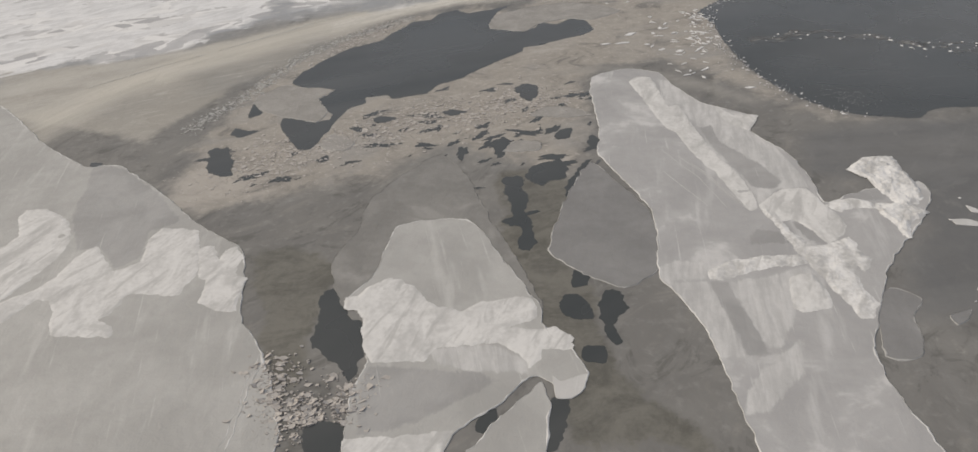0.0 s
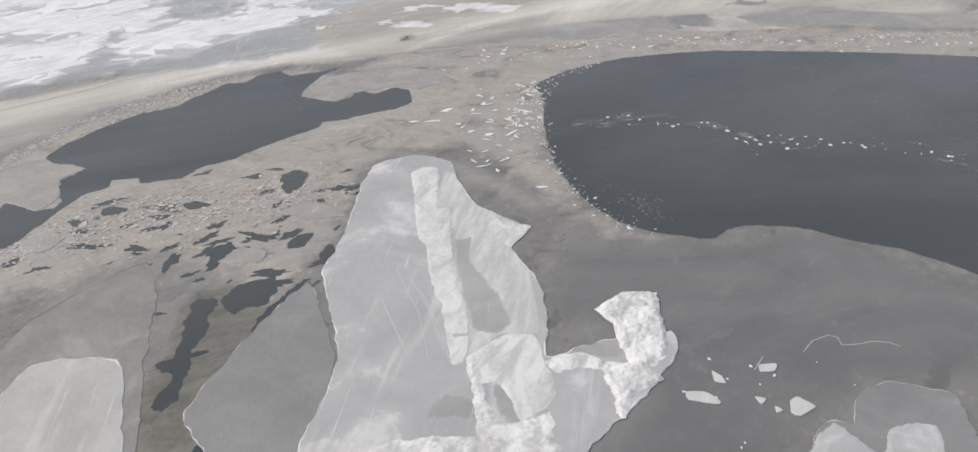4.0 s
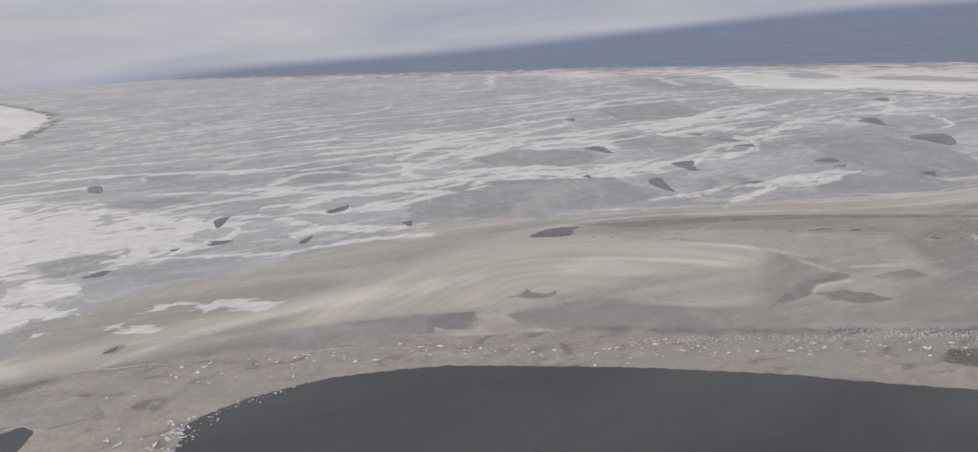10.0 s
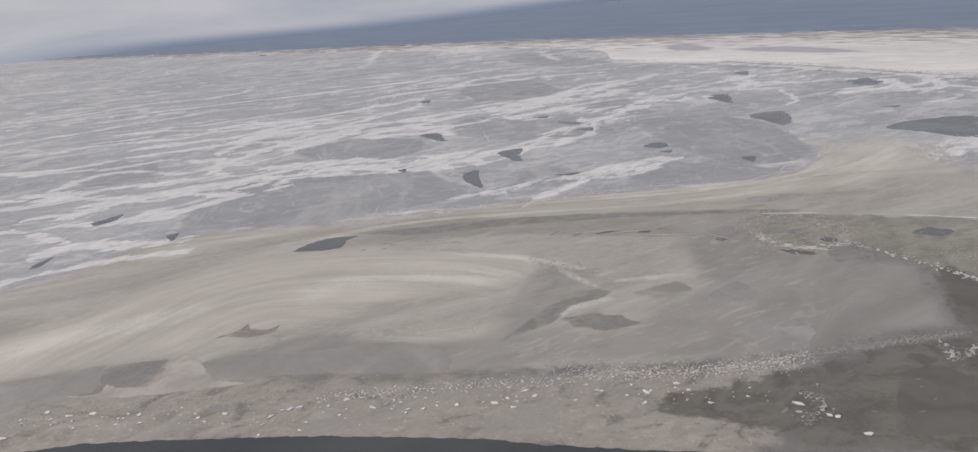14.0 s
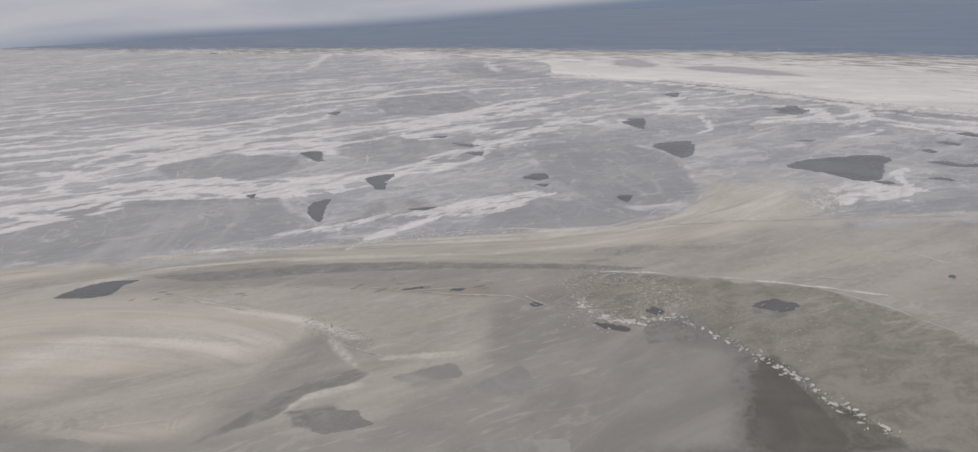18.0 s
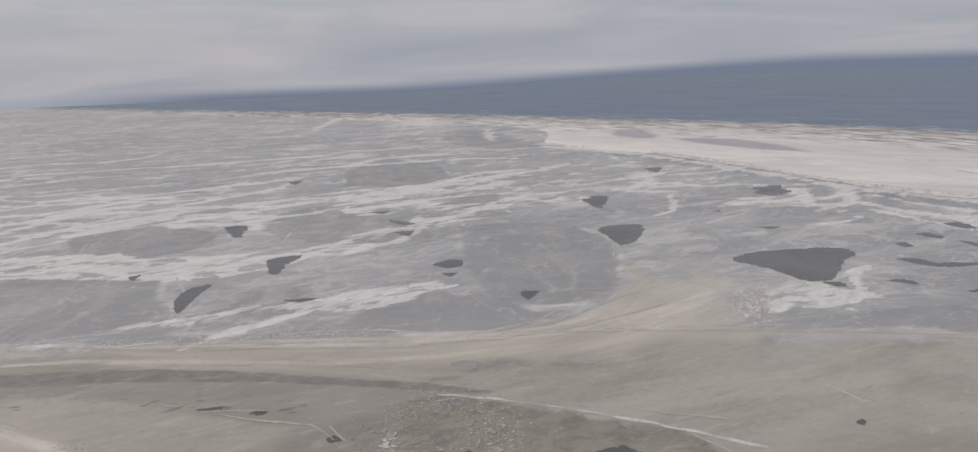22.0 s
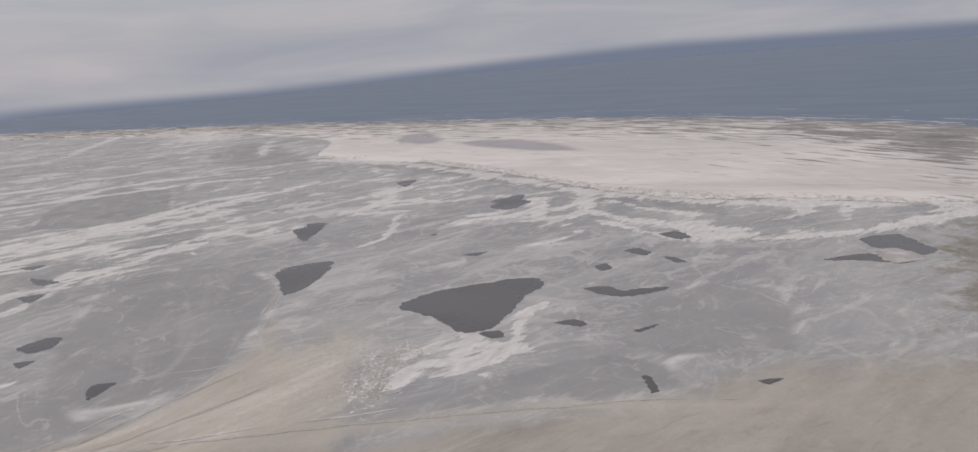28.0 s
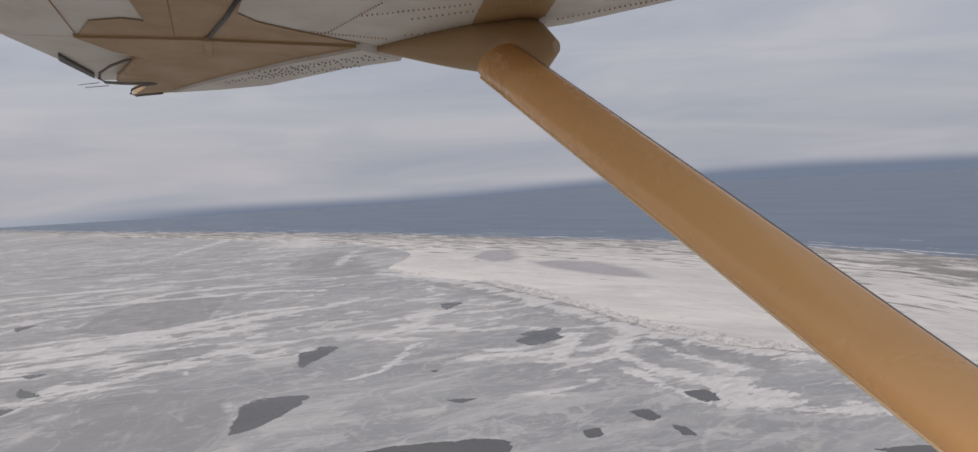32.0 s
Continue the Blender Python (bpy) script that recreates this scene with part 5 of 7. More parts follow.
# ---- the ground: one sheet of sea ice, finely divided where the flight passes ----
def ground_sheet():
    xs = np.concatenate([[-25000, -9000, -4000, -1800, -1000], np.arange(-640, 1500, 3.0), [1700, 2600, 6000, 25000]])
    ys = np.concatenate([[-15000, -4000, -900, -200], np.arange(60, 1560, 3.0), [1700, 2100, 3000, 3600]])
    px, py = np.meshgrid(xs, ys, indexing="ij")
    index = np.arange(px.size).reshape(px.shape)
    quads = np.stack([index[:-1, :-1], index[1:, :-1], index[1:, 1:], index[:-1, 1:]], -1).reshape(-1, 4)
    ob = mesh_object("ground", np.stack([px.ravel(), py.ravel(), np.zeros(px.size)], 1).tolist(), quads.tolist(), GROUND)
    run = np.zeros(px.shape)
    for key, plans in fields.items():
        value = np.zeros(px.shape)
        for corners, width in plans:
            cx, cy = [c[0] for c in corners], [c[1] for c in corners]
            i = slice(*np.searchsorted(xs, (min(cx) - width, max(cx) + width)))
            j = slice(*np.searchsorted(ys, (min(cy) - width, max(cy) + width)))
            depth = inside_depth(corners, xs[i], ys[j])[0]
            fresh = np.clip((depth + width * 0.5) / (1.5 * width), 0, 1)
            more = fresh > value[i, j]
            value[i, j] = np.maximum(value[i, j], fresh)
            if key in ("drift", "dim"):
                upper = [Vector(c) for c in corners[:max(3, len(corners) // 2 - 1)]]
                upper = [upper[0] + (upper[0] - upper[1]).normalized() * 300] + upper + [upper[-1] + (upper[-1] - upper[-2]).normalized() * 300]
                for _ in range(3):
                    upper = upper[:1] + [q for a, b in zip(upper, upper[1:]) for q in (a.lerp(b, 0.25), a.lerp(b, 0.75))] + upper[-1:]
                gx, gy = np.meshgrid(xs[i], ys[j], indexing="ij")
                reach = np.full(depth.shape, 1e9)
                for (ax, ay), (bx, by) in zip(upper, upper[1:]):
                    t = np.clip(((gx - ax) * (bx - ax) + (gy - ay) * (by - ay)) / ((bx - ax) ** 2 + (by - ay) ** 2), 0, 1)
                    reach = np.minimum(reach, np.hypot(gx - ax - t * (bx - ax), gy - ay - t * (by - ay)))
                run[i, j] = np.where(more, reach, run[i, j])
        ob.data.attributes.new(key, "FLOAT", "POINT").data.foreach_set("value", value.ravel().astype(np.float32))
    value = np.zeros(px.shape)
    for line, wide in seams:
        pts = [Vector(p) for p in line]
        for _ in range(2):
            pts = pts[:1] + [q for a, b in zip(pts, pts[1:]) for q in (a.lerp(b, 0.25), a.lerp(b, 0.75))] + pts[-1:]
        reach = 1.4 * wide
        i = slice(*np.searchsorted(xs, (min(p.x for p in pts) - reach, max(p.x for p in pts) + reach)))
        j = slice(*np.searchsorted(ys, (min(p.y for p in pts) - reach, max(p.y for p in pts) + reach)))
        gx, gy = px[i, j], py[i, j]
        near = np.full(gx.shape, 1e9)
        for (ax, ay), (bx, by) in zip(pts, pts[1:]):
            t = np.clip(((gx - ax) * (bx - ax) + (gy - ay) * (by - ay)) / max((bx - ax) ** 2 + (by - ay) ** 2, 1e-6), 0, 1)
            near = np.minimum(near, np.hypot(gx - ax - t * (bx - ax), gy - ay - t * (by - ay)))
        value[i, j] = np.maximum(value[i, j], np.clip((1.4 - near / wide) / 1.4, 0, 1) * min(1.0, 0.66 + wide / 30))
    ob.data.attributes.new("seam", "FLOAT", "POINT").data.foreach_set("value", value.ravel().astype(np.float32))
    ob.data.attributes.new("run", "FLOAT", "POINT").data.foreach_set("value", run.ravel().astype(np.float32))
    return tagged(ob, "flat grey sea ice with slush, snow streaks and frazil bands", "sea ice", kind="structure")


ground = ground_sheet()

for line, wide in veins:
    tagged(ribbon("pressure_ridge", along(line, 0.0, 2.0), 0.3 * wide, layer("vein", 0.03, 0.0005), VEIN, 1.0 + wide, 0.1), "faint pale ridge across a grey ice plate", "ice ridge", "pressure ridges", "structure")

# plan of the ice, in metres
lead("large", [(63.9, 377.6), (62.5, 390.4), (55.0, 396.9), (45.3, 389.6), (37.2, 395.3), (34.1, 387.5), (28.7, 382.4), (24.5, 388.4), (16.8, 389.1), (9.7, 391.4), (11.1, 402.9), (15.6, 416.5), (24.6, 428.6), (15.0, 422.1), (-1.0, 418.2), (-8.0, 425.4), (-17.6, 419.9), (-21.9, 411.4), (-31.6, 409.7), (-43.3, 392.4), (-48.7, 383.4), (-61.9, 377.1), (-72.8, 365.0), (-84.0, 347.1), (-86.3, 335.4), (-80.8, 329.6), (-71.6, 327.7), (-64.8, 324.2), (-67.0, 319.3), (-70.9, 314.7), (-65.1, 301.1), (-62.4, 297.9), (-63.5, 293.1), (-68.9, 291.5), (-74.3, 297.3), (-84.7, 297.1), (-82.8, 287.4), (-72.4, 267.4), (-67.4, 267.0), (-65.5, 272.3), (-62.9, 280.0), (-59.3, 294.2), (-56.3, 302.0), (-48.7, 307.6), (-49.7, 313.0), (-39.8, 313.9), (-37.5, 309.4), (-29.3, 310.9), (-21.9, 312.5), (-17.3, 320.5), (-5.6, 327.1), (-1.8, 332.1), (8.6, 341.2), (24.2, 354.4), (25.6, 359.8), (32.7, 360.6), (46.4, 367.2), (57.4, 371.4)])
lead("large", [(121.8, 391.5), (138.5, 408.7), (170.3, 423.9), (216.7, 429.0), (261.2, 422.9), (303.8, 415.4), (356.7, 402.3), (376.6, 394.6), (405.3, 385.6), (433.0, 378.0), (460.5, 372.4), (484.7, 364.0), (502.8, 350.5), (494.9, 331.9), (462.5, 314.2), (301.0, 218.6), (284.8, 208.5), (273.8, 213.2), (261.6, 219.7), (248.7, 226.8), (239.1, 236.0), (228.4, 245.1), (214.2, 251.8), (201.3, 260.0), (188.6, 262.8), (177.9, 261.5), (169.7, 255.5), (156.0, 259.8), (144.7, 266.0), (134.7, 279.0), (127.8, 296.1), (123.4, 317.4), (122.9, 346.9), (124.7, 372.6)])
lead("small", [(-106.6, 258.3), (-108.5, 272.5), (-101.8, 273.4), (-97.4, 261.9), (-95.2, 250.1), (-102.6, 251.8)])
lead("small", [(6.7, 232.6), (12.6, 235.5), (15.2, 230.2), (15.2, 213.2), (14.8, 195.2), (13.7, 188.4), (10.0, 190.0), (10.9, 200.6), (4.4, 204.5), (5.2, 206.9), (9.7, 207.2), (7.6, 220.2)])
lead("small", [(18.5, 240.4), (29.0, 244.4), (31.3, 238.4), (29.6, 230.7), (21.4, 229.8), (16.8, 235.2)])
lead("small", [(35.6, 237.7), (41.0, 243.5), (38.8, 233.7), (32.9, 222.0), (28.5, 218.9), (29.7, 226.3)])
lead("small", [(5.3, 263.0), (11.4, 263.4), (10.6, 255.6), (6.6, 248.0)])
lead("small", [(20.4, 309.7), (27.6, 312.6), (27.0, 301.1), (22.1, 298.2)])
lead("small", [(44.6, 262.3), (46.8, 256.4), (43.0, 251.6), (41.9, 258.0)])
lead("small", [(21.1, 166.1), (25.2, 165.2), (27.9, 160.3), (27.5, 154.8), (20.4, 156.6), (19.1, 161.9)])
lead("small", [(25.9, 178.7), (29.6, 176.1), (28.6, 169.8), (24.1, 168.9), (23.8, 172.1)])
lead("small", [(32.4, 166.2), (37.2, 165.2), (38.0, 157.7), (33.3, 151.9), (33.6, 144.7), (30.6, 145.4), (29.6, 158.2)])
lead("small", [(-49.5, 176.0), (-44.4, 175.7), (-36.9, 164.9), (-34.9, 147.0), (-37.6, 137.7), (-41.9, 144.2), (-48.6, 150.8), (-50.3, 159.0), (-49.8, 167.8)])
lead("small", [(-46.9, 123.6), (-42.6, 125.3), (-37.1, 123.4), (-35.9, 109.3), (-42.8, 106.6), (-46.6, 117.2)])
lead("small", [(-6.3, 118.9), (-4.7, 123.5), (-0.9, 125.1), (-0.4, 120.2), (-3.4, 117.7)])
lead("small", [(12.2, 126.8), (17.1, 126.4), (14.8, 116.9), (10.2, 108.5), (9.8, 115.5)])
lead("small", [(23.3, 144.3), (29.0, 143.7), (28.2, 137.6), (22.5, 139.1)])
lead("small", [(-155.9, 268.8), (-150.6, 268.0), (-150.5, 258.2), (-152.0, 257.0)])
lead("small", [(17.2, 308.8), (25.9, 312.0), (26.2, 300.6), (21.8, 296.9)])
lead("small", [(15.2, 233.6), (20.1, 240.9), (29.7, 243.1), (31.7, 236.6), (25.1, 230.8), (20.7, 226.3)])
lead("small", [(28.1, 218.2), (33.0, 224.6), (38.4, 235.1), (41.0, 241.3), (40.5, 230.1), (34.1, 219.1), (30.3, 215.4)])
lead("small", [(5.3, 252.5), (9.1, 259.5), (10.1, 263.4), (11.8, 257.9), (7.9, 250.9)])
lead("small", [(30.3, 263.0), (34.6, 266.5), (35.7, 261.2), (30.6, 260.0)])
lead("small", [(41.3, 256.5), (44.0, 259.3), (46.6, 254.8), (44.1, 249.2)])
lead("thin", [(-26.0, 589.9), (-21.2, 603.5), (-13.6, 603.4), (-14.3, 591.3)])
lead("thin", [(29.5, 661.7), (38.2, 663.4), (48.3, 661.2), (41.0, 652.3)])
lead("thin", [(101.4, 640.3), (107.7, 659.7), (106.7, 641.9)])
lead("thin", [(10, 732), (19, 739), (23, 701)])
lead("thin", [(50.9, 464.6), (54.9, 472.9), (56.0, 466.5)])
lead("thin", [(100, 736), (116, 755), (117, 738), (107, 728)])
lead("thin", [(100.6, 645.2), (107.2, 661.5), (106.7, 643.6)])
lead("thin", [(169.5, 682.7), (177.2, 687.3), (177.9, 670.0)])
lead("thin", [(9, 729), (18, 736), (22, 716), (21, 702)])
lead("thin", [(30.8, 655.3), (48.7, 657.8), (37.8, 649.1)])
lead("thin", [(-29.3, 591.4), (-14.3, 602.6), (-15.9, 591.6)])
lead("thin", [(7.5, 644.3), (13.6, 649.7), (13.1, 641.5)])
lead("thin", [(-200, 926), (-186, 927), (-162, 883), (-181, 891)])
lead("pond", [(374, 757), (376, 780), (387, 784), (386, 753), (386, 726), (381, 734)])
lead("pond", [(410, 845), (434, 854), (426, 826), (427, 802), (419, 805)])
lead("pond", [(340, 968), (359, 972), (367, 929), (362, 923)])
lead("pond", [(533, 812), (544, 823), (554, 819), (552, 803), (541, 800)])
lead("pond", [(539, 788), (550, 787), (545, 778)])
lead("pond", [(669, 907), (688, 913), (705, 909), (685, 856), (673, 863)])
lead("pond", [(589, 740), (600, 739), (592, 723), (589, 730)])
lead("pond", [(466, 1012), (485, 1014), (479, 1000)])
lead("pond", [(486, 974), (513, 951), (499, 949)])
lead("pond", [(496, 921), (513, 922), (509, 903)])
lead("pond", [(687, 1053), (703, 1045), (686, 996), (687, 1031)])
lead("pond", [(443, 743), (464, 744), (456, 737)])
lead("pond", [(321, 811), (328, 816), (328, 802)])
lead("pond", [(340, 1226), (358, 1236), (354, 1203)])
lead("pond", [(738, 790), (756, 807), (787, 812), (823, 811), (828, 795), (807, 773), (794, 753), (783, 737), (771, 733), (763, 739), (755, 766)])
lead("pond", [(666, 902), (703, 900), (698, 879), (689, 857), (673, 845), (669, 871)])
lead("pond", [(674, 1036), (702, 1041), (693, 1008), (683, 986)])
lead("pond", [(846, 777), (860, 774), (865, 763), (888, 761), (889, 755), (864, 752), (850, 762)])
lead("pond", [(813, 730), (824, 731), (828, 722), (823, 720)])
lead("pond", [(845, 704), (856, 707), (860, 706), (848, 701)])
lead("pond", [(828.0, 655.3), (830.8, 652.1), (828.6, 640.3), (824.7, 638.9)])
lead("pond", [(869.0, 633.6), (880.3, 632.2), (871.6, 628.8)])
lead("pond", [(773, 732), (784, 731), (784, 722), (778, 722)])
lead("pond", [(1047, 796), (1074, 794), (1067, 754), (1053, 749), (1040, 775)])
lead("pond", [(997, 765), (1028, 766), (1032, 740), (1014, 755)])
lead("pond", [(849, 1035), (875, 1055), (890, 1038), (861, 1013)])
lead("pond", [(784, 1228), (808, 1230), (791, 1192)])
lead("pond", [(898, 841), (909, 843), (913, 829), (905, 824)])
lead("pond", [(915, 816), (921, 811), (923, 798), (916, 801)])
lead("pond", [(867, 815), (876, 818), (876, 806), (868, 804)])
lead("pond", [(938, 871), (953, 872), (954, 852), (943, 852)])
lead("pond", [(794, 884), (813, 884), (803, 876)])
lead("pond", [(782, 956), (788, 957), (785, 950)])
lead("pond", [(853, 1056), (876, 1070), (893, 1073), (877, 1040)])
lead("pond", [(944, 864), (957, 865), (945, 849)])
lead("pond", [(597.2, 542.7), (610.0, 548.1), (618.7, 539.1), (607.3, 533.7)])
lead("pond", [(752.3, 555.2), (762.4, 557.2), (774.3, 552.1), (757.6, 546.3)])
lead("pond", [(523.1, 539.3), (531.3, 535.7), (537.9, 531.2), (535.8, 527.2), (526.9, 532.3)])
lead("pond", [(549.2, 547.1), (554.5, 550.2), (557.6, 543.9), (552.9, 540.9)])
lead("small", [(17.8, 311.6), (22.9, 315.6), (27.4, 311.9), (27.9, 305.4), (25.0, 298.4), (21.2, 299.2), (21.5, 304.9), (19.1, 307.7)])
lead("small", [(29.5, 263.0), (32.1, 267.8), (37.3, 269.1), (36.6, 264.5), (34.0, 260.2), (30.5, 260.4)])
lead("small", [(5.4, 255.4), (8.9, 265.6), (11.6, 262.9), (10.5, 258.2), (8.8, 252.1), (6.5, 252.2)])
lead("small", [(-103.9, 285.6), (-102.7, 291.1), (-98.0, 288.4), (-92.1, 287.1), (-95.7, 283.7), (-100.1, 282.2)])
lead("small", [(-99.5, 301.1), (-100.3, 317.5), (-95.2, 309.6), (-94.9, 302.8)])
lead("small", [(-44.5, 290.3), (-40.9, 292.4), (-34.4, 290.0), (-37.5, 286.9), (-42.4, 285.9)])
lead("small", [(-15.2, 292.0), (-11.1, 294.1), (-4.5, 291.2), (-6.8, 289.0), (-11.3, 287.9)])
lead("thin", [(263.4, 620.3), (269.8, 630.9), (279.4, 638.7), (291.6, 639.8), (299.9, 638.0), (294.3, 631.9), (291.8, 619.4), (284.2, 616.8)])
floe("main", [(51.8, 314.6), (68.8, 323.6), (83.0, 316.8), (87.4, 298.8), (93.8, 282.3), (103.2, 274.0), (111.1, 266.3), (104.4, 255.5), (111.6, 238.5), (113.4, 220.0), (111.5, 203.2), (120.2, 205.8), (128.6, 208.4), (146.8, 211.1), (147.5, 204.6), (140.2, 193.2), (130.2, 182.3), (120.9, 173.3), (113.0, 164.0), (108.0, 156.1), (101.5, 144.2), (97.0, 137.5), (94.8, 124.6), (95.9, 111.0), (96.7, 97.3), (84.8, 85.0), (55.8, 87.5), (57.2, 104.2), (57.0, 118.5), (57.0, 132.8), (56.1, 149.2), (52.8, 162.8), (49.7, 169.8), (52.9, 187.4), (55.1, 204.4), (50.4, 226.0), (44.0, 244.9), (47.6, 264.3)])
floe("centre", [(-28.8, 207.7), (-5.9, 208.4), (4.3, 186.1), (13.5, 161.9), (13.8, 152.7), (20.6, 142.9), (23.3, 134.1), (18.3, 126.6), (13.2, 132.6), (8.0, 134.4), (-0.0, 126.0), (-10.0, 119.3), (-15.1, 110.8), (-23.1, 101.7), (-36.8, 102.9), (-37.1, 120.0), (-36.9, 135.9), (-33.7, 144.5), (-36.8, 163.6), (-42.7, 170.6), (-35.1, 182.1)])
new_ice("slate", [(206, 482), (205, 487), (214, 490), (230, 490), (229, 483), (229, 472), (225, 468), (218, 469), (210, 474), (212, 466), (207, 466), (208, 473)])
new_ice("dull", [(128, 478), (143, 481), (164, 486), (185, 488), (203, 491), (205, 485), (208, 473), (210, 467), (195, 467), (182, 466), (167, 460), (155, 455), (141, 455)])
new_ice("dull", [(246, 484), (259, 486), (287, 482), (314, 483), (331, 481), (349, 466), (347, 450), (324, 455), (299, 461), (278, 464), (256, 467), (251, 473)])
new_ice("sand", [(198, 466), (211, 465), (211, 473), (218, 468), (228, 467), (231, 478), (231, 488), (236, 492), (242, 488), (247, 480), (253, 468), (257, 465), (268, 460), (250, 459), (225, 460)])
new_ice("slate", [(246, 507), (252, 510), (258, 518), (260, 512), (267, 509), (273, 513), (272, 508), (265, 506), (257, 512), (250, 507)])
new_ice("slate", [(258, 442), (263, 444), (266, 442), (266, 440), (261, 440)])
new_ice("dull", [(437, 506), (444, 508), (460, 513), (464, 503), (462, 500), (449, 500), (440, 502)])
new_ice("dull", [(463, 489), (474, 498), (487, 506), (489, 497), (491, 491), (484, 484), (475, 485)])
new_ice("slate", [(412, 483), (419, 485), (425, 483), (427, 478), (431, 473), (424, 471), (415, 470), (410, 473)])
new_ice("dull", [(466, 456), (478, 456), (494, 453), (493, 446), (486, 440), (476, 446)])
new_ice("dark", [(439, 595), (445, 597), (452, 597), (450, 594), (444, 593)])
new_ice("dark", [(463, 589), (467, 592), (471, 590), (469, 587)])
new_ice("dark", [(499, 565), (503, 567), (506, 562), (502, 561)])
new_ice("dull", [(546, 632), (553, 636), (560, 632), (557, 625), (550, 625)])
new_ice("slate", [(542, 591), (547, 595), (553, 591), (551, 586), (545, 585)])
new_ice("dark", [(702, 557), (705, 559), (706, 557), (703, 554)])
floe("left", [(-355.2, 395.2), (-275.2, 372.3), (-219.2, 329.6), (-184.2, 290.2), (-156.0, 265.8), (-143.5, 265.5), (-118.4, 240.8), (-96.5, 215.5), (-80.7, 202.2), (-75.8, 187.0), (-72.6, 167.6), (-62.8, 149.9), (-63.5, 137.6), (-65.1, 115.4), (-68.9, 101.0), (-169.6, 109.6), (-264.5, 206.4)])
floe("small", [(11.0, 132.8), (12.3, 124.8), (9.1, 108.6), (2.7, 102.5), (-10.9, 107.0), (-4.9, 116.9), (7.1, 129.0)])
floe("small", [(-63.7, 150.0), (-56.3, 133.7), (-53.0, 114.3), (-67.9, 112.2), (-65.6, 126.5)])
floe("far", [(156, 149), (162, 159), (168, 166), (173, 174), (178, 177), (183, 176), (185, 182), (191, 187), (198, 189), (203, 187), (211, 183), (206, 160), (190, 140), (170, 124), (148, 122), (151, 138)])
floe("skirt", [(-48.9, 188.0), (-42.3, 207.9), (-40.1, 225.4), (-29.7, 240.7), (-15.3, 255.2), (-5.2, 236.4), (0.8, 211.1), (8.6, 185.1), (14.2, 163.8), (11.9, 159.7), (-15.0, 160.9), (-39.3, 162.0)])
floe("dark", [(27.5, 215.5), (40.2, 240.5), (49.0, 221.4), (54.7, 202.1), (50.4, 174.8), (38.4, 166.8), (28.7, 174.4), (19.0, 187.6)])
floe("dark", [(106.3, 155.8), (113.5, 157.9), (118.1, 152.5), (112.3, 146.0), (107.4, 132.1), (98.2, 132.5)])
floe("dark", [(121.3, 145.6), (127.8, 147.1), (125.1, 143.5), (121.3, 141.8)])
floe("chunk", [(145.7, 188.1), (150.3, 187.8), (152.8, 185.5), (152.7, 183.4), (145.8, 185.4)])
floe("chunk", [(154.0, 195.2), (156.0, 192.8), (156.4, 190.5), (153.7, 191.5)])
floe("chunk", [(166.9, 196.7), (171.4, 196.8), (170.2, 194.2), (166.5, 194.1)])
floe("chunk", [(162.2, 185.7), (164.7, 184.8), (163.0, 183.0)])
floe("chunk", [(170.2, 183.7), (172.5, 184.9), (175.9, 181.5), (171.0, 178.7), (169.2, 180.0)])
floe("chunk", [(134.7, 155.6), (136.0, 152.6), (135.0, 152.1), (133.9, 154.1)])
floe("chunk", [(165.9, 182.1), (167.3, 180.7), (165.7, 180.0)])
floe("chunk", [(133.6, 140.9), (136.9, 140.7), (136.0, 139.3), (133.1, 139.1)])
floe("chunk", [(147.6, 157.8), (148.3, 156.1), (146.8, 155.5)])
floe("chunk", [(14.0, 134.4), (16.0, 132.3), (19.3, 133.4), (22.9, 134.1), (21.0, 129.0), (18.0, 126.3), (14.1, 127.1)])
floe("pan", [(-100.6, 316.9), (-98.5, 325.2), (-89.2, 333.8), (-80.8, 329.6), (-65.4, 323.7), (-67.8, 319.4), (-70.9, 314.7), (-65.1, 301.1), (-68.9, 291.5), (-82.1, 297.9), (-94.2, 306.3)])
floe("pan", [(-64.8, 270.6), (-61.0, 278.5), (-54.0, 275.4), (-50.3, 269.6), (-53.6, 263.6), (-61.4, 265.4)])
floe("pan", [(9.7, 391.4), (14.3, 410.4), (33.6, 420.2), (54.2, 423.7), (72.7, 416.2), (82.4, 403.6), (64.7, 392.7), (52.8, 397.1), (37.4, 392.8), (28.7, 382.4), (17.1, 386.7)])
floe("pan", [(21.8, 282.7), (29.6, 289.6), (40.3, 286.9), (46.7, 279.5), (36.6, 278.8)])
floe("pan", [(8.5, 253.6), (15.1, 261.5), (23.8, 258.5), (21.8, 252.8)])
floe("crust", [(1035.6, 767.3), (1048.2, 768.9), (1052.7, 753.5), (1047.8, 740.7), (1027.4, 739.5), (1026.8, 751.5)])
panel("light", [(81, 311), (89, 301), (94, 285), (101, 275), (111, 266), (104, 255), (109, 243), (111, 227), (110, 212), (100, 213), (91, 204), (91, 213), (90, 227), (87, 244), (86, 261), (84, 283), (79, 283)])
panel("dark", [(86, 261), (91, 262), (91, 248), (95, 240), (101, 226), (103, 217), (99, 213), (92, 215), (90, 227), (87, 244)])
panel("dark", [(97, 193), (102, 194), (106, 188), (106, 182), (101, 179), (98, 185)])
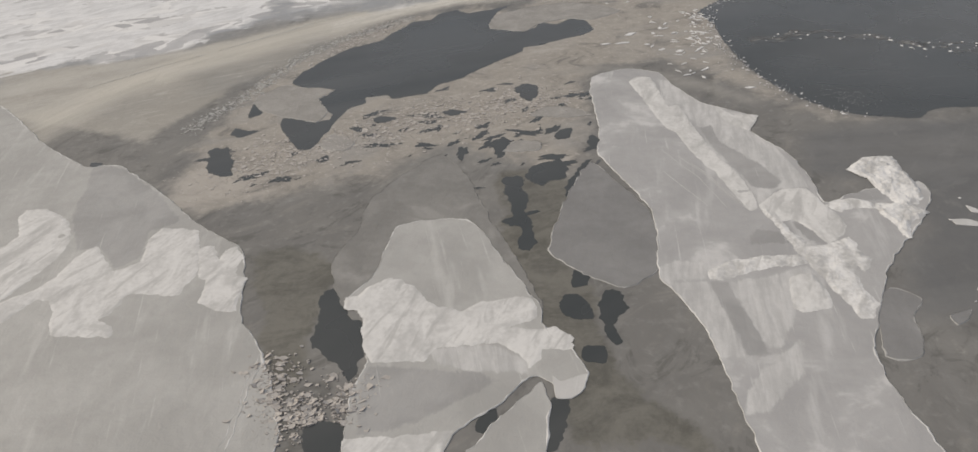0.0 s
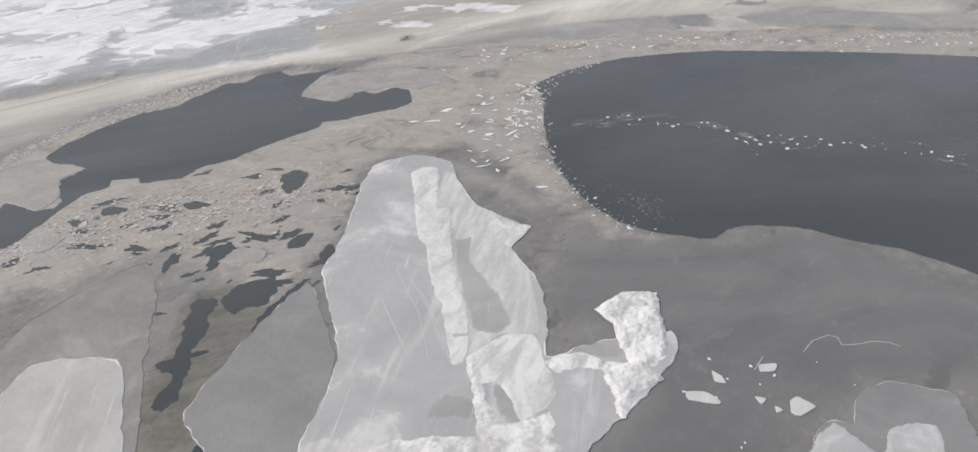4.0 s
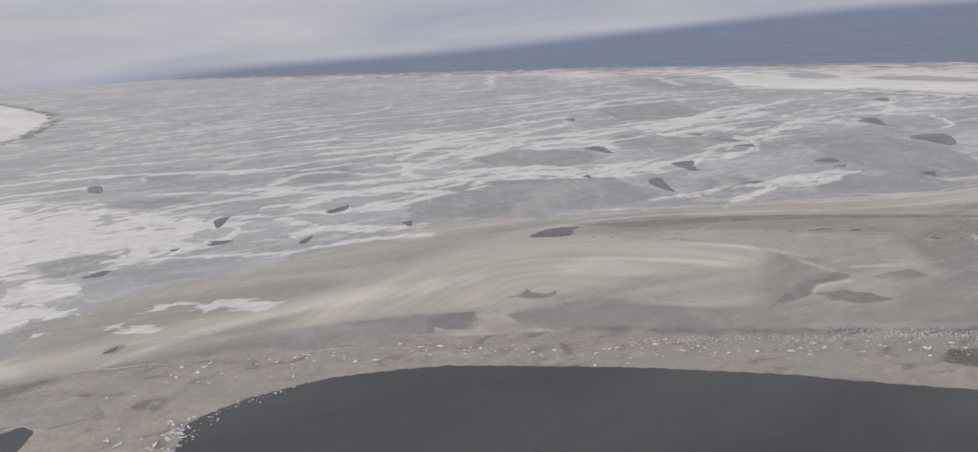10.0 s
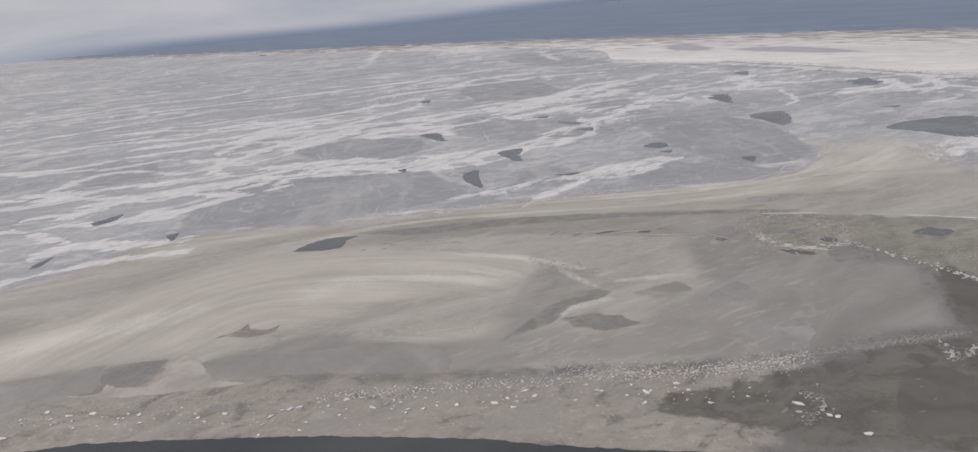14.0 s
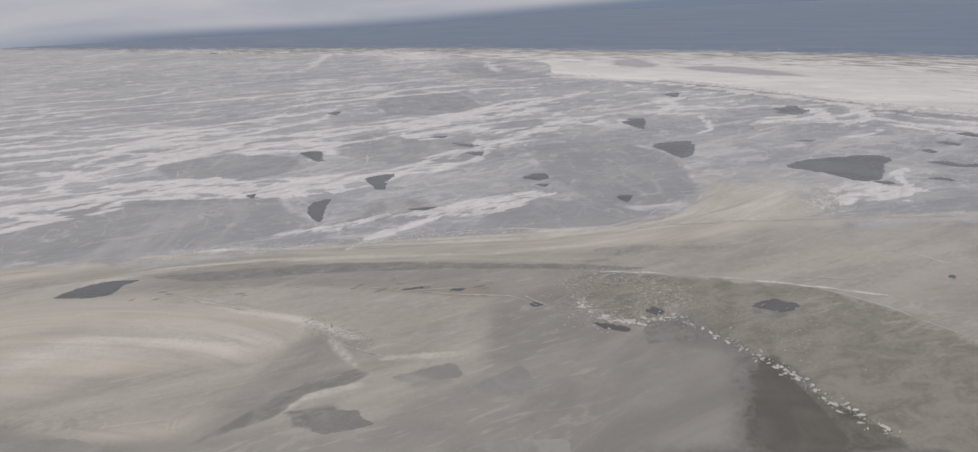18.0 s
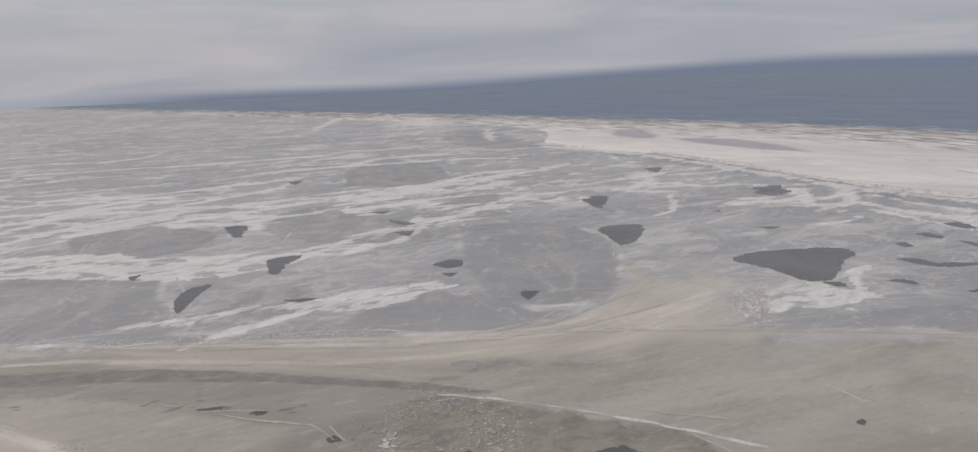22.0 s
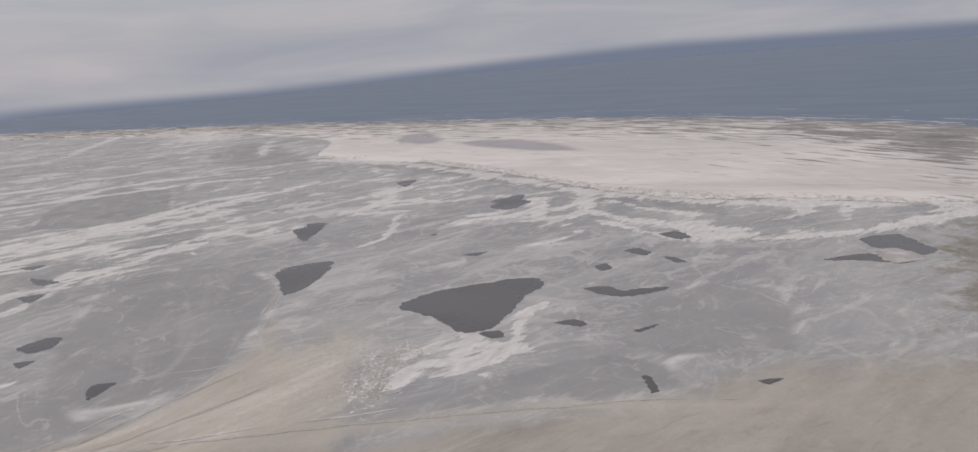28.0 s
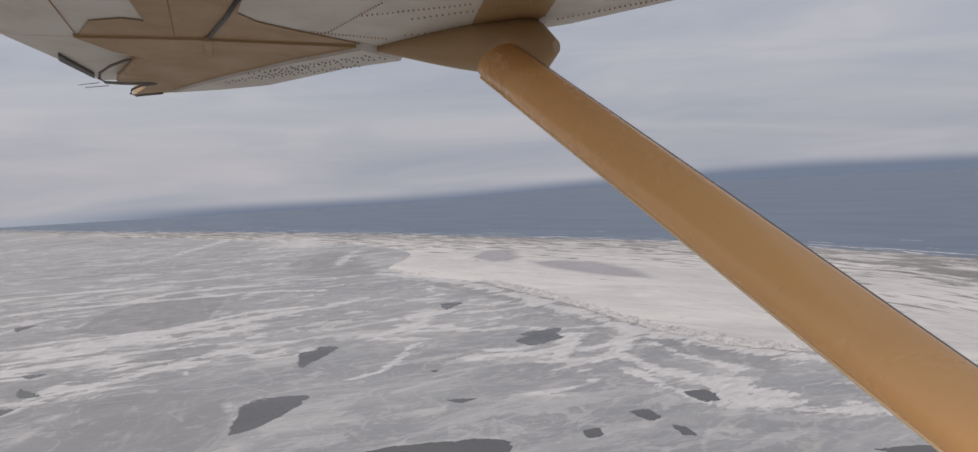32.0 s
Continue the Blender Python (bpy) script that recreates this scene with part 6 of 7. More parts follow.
panel("light", [(50, 175), (57, 178), (64, 175), (63, 168), (55, 168), (50, 168)])
panel("light", [(51, 168), (63, 167), (64, 150), (64, 136), (56, 136), (55, 149), (52, 159)])
panel("dark", [(63, 167), (68, 166), (69, 154), (70, 139), (70, 136), (64, 136), (64, 150)])
panel("light", [(69, 165), (84, 168), (93, 171), (94, 166), (85, 166), (84, 157), (80, 153), (79, 148), (75, 139), (70, 138), (70, 152)])
panel("dark", [(82, 188), (85, 191), (91, 188), (95, 184), (93, 182), (81, 183)])
panel("dark", [(115, 205), (132, 215), (133, 204), (131, 201), (122, 203)])
panel("light", [(70, 166), (87, 167), (87, 156), (73, 138), (67, 143)])
panel("light", [(63, 128), (81, 142), (76, 129), (64, 118), (57, 117)])
panel("dark", [(-153, 264), (-151, 268), (-140, 262), (-119, 240), (-105, 220), (-115, 215), (-112, 200), (-119, 195), (-129, 209), (-136, 206), (-146, 228), (-150, 250)])
panel("light", [(-17, 147), (-9, 148), (1, 147), (7, 141), (8, 136), (-6, 138), (-15, 141)])
panel("dark", [(-34, 143), (-17, 140), (-3, 137), (0, 134), (-15, 125), (-24, 121), (-34, 120), (-35, 136)])
snow("rime", [(157, 150), (163, 159), (168, 166), (173, 173), (178, 176), (180, 173), (182, 169), (185, 166), (190, 173), (195, 175), (201, 174), (198, 160), (190, 152), (186, 144), (176, 146), (168, 140), (158, 139)])
snow("strip", [(68.3, 309.0), (73.4, 313.3), (78.4, 311.1), (79.0, 286.0), (79.3, 281.9), (83.3, 281.6), (84.2, 263.7), (85.5, 248.4), (87.0, 236.4), (89.7, 226.9), (90.9, 213.1), (89.4, 202.2), (86.4, 200.9), (84.4, 211.9), (82.6, 227.4), (80.7, 231.2), (78.3, 242.9), (76.7, 257.6), (73.8, 263.2), (72.3, 271.7), (70.4, 292.0)])
snow("shelf", [(98.0, 278.4), (102.4, 269.3), (111.8, 267.6), (104.4, 255.5), (100.7, 260.2), (97.4, 267.3)])
snow("shelf", [(90.2, 203.7), (95.2, 208.0), (100.9, 212.5), (109.4, 211.9), (110.3, 203.9), (112.6, 194.9), (112.8, 189.3), (109.6, 184.1), (103.6, 180.5), (101.7, 187.2), (98.0, 194.4), (92.3, 193.3), (90.7, 199.2)])
snow("ridge", [(90.3, 202.2), (94.0, 201.9), (94.4, 190.4), (96.7, 182.2), (100.7, 179.4), (107.3, 181.6), (111.0, 182.7), (111.1, 173.9), (112.5, 171.4), (108.0, 165.9), (107.3, 169.4), (104.5, 164.9), (104.5, 156.3), (105.6, 152.2), (101.0, 146.6), (98.4, 146.7), (96.9, 156.7), (95.5, 164.3), (93.8, 171.3), (92.9, 178.6), (92.2, 187.8)])
snow("ridge", [(64.3, 171.7), (72.2, 175.6), (76.4, 175.9), (82.4, 176.5), (94.0, 175.8), (93.9, 171.5), (83.1, 170.9), (74.6, 169.3), (67.1, 167.0), (63.9, 167.8)])
snow("shelf", [(86.2, 165.9), (92.8, 166.7), (93.8, 156.9), (92.6, 151.8), (84.1, 150.9), (82.3, 153.4), (84.2, 159.5)])
snow("block", [(127.4, 221.8), (132.1, 225.8), (136.2, 229.1), (146.6, 228.4), (145.4, 217.8), (145.2, 209.5), (143.4, 201.8), (139.8, 197.6), (137.1, 197.7), (139.6, 194.7), (140.5, 193.2), (137.0, 190.0), (133.2, 189.4), (131.0, 185.5), (128.8, 180.4), (127.1, 181.7), (127.1, 188.4), (126.1, 194.6), (127.2, 199.8), (133.0, 198.9), (132.4, 205.6), (131.3, 213.7), (130.4, 217.2)])
snow("foot", [(111.4, 200.8), (114.8, 203.0), (119.7, 204.0), (125.5, 201.4), (126.8, 196.9), (121.6, 197.8), (115.1, 197.6), (113.8, 196.3)])
snow("patch", [(-166.6, 230.6), (-165.4, 235.4), (-158.6, 235.3), (-146.7, 226.0), (-141.3, 213.8), (-140.7, 204.2), (-143.9, 195.2), (-147.5, 186.3), (-155.8, 172.8), (-173.2, 205.5), (-163.7, 211.3), (-160.7, 218.2)])
snow("patch", [(-144.1, 171.5), (-141.1, 176.7), (-137.9, 182.2), (-133.3, 180.2), (-130.3, 175.5), (-126.9, 165.6), (-124.4, 164.0), (-108.7, 162.3), (-109.2, 166.3), (-115.0, 169.6), (-112.3, 172.1), (-111.0, 176.2), (-110.7, 180.5), (-108.1, 181.1), (-94.1, 178.5), (-93.5, 182.9), (-91.6, 186.4), (-91.6, 192.1), (-97.5, 213.7), (-110.7, 216.6), (-112.9, 210.2), (-111.9, 197.9), (-118.4, 193.8), (-125.9, 203.0), (-130.2, 208.8), (-134.9, 202.4), (-136.5, 194.3), (-140.1, 186.9), (-144.7, 184.4), (-153.0, 178.1)])
snow("patch", [(-94.0, 202.5), (-89.2, 203.6), (-85.9, 194.7), (-85.1, 199.6), (-81.8, 202.7), (-78.5, 195.4), (-78.8, 188.0), (-74.7, 184.4), (-75.1, 177.8), (-74.4, 169.2), (-80.7, 170.4), (-86.4, 174.8), (-87.4, 185.3), (-90.2, 187.2)])
snow("patch", [(-42.9, 171.7), (-38.9, 172.1), (-36.4, 175.6), (-32.0, 178.7), (-27.3, 178.7), (-23.3, 175.3), (-19.4, 168.4), (-15.8, 165.2), (-8.7, 161.7), (-4.1, 164.5), (0.4, 165.6), (7.6, 166.2), (11.1, 164.9), (12.7, 159.3), (10.3, 155.6), (4.1, 153.8), (9.9, 151.9), (16.0, 152.4), (20.5, 148.2), (19.9, 143.5), (12.5, 144.3), (11.3, 139.8), (8.6, 137.8), (7.3, 141.3), (1.2, 147.9), (-8.9, 147.8), (-15.5, 147.3), (-18.8, 143.0), (-23.7, 143.5), (-32.8, 144.4), (-35.4, 149.4), (-36.6, 162.2), (-39.1, 165.7), (-41.9, 166.9)])
snow("patch", [(-37.0, 118.7), (-24.0, 118.7), (-15.2, 119.2), (-11.9, 119.5), (-14.4, 110.7), (-23.2, 103.2), (-36.5, 106.0)])
# ridges and cracks of the slush belt
ridge("crest", [(541, 597), (567, 590), (592, 582), (608, 573), (628, 563), (646, 551), (663, 541)])
ridge("crest", [(709, 592), (711, 586), (714, 575), (719, 572)])
ridge("pale", [(426, 597), (442, 593), (457, 593), (476, 591), (496, 579), (508, 561)])
ridge("pale", [(329, 609), (368, 586), (399, 570), (412, 556), (426, 540)])
ridge("pale", [(399, 570), (406, 560), (408, 547)])
ridge("pale", [(530, 592), (554, 596), (571, 590), (591, 582), (609, 573), (635, 562)])
ridge("pale", [(0, 432), (31, 443), (59, 446), (83, 450), (104, 445), (124, 446), (165, 454), (206, 452)])
ridge("pale", [(216, 664), (279, 676), (350, 675), (424, 665), (496, 658), (533, 658), (572, 661), (615, 675), (669, 706)])
ridge("pale", [(553, 596), (595, 578), (634, 559), (654, 531), (668, 497)])
ridge("pale", [(333, 606), (367, 590), (399, 568), (413, 555), (426, 540)])
ridge("pale", [(346, 678), (376, 677), (438, 671), (530, 658), (565, 667), (604, 683), (639, 714)])
ridge("pale", [(552, 591), (571, 591), (605, 580), (636, 571), (657, 565)])
ridge("pale", [(597, 667), (648, 664), (699, 657), (751, 649), (826, 633), (855, 622)])
ridge("pale", [(563, 922), (603, 926), (655, 917), (681, 907)])
ridge("pale", [(595, 677), (627, 704), (661, 732), (666, 792), (667, 851)])
ridge("pale", [(23, 600), (110, 640), (171, 659), (237, 666), (304, 669), (371, 666), (459, 662)])
ridge("pale", [(105, 601), (165, 622), (233, 640), (309, 652), (384, 654)])
ridge("pale", [(-188, 348), (-144, 380), (-93, 418), (-47, 443), (1, 465)])
ridge("pale", [(171, 203), (176, 205), (179, 200), (184, 205), (190, 209), (195, 204)])
ridge("crest", [(279, 672), (297, 676), (315, 679), (342, 678), (376, 677), (409, 680), (443, 682), (477, 682), (511, 680), (540, 670), (566, 674), (592, 686), (616, 707)])
ridge("crest", [(545, 664), (579, 667), (613, 671), (664, 669), (727, 663)])
ridge("pale", [(294, 646), (340, 646), (387, 646), (428, 644), (482, 638), (519, 629)])
ridge("pale", [(421, 601), (446, 591), (463, 583), (492, 577), (504, 562)])
ridge("pale", [(318, 614), (357, 590), (393, 569), (414, 552)])
ridge("pale", [(332, 608), (372, 579), (398, 565), (422, 545)])
ridge("pale", [(399, 567), (406, 547), (419, 532)])
ridge("pale", [(402, 564), (413, 541), (436, 521)])
crack("dark", [(32, 215), (44, 243)])
scratch("white", [(68, 246), (76, 223), (80, 203)])
scratch("white", [(65, 230), (71, 213), (74, 205)])
scratch("white", [(76, 234), (83, 215), (86, 201)])
scratch("white", [(73, 240), (80, 221), (84, 207)])

mark_tops()

# ---- the barrier coast, the sea and the distance ----
COAST = [(-5200, 6600), (-3200, 5200), (-1300, 3680), (-700, 3200), (-220, 2850), (210, 2560), (600, 2270), (900, 1990),
         (1180, 1730), (1300, 1600), (1400, 1450), (1480, 1280), (1540, 1080), (1640, 850), (1800, 500), (2100, 0), (3200, -1800)]
# haze swallows the sea a few kilometres out
sea = flat("sea", COAST[2:] + [(9000, -1800), (9500, 3000), (6900, 6700), (4950, 7830), (3085, 6950), (2000, 5930), (1050, 4780), (600, 4300), (-150, 3980), (-790, 3790)], 0.3, SEA)
tagged(sea, "blue-grey open sea beyond the snowy barrier coast", "sea", kind="structure")


near_coast = COAST[2:15]
FOAM = rough_snow_material("sea foam", (0.5, 0.51, 0.53), (0.72, 0.73, 0.74))
for k, (off, wide, gap) in enumerate(((10, 7, -0.2), (32, 5, 0.0), (70, 3, 0.2), (150, 2, 0.45))):
    tagged(ribbon("surf_line", along(near_coast, off, 9.0), wide, 0.4 + 0.05 * k, FOAM, 3.0 + k, gap),
           "broken white surf line on the blue-grey sea", "surf", "surf lines", "structure")


def land_material(name, bare, spread):
    """Snow over sand and grass; the dark lines follow the shore."""
    n = Nodes(name)
    near = n.attribute("fade")
    wide, small = n.noise(120, 5, 0.6, 0.8, (3, 1, 1), -42), n.noise(14, 8, 0.7, 0.9, (4, 1, 1), -42)
    comb = n.t.nodes.new("ShaderNodeCombineXYZ")
    sep = n.t.nodes.new("ShaderNodeSeparateXYZ")
    n.link(n.pos, sep.inputs[0])
    n.link(n.math("MULTIPLY", near, spread / 11.0), comb.inputs[0])
    n.link(n.math("MULTIPLY", n.math("SUBTRACT", sep.outputs[0], sep.outputs[1]), 0.011), comb.inputs[1])
    lines = n.t.nodes.new("ShaderNodeTexNoise")
    lines.inputs["Scale"].default_value, lines.inputs["Detail"].default_value = 1.0, 6.0
    lines.inputs["Roughness"].default_value, lines.inputs["Distortion"].default_value = 0.6, 0.6
    n.link(comb.outputs[0], lines.inputs["Vector"])
    line = lines.outputs["Fac"]
    snow = n.mix(n.ramp(wide, 0.3, 0.7), (0.49, 0.49, 0.497), (0.63, 0.63, 0.632))
    snow = n.mix(n.ramp(small, 0.5, 0.7, 0, 0.6), snow, (0.72, 0.72, 0.72))
    snow = n.mix(n.ramp(small, 0.46, 0.32, 0, 0.6), snow, (0.42, 0.418, 0.422))
    snow = n.mix(n.ramp(n.attribute("pool"), 0.05, 0.5, 0, 0.9), snow, (0.335, 0.335, 0.365))
    sand = n.mix(n.ramp(n.math("ADD", small, n.math("MULTIPLY", n.noise(4, 5, 0.7), 0.5)), 0.55, 0.95), (0.13, 0.13, 0.133), (0.29, 0.288, 0.29))
    cover = n.math("ADD", n.math("ADD", n.math("MULTIPLY", near, bare), n.math("MULTIPLY", n.math("SUBTRACT", line, 0.22), 1.75)), n.math("ADD", n.math("MULTIPLY", wide, 0.6), n.math("MULTIPLY", small, 0.35)))
    cover = n.math("ADD", cover, n.math("MULTIPLY", n.attribute("grass"), 0.3))
    n.bump(n.math("ADD", small, n.math("MULTIPLY", line, 2.0)), 1.2, 0.7)
    return n.done(n.mix(n.ramp(cover, 1.26, 1.42, 0, 0.9), snow, sand), 0.75, spec=0.2)


LAND = land_material("snowy dune land", 0.5, 460.0)
SHORE = land_material("snowy low land with a bare shore", 0.55, 30.0)
INNER = [(1640, 500), (1500, 690), (1330, 780), (1180, 850), (1046, 969), (1026, 991), (1009, 1012), (991, 1036), (973, 1066), (955, 1106), (936, 1160), (915, 1227), (895, 1291), (855, 1361), (775, 1444), (706, 1546),
         (730, 1760), (640, 1960), (430, 2150), (150, 2390), (-250, 2730), (-760, 3170), (-1290, 3660), (-1300, 3680)]
inner_line = curved(INNER, 20.0, 6.0, 40.0)
inner_line = inner_line[:min(range(len(inner_line)), key=lambda i: math.dist(inner_line[i], INNER[-2]))]
island_plan = COAST[2:15] + inner_line


def island_shape(d, x, y):
    lump = np.abs(np.sin(d / 17.0 + 2 * fbm(x, y, 140.0, 2))) * np.clip(d / 40, 0, 1) * np.clip((260 - d) / 160, 0, 1) * np.clip((x + y - 2450) / 200, 0, 1)
    return np.clip(d / 12.0, -1, 1) * 0.7 + 1.7 * lump + 0.5 * fbm(x, y, 60.0, 3) * np.clip(d / 30, 0, 1) + 0.35


island = grid_object("barrier_island", island_plan, 11.0, LAND, island_shape, lambda d: d > -6, smooth=True)
values = np.zeros(len(island.data.vertices))
coast_pts = np.array([(p.x, p.y) for p in along(COAST[1:16], 0, 25.0)])
for i, v in enumerate(island.data.vertices):
    values[i] = max(0.0, 1 - np.min(np.hypot(coast_pts[:, 0] - v.co.x, coast_pts[:, 1] - v.co.y)) / 460.0)
island.data.attributes.new("fade", "FLOAT", "POINT").data.foreach_set("value", values.astype(np.float32))
pools = [[(836, 1640), (855, 1728), (894, 1730), (900, 1610), (882, 1568), (859, 1578)], [(921, 1534), (960, 1540), (1006, 1488), (1032, 1407), (1039, 1321), (997, 1360), (960, 1424), (933, 1477)]]
iced = np.zeros(len(island.data.vertices))
for i, v in enumerate(island.data.vertices):
    for pool in pools:
        c = Vector((sum(p[0] for p in pool) / len(pool), sum(p[1] for p in pool) / len(pool)))
        if (v.co.xy - c).length < 200:
            iced[i] = max(iced[i], np.clip(0.35 + inside_depth(pool, np.array([v.co.x]), np.array([v.co.y]))[0][0, 0] / 50.0, 0, 1))
    v.co.z += min(1.0, 2.2 * iced[i]) * (0.9 - v.co.z)
island.data.attributes.new("pool", "FLOAT", "POINT").data.foreach_set("value", iced.astype(np.float32))
DUNES = [(1343, 1275), (1352, 1155), (1312, 1059), (1293, 1005), (1240, 929), (1176, 860), (1169, 825), (1466, 1119)]
grass = np.array([np.clip(0.4 + inside_depth(DUNES, np.array([v.co.x]), np.array([v.co.y]))[0][0, 0] / 90.0, 0, 1) if v.co.x > 1050 else 0.0 for v in island.data.vertices])
island.data.attributes.new("grass", "FLOAT", "POINT").data.foreach_set("value", grass.astype(np.float32))
tagged(island, "snow-covered barrier island with dark grassy dunes along the sea", "island", kind="structure")



def dune(line, wide, high):
    """A low bare dune ridge, broken into hummocks along a line."""
    verts, faces, last = [], [], False
    points = along(line, 0.0, 6.0)
    for i, p in enumerate(points):
        q = points[min(i + 1, len(points) - 1)] - points[max(i - 1, 0)]
        side = Vector((-q.y, q.x)).normalized()
        swell = 0.35 + noise.noise(Vector((p.x / 38, p.y / 38, wide))) + 0.4 * noise.noise(Vector((p.x / 12, p.y / 12, high)))
        w = wide * max(0.1, swell)
        verts += [(*(p - side * w), 0.5), (*p, 0.6 + high * max(0.1, swell) + 1.0), (*(p + side * w), 0.5)]
        k = 3 * i
        if last and swell > 0.2:
            faces += [(k - 3, k - 2, k + 1, k), (k - 2, k - 1, k + 2, k + 1)]
        last = swell > 0.2
    tagged(mesh_object("dune_ridge", verts, faces, DUNE), "dark grassy dune ridge above snow on the barrier coast", "dune", "dune ridges", "structure")


DUNE = rough_snow_material("bare sand and grass", (0.11, 0.108, 0.108), (0.2, 0.197, 0.195))
for off, wide, high in ((-20, 7.0, 2.6), (-60, 6.0, 2.2), (-105, 5.0, 1.8), (-150, 4.0, 1.6)):
    dune([(p.x, p.y) for p in along([(-60, 2735), (120, 2620), (300, 2490), (420, 2400)], off, 30.0)], wide, high)

BANK = rough_snow_material("rubbled bank snow", (0.4, 0.4, 0.402), (0.6, 0.6, 0.6))
# the rubbled snow edge along the island's inner side
EDGE = [(700, 1540), (755, 1488), (823, 1437), (863, 1328), (919, 1206), (958, 1095), (993, 1021), (1013, 987), (1048, 960), (1074, 945), (1106, 925), (1148, 880), (1200, 850), (1290, 800)]
bank = [(x - 7, y - 9) for x, y in EDGE] + [(x + 9, y + 13) for x, y in EDGE[::-1]]
tagged(grid_object("snow_bank", curved(bank, 6.0, 6.0, 14.0), 2.0, BANK, lambda d, x, y: 0.3 + np.clip((d + 2) / 7, 0, 1) * (0.3 + 0.8 * fbm(x, y, 5.0)), lambda d: d > 0),
       "low edge of rough rubbled snow along the island", "snow bank", kind="structure")
for pool in pools:
    tagged(flat("frozen_pool", curved([(p[0] * 0.8 + 0.2 * pool[0][0], p[1] * 0.8 + 0.2 * pool[0][1]) for p in pool], 6.0, 5.0, 25.0), 0.99, POOL), "lilac-grey frozen pool on the snowy island", "frozen pool", "frozen pools", "structure")

# a low snowy island on the sunny side
west = [(-600, 1250), (-612, 1440), (-690, 1680), (-830, 1940), (-1120, 2290), (-1500, 2700), (-1900, 3050), (-2900, 3500), (-4200, 3300), (-4200, 1500), (-2600, 900), (-1300, 800), (-760, 950)]


def west_shape(d, x, y):
    return 0.2 + np.clip((d + 4) / 14, 0, 1) * 1.8 + 0.5 * fbm(x, y, 90.0, 3)


west_island = grid_object("snowy_island", curved(west, 25.0, 12.0, 60.0), 16.0, SHORE, west_shape, lambda d: d > -8, attribute=lambda d: np.clip(1.25 - d / 11.0, 0, 1), smooth=True)
tagged(west_island, "low snow-covered island with a dark eroded shore", "island", kind="structure")



# ---- loose ice ----
dice = random.Random(11)


def chip_mesh(name, kinds=6):
    meshes = []
    for k in range(kinds):
        n = dice.randint(4, 7)
        turns = sorted(dice.uniform(0, 2 * math.pi) for _ in range(n))
        turns = [2 * math.pi * (i + dice.uniform(-0.3, 0.3)) / n for i in range(n)]
        rim = [(math.cos(a) * dice.uniform(0.6, 1.1), math.sin(a) * dice.uniform(0.45, 0.9)) for a in turns]
        verts = [(x * 0.92, y * 0.92, 0.2) for x, y in rim] + [(x, y, 0.14) for x, y in rim] + [(x * 0.97, y * 0.97, -0.05) for x, y in rim]
        faces = [tuple(range(n))]
        for i in range(n):
            j = (i + 1) % n
            faces += [(n + i, n + j, j, i), (2 * n + i, 2 * n + j, n + j, n + i)]
        me = bpy.data.meshes.new(name)
        me.from_pydata(verts, [], faces)
        me.materials.append(CHIP)
        meshes.append(me)
    return meshes


CHIPS = chip_mesh("ice_chip")


def chip(x, y, size, z, label, group, turn=None, long=1.0):
    ob = new("ice_chip", dice.choice(CHIPS))
    ob.matrix_world = pose(x, y, z, 0, 0, dice.uniform(0, 360) if turn is None else turn) @ Matrix.Diagonal((size * long, size, 1, 1))
    tagged(ob, label, "ice chip", group)


def on_line(points, share):
    lengths = [math.dist(a, b) for a, b in zip(points, points[1:])]
    s = share * sum(lengths)
    for (a, b), d in zip(zip(points, points[1:]), lengths):
        if s <= d:
            return a[0] + (b[0] - a[0]) * s / d, a[1] + (b[1] - a[1]) * s / d
        s -= d
    return points[-1]


# the string of chips across the wide lead
CHAIN = [(135, 347), (172, 349), (191, 337), (206, 322), (223, 320), (245, 319), (264, 313), (286, 297), (305, 279), (330, 276)]
for i in range(90):
    x, y = on_line(CHAIN, dice.random() ** 0.8)
    spread = dice.gauss(0, 4.0)
    chip(x + dice.gauss(0, 3), y + spread, dice.choice((0.3, 0.4, 0.6, 0.8, 1.1)) * dice.uniform(0.8, 1.3), 0.05, "small white ice chip drifting on the dark lead", "chips across the lead")
for k, (off, wide) in enumerate(((3.0, 4.0), (-4.0, 2.5))):
    tagged(ribbon("grease_ice", along(CHAIN, off, 1.5), wide, 0.06 + 0.004 * k, GREASE, 4.0 + k, -0.1), "faint grey streak of grease ice on the dark lead", "grease ice", "grease ice streaks", "structure")
# crowded against the ice at the lead's narrow end
for i in range(45):
    t = dice.random()
    x, y = on_line([(122, 392), (127, 372), (121, 356), (117, 340), (118, 318)], t ** 2.6)
    chip(x + dice.gauss(-5.0, 3.2), y + dice.gauss(0, 3), dice.uniform(0.35, 1.0), 0.05, "white ice chip packed at the end of a lead", "chips packed in the slush", None, dice.uniform(1.0, 2.6))
for i in range(48):
    x, y = on_line([(121, 388), (119, 372), (115, 356), (114, 344)], dice.random())
    chip(x + dice.gauss(-3.0, 3.0), y + dice.gauss(0, 2.5), dice.uniform(0.4, 1.1), 0.06, "white ice chip packed at the end of a lead", "chips packed in the slush", dice.gauss(-35, 40), dice.uniform(1.2, 2.4))
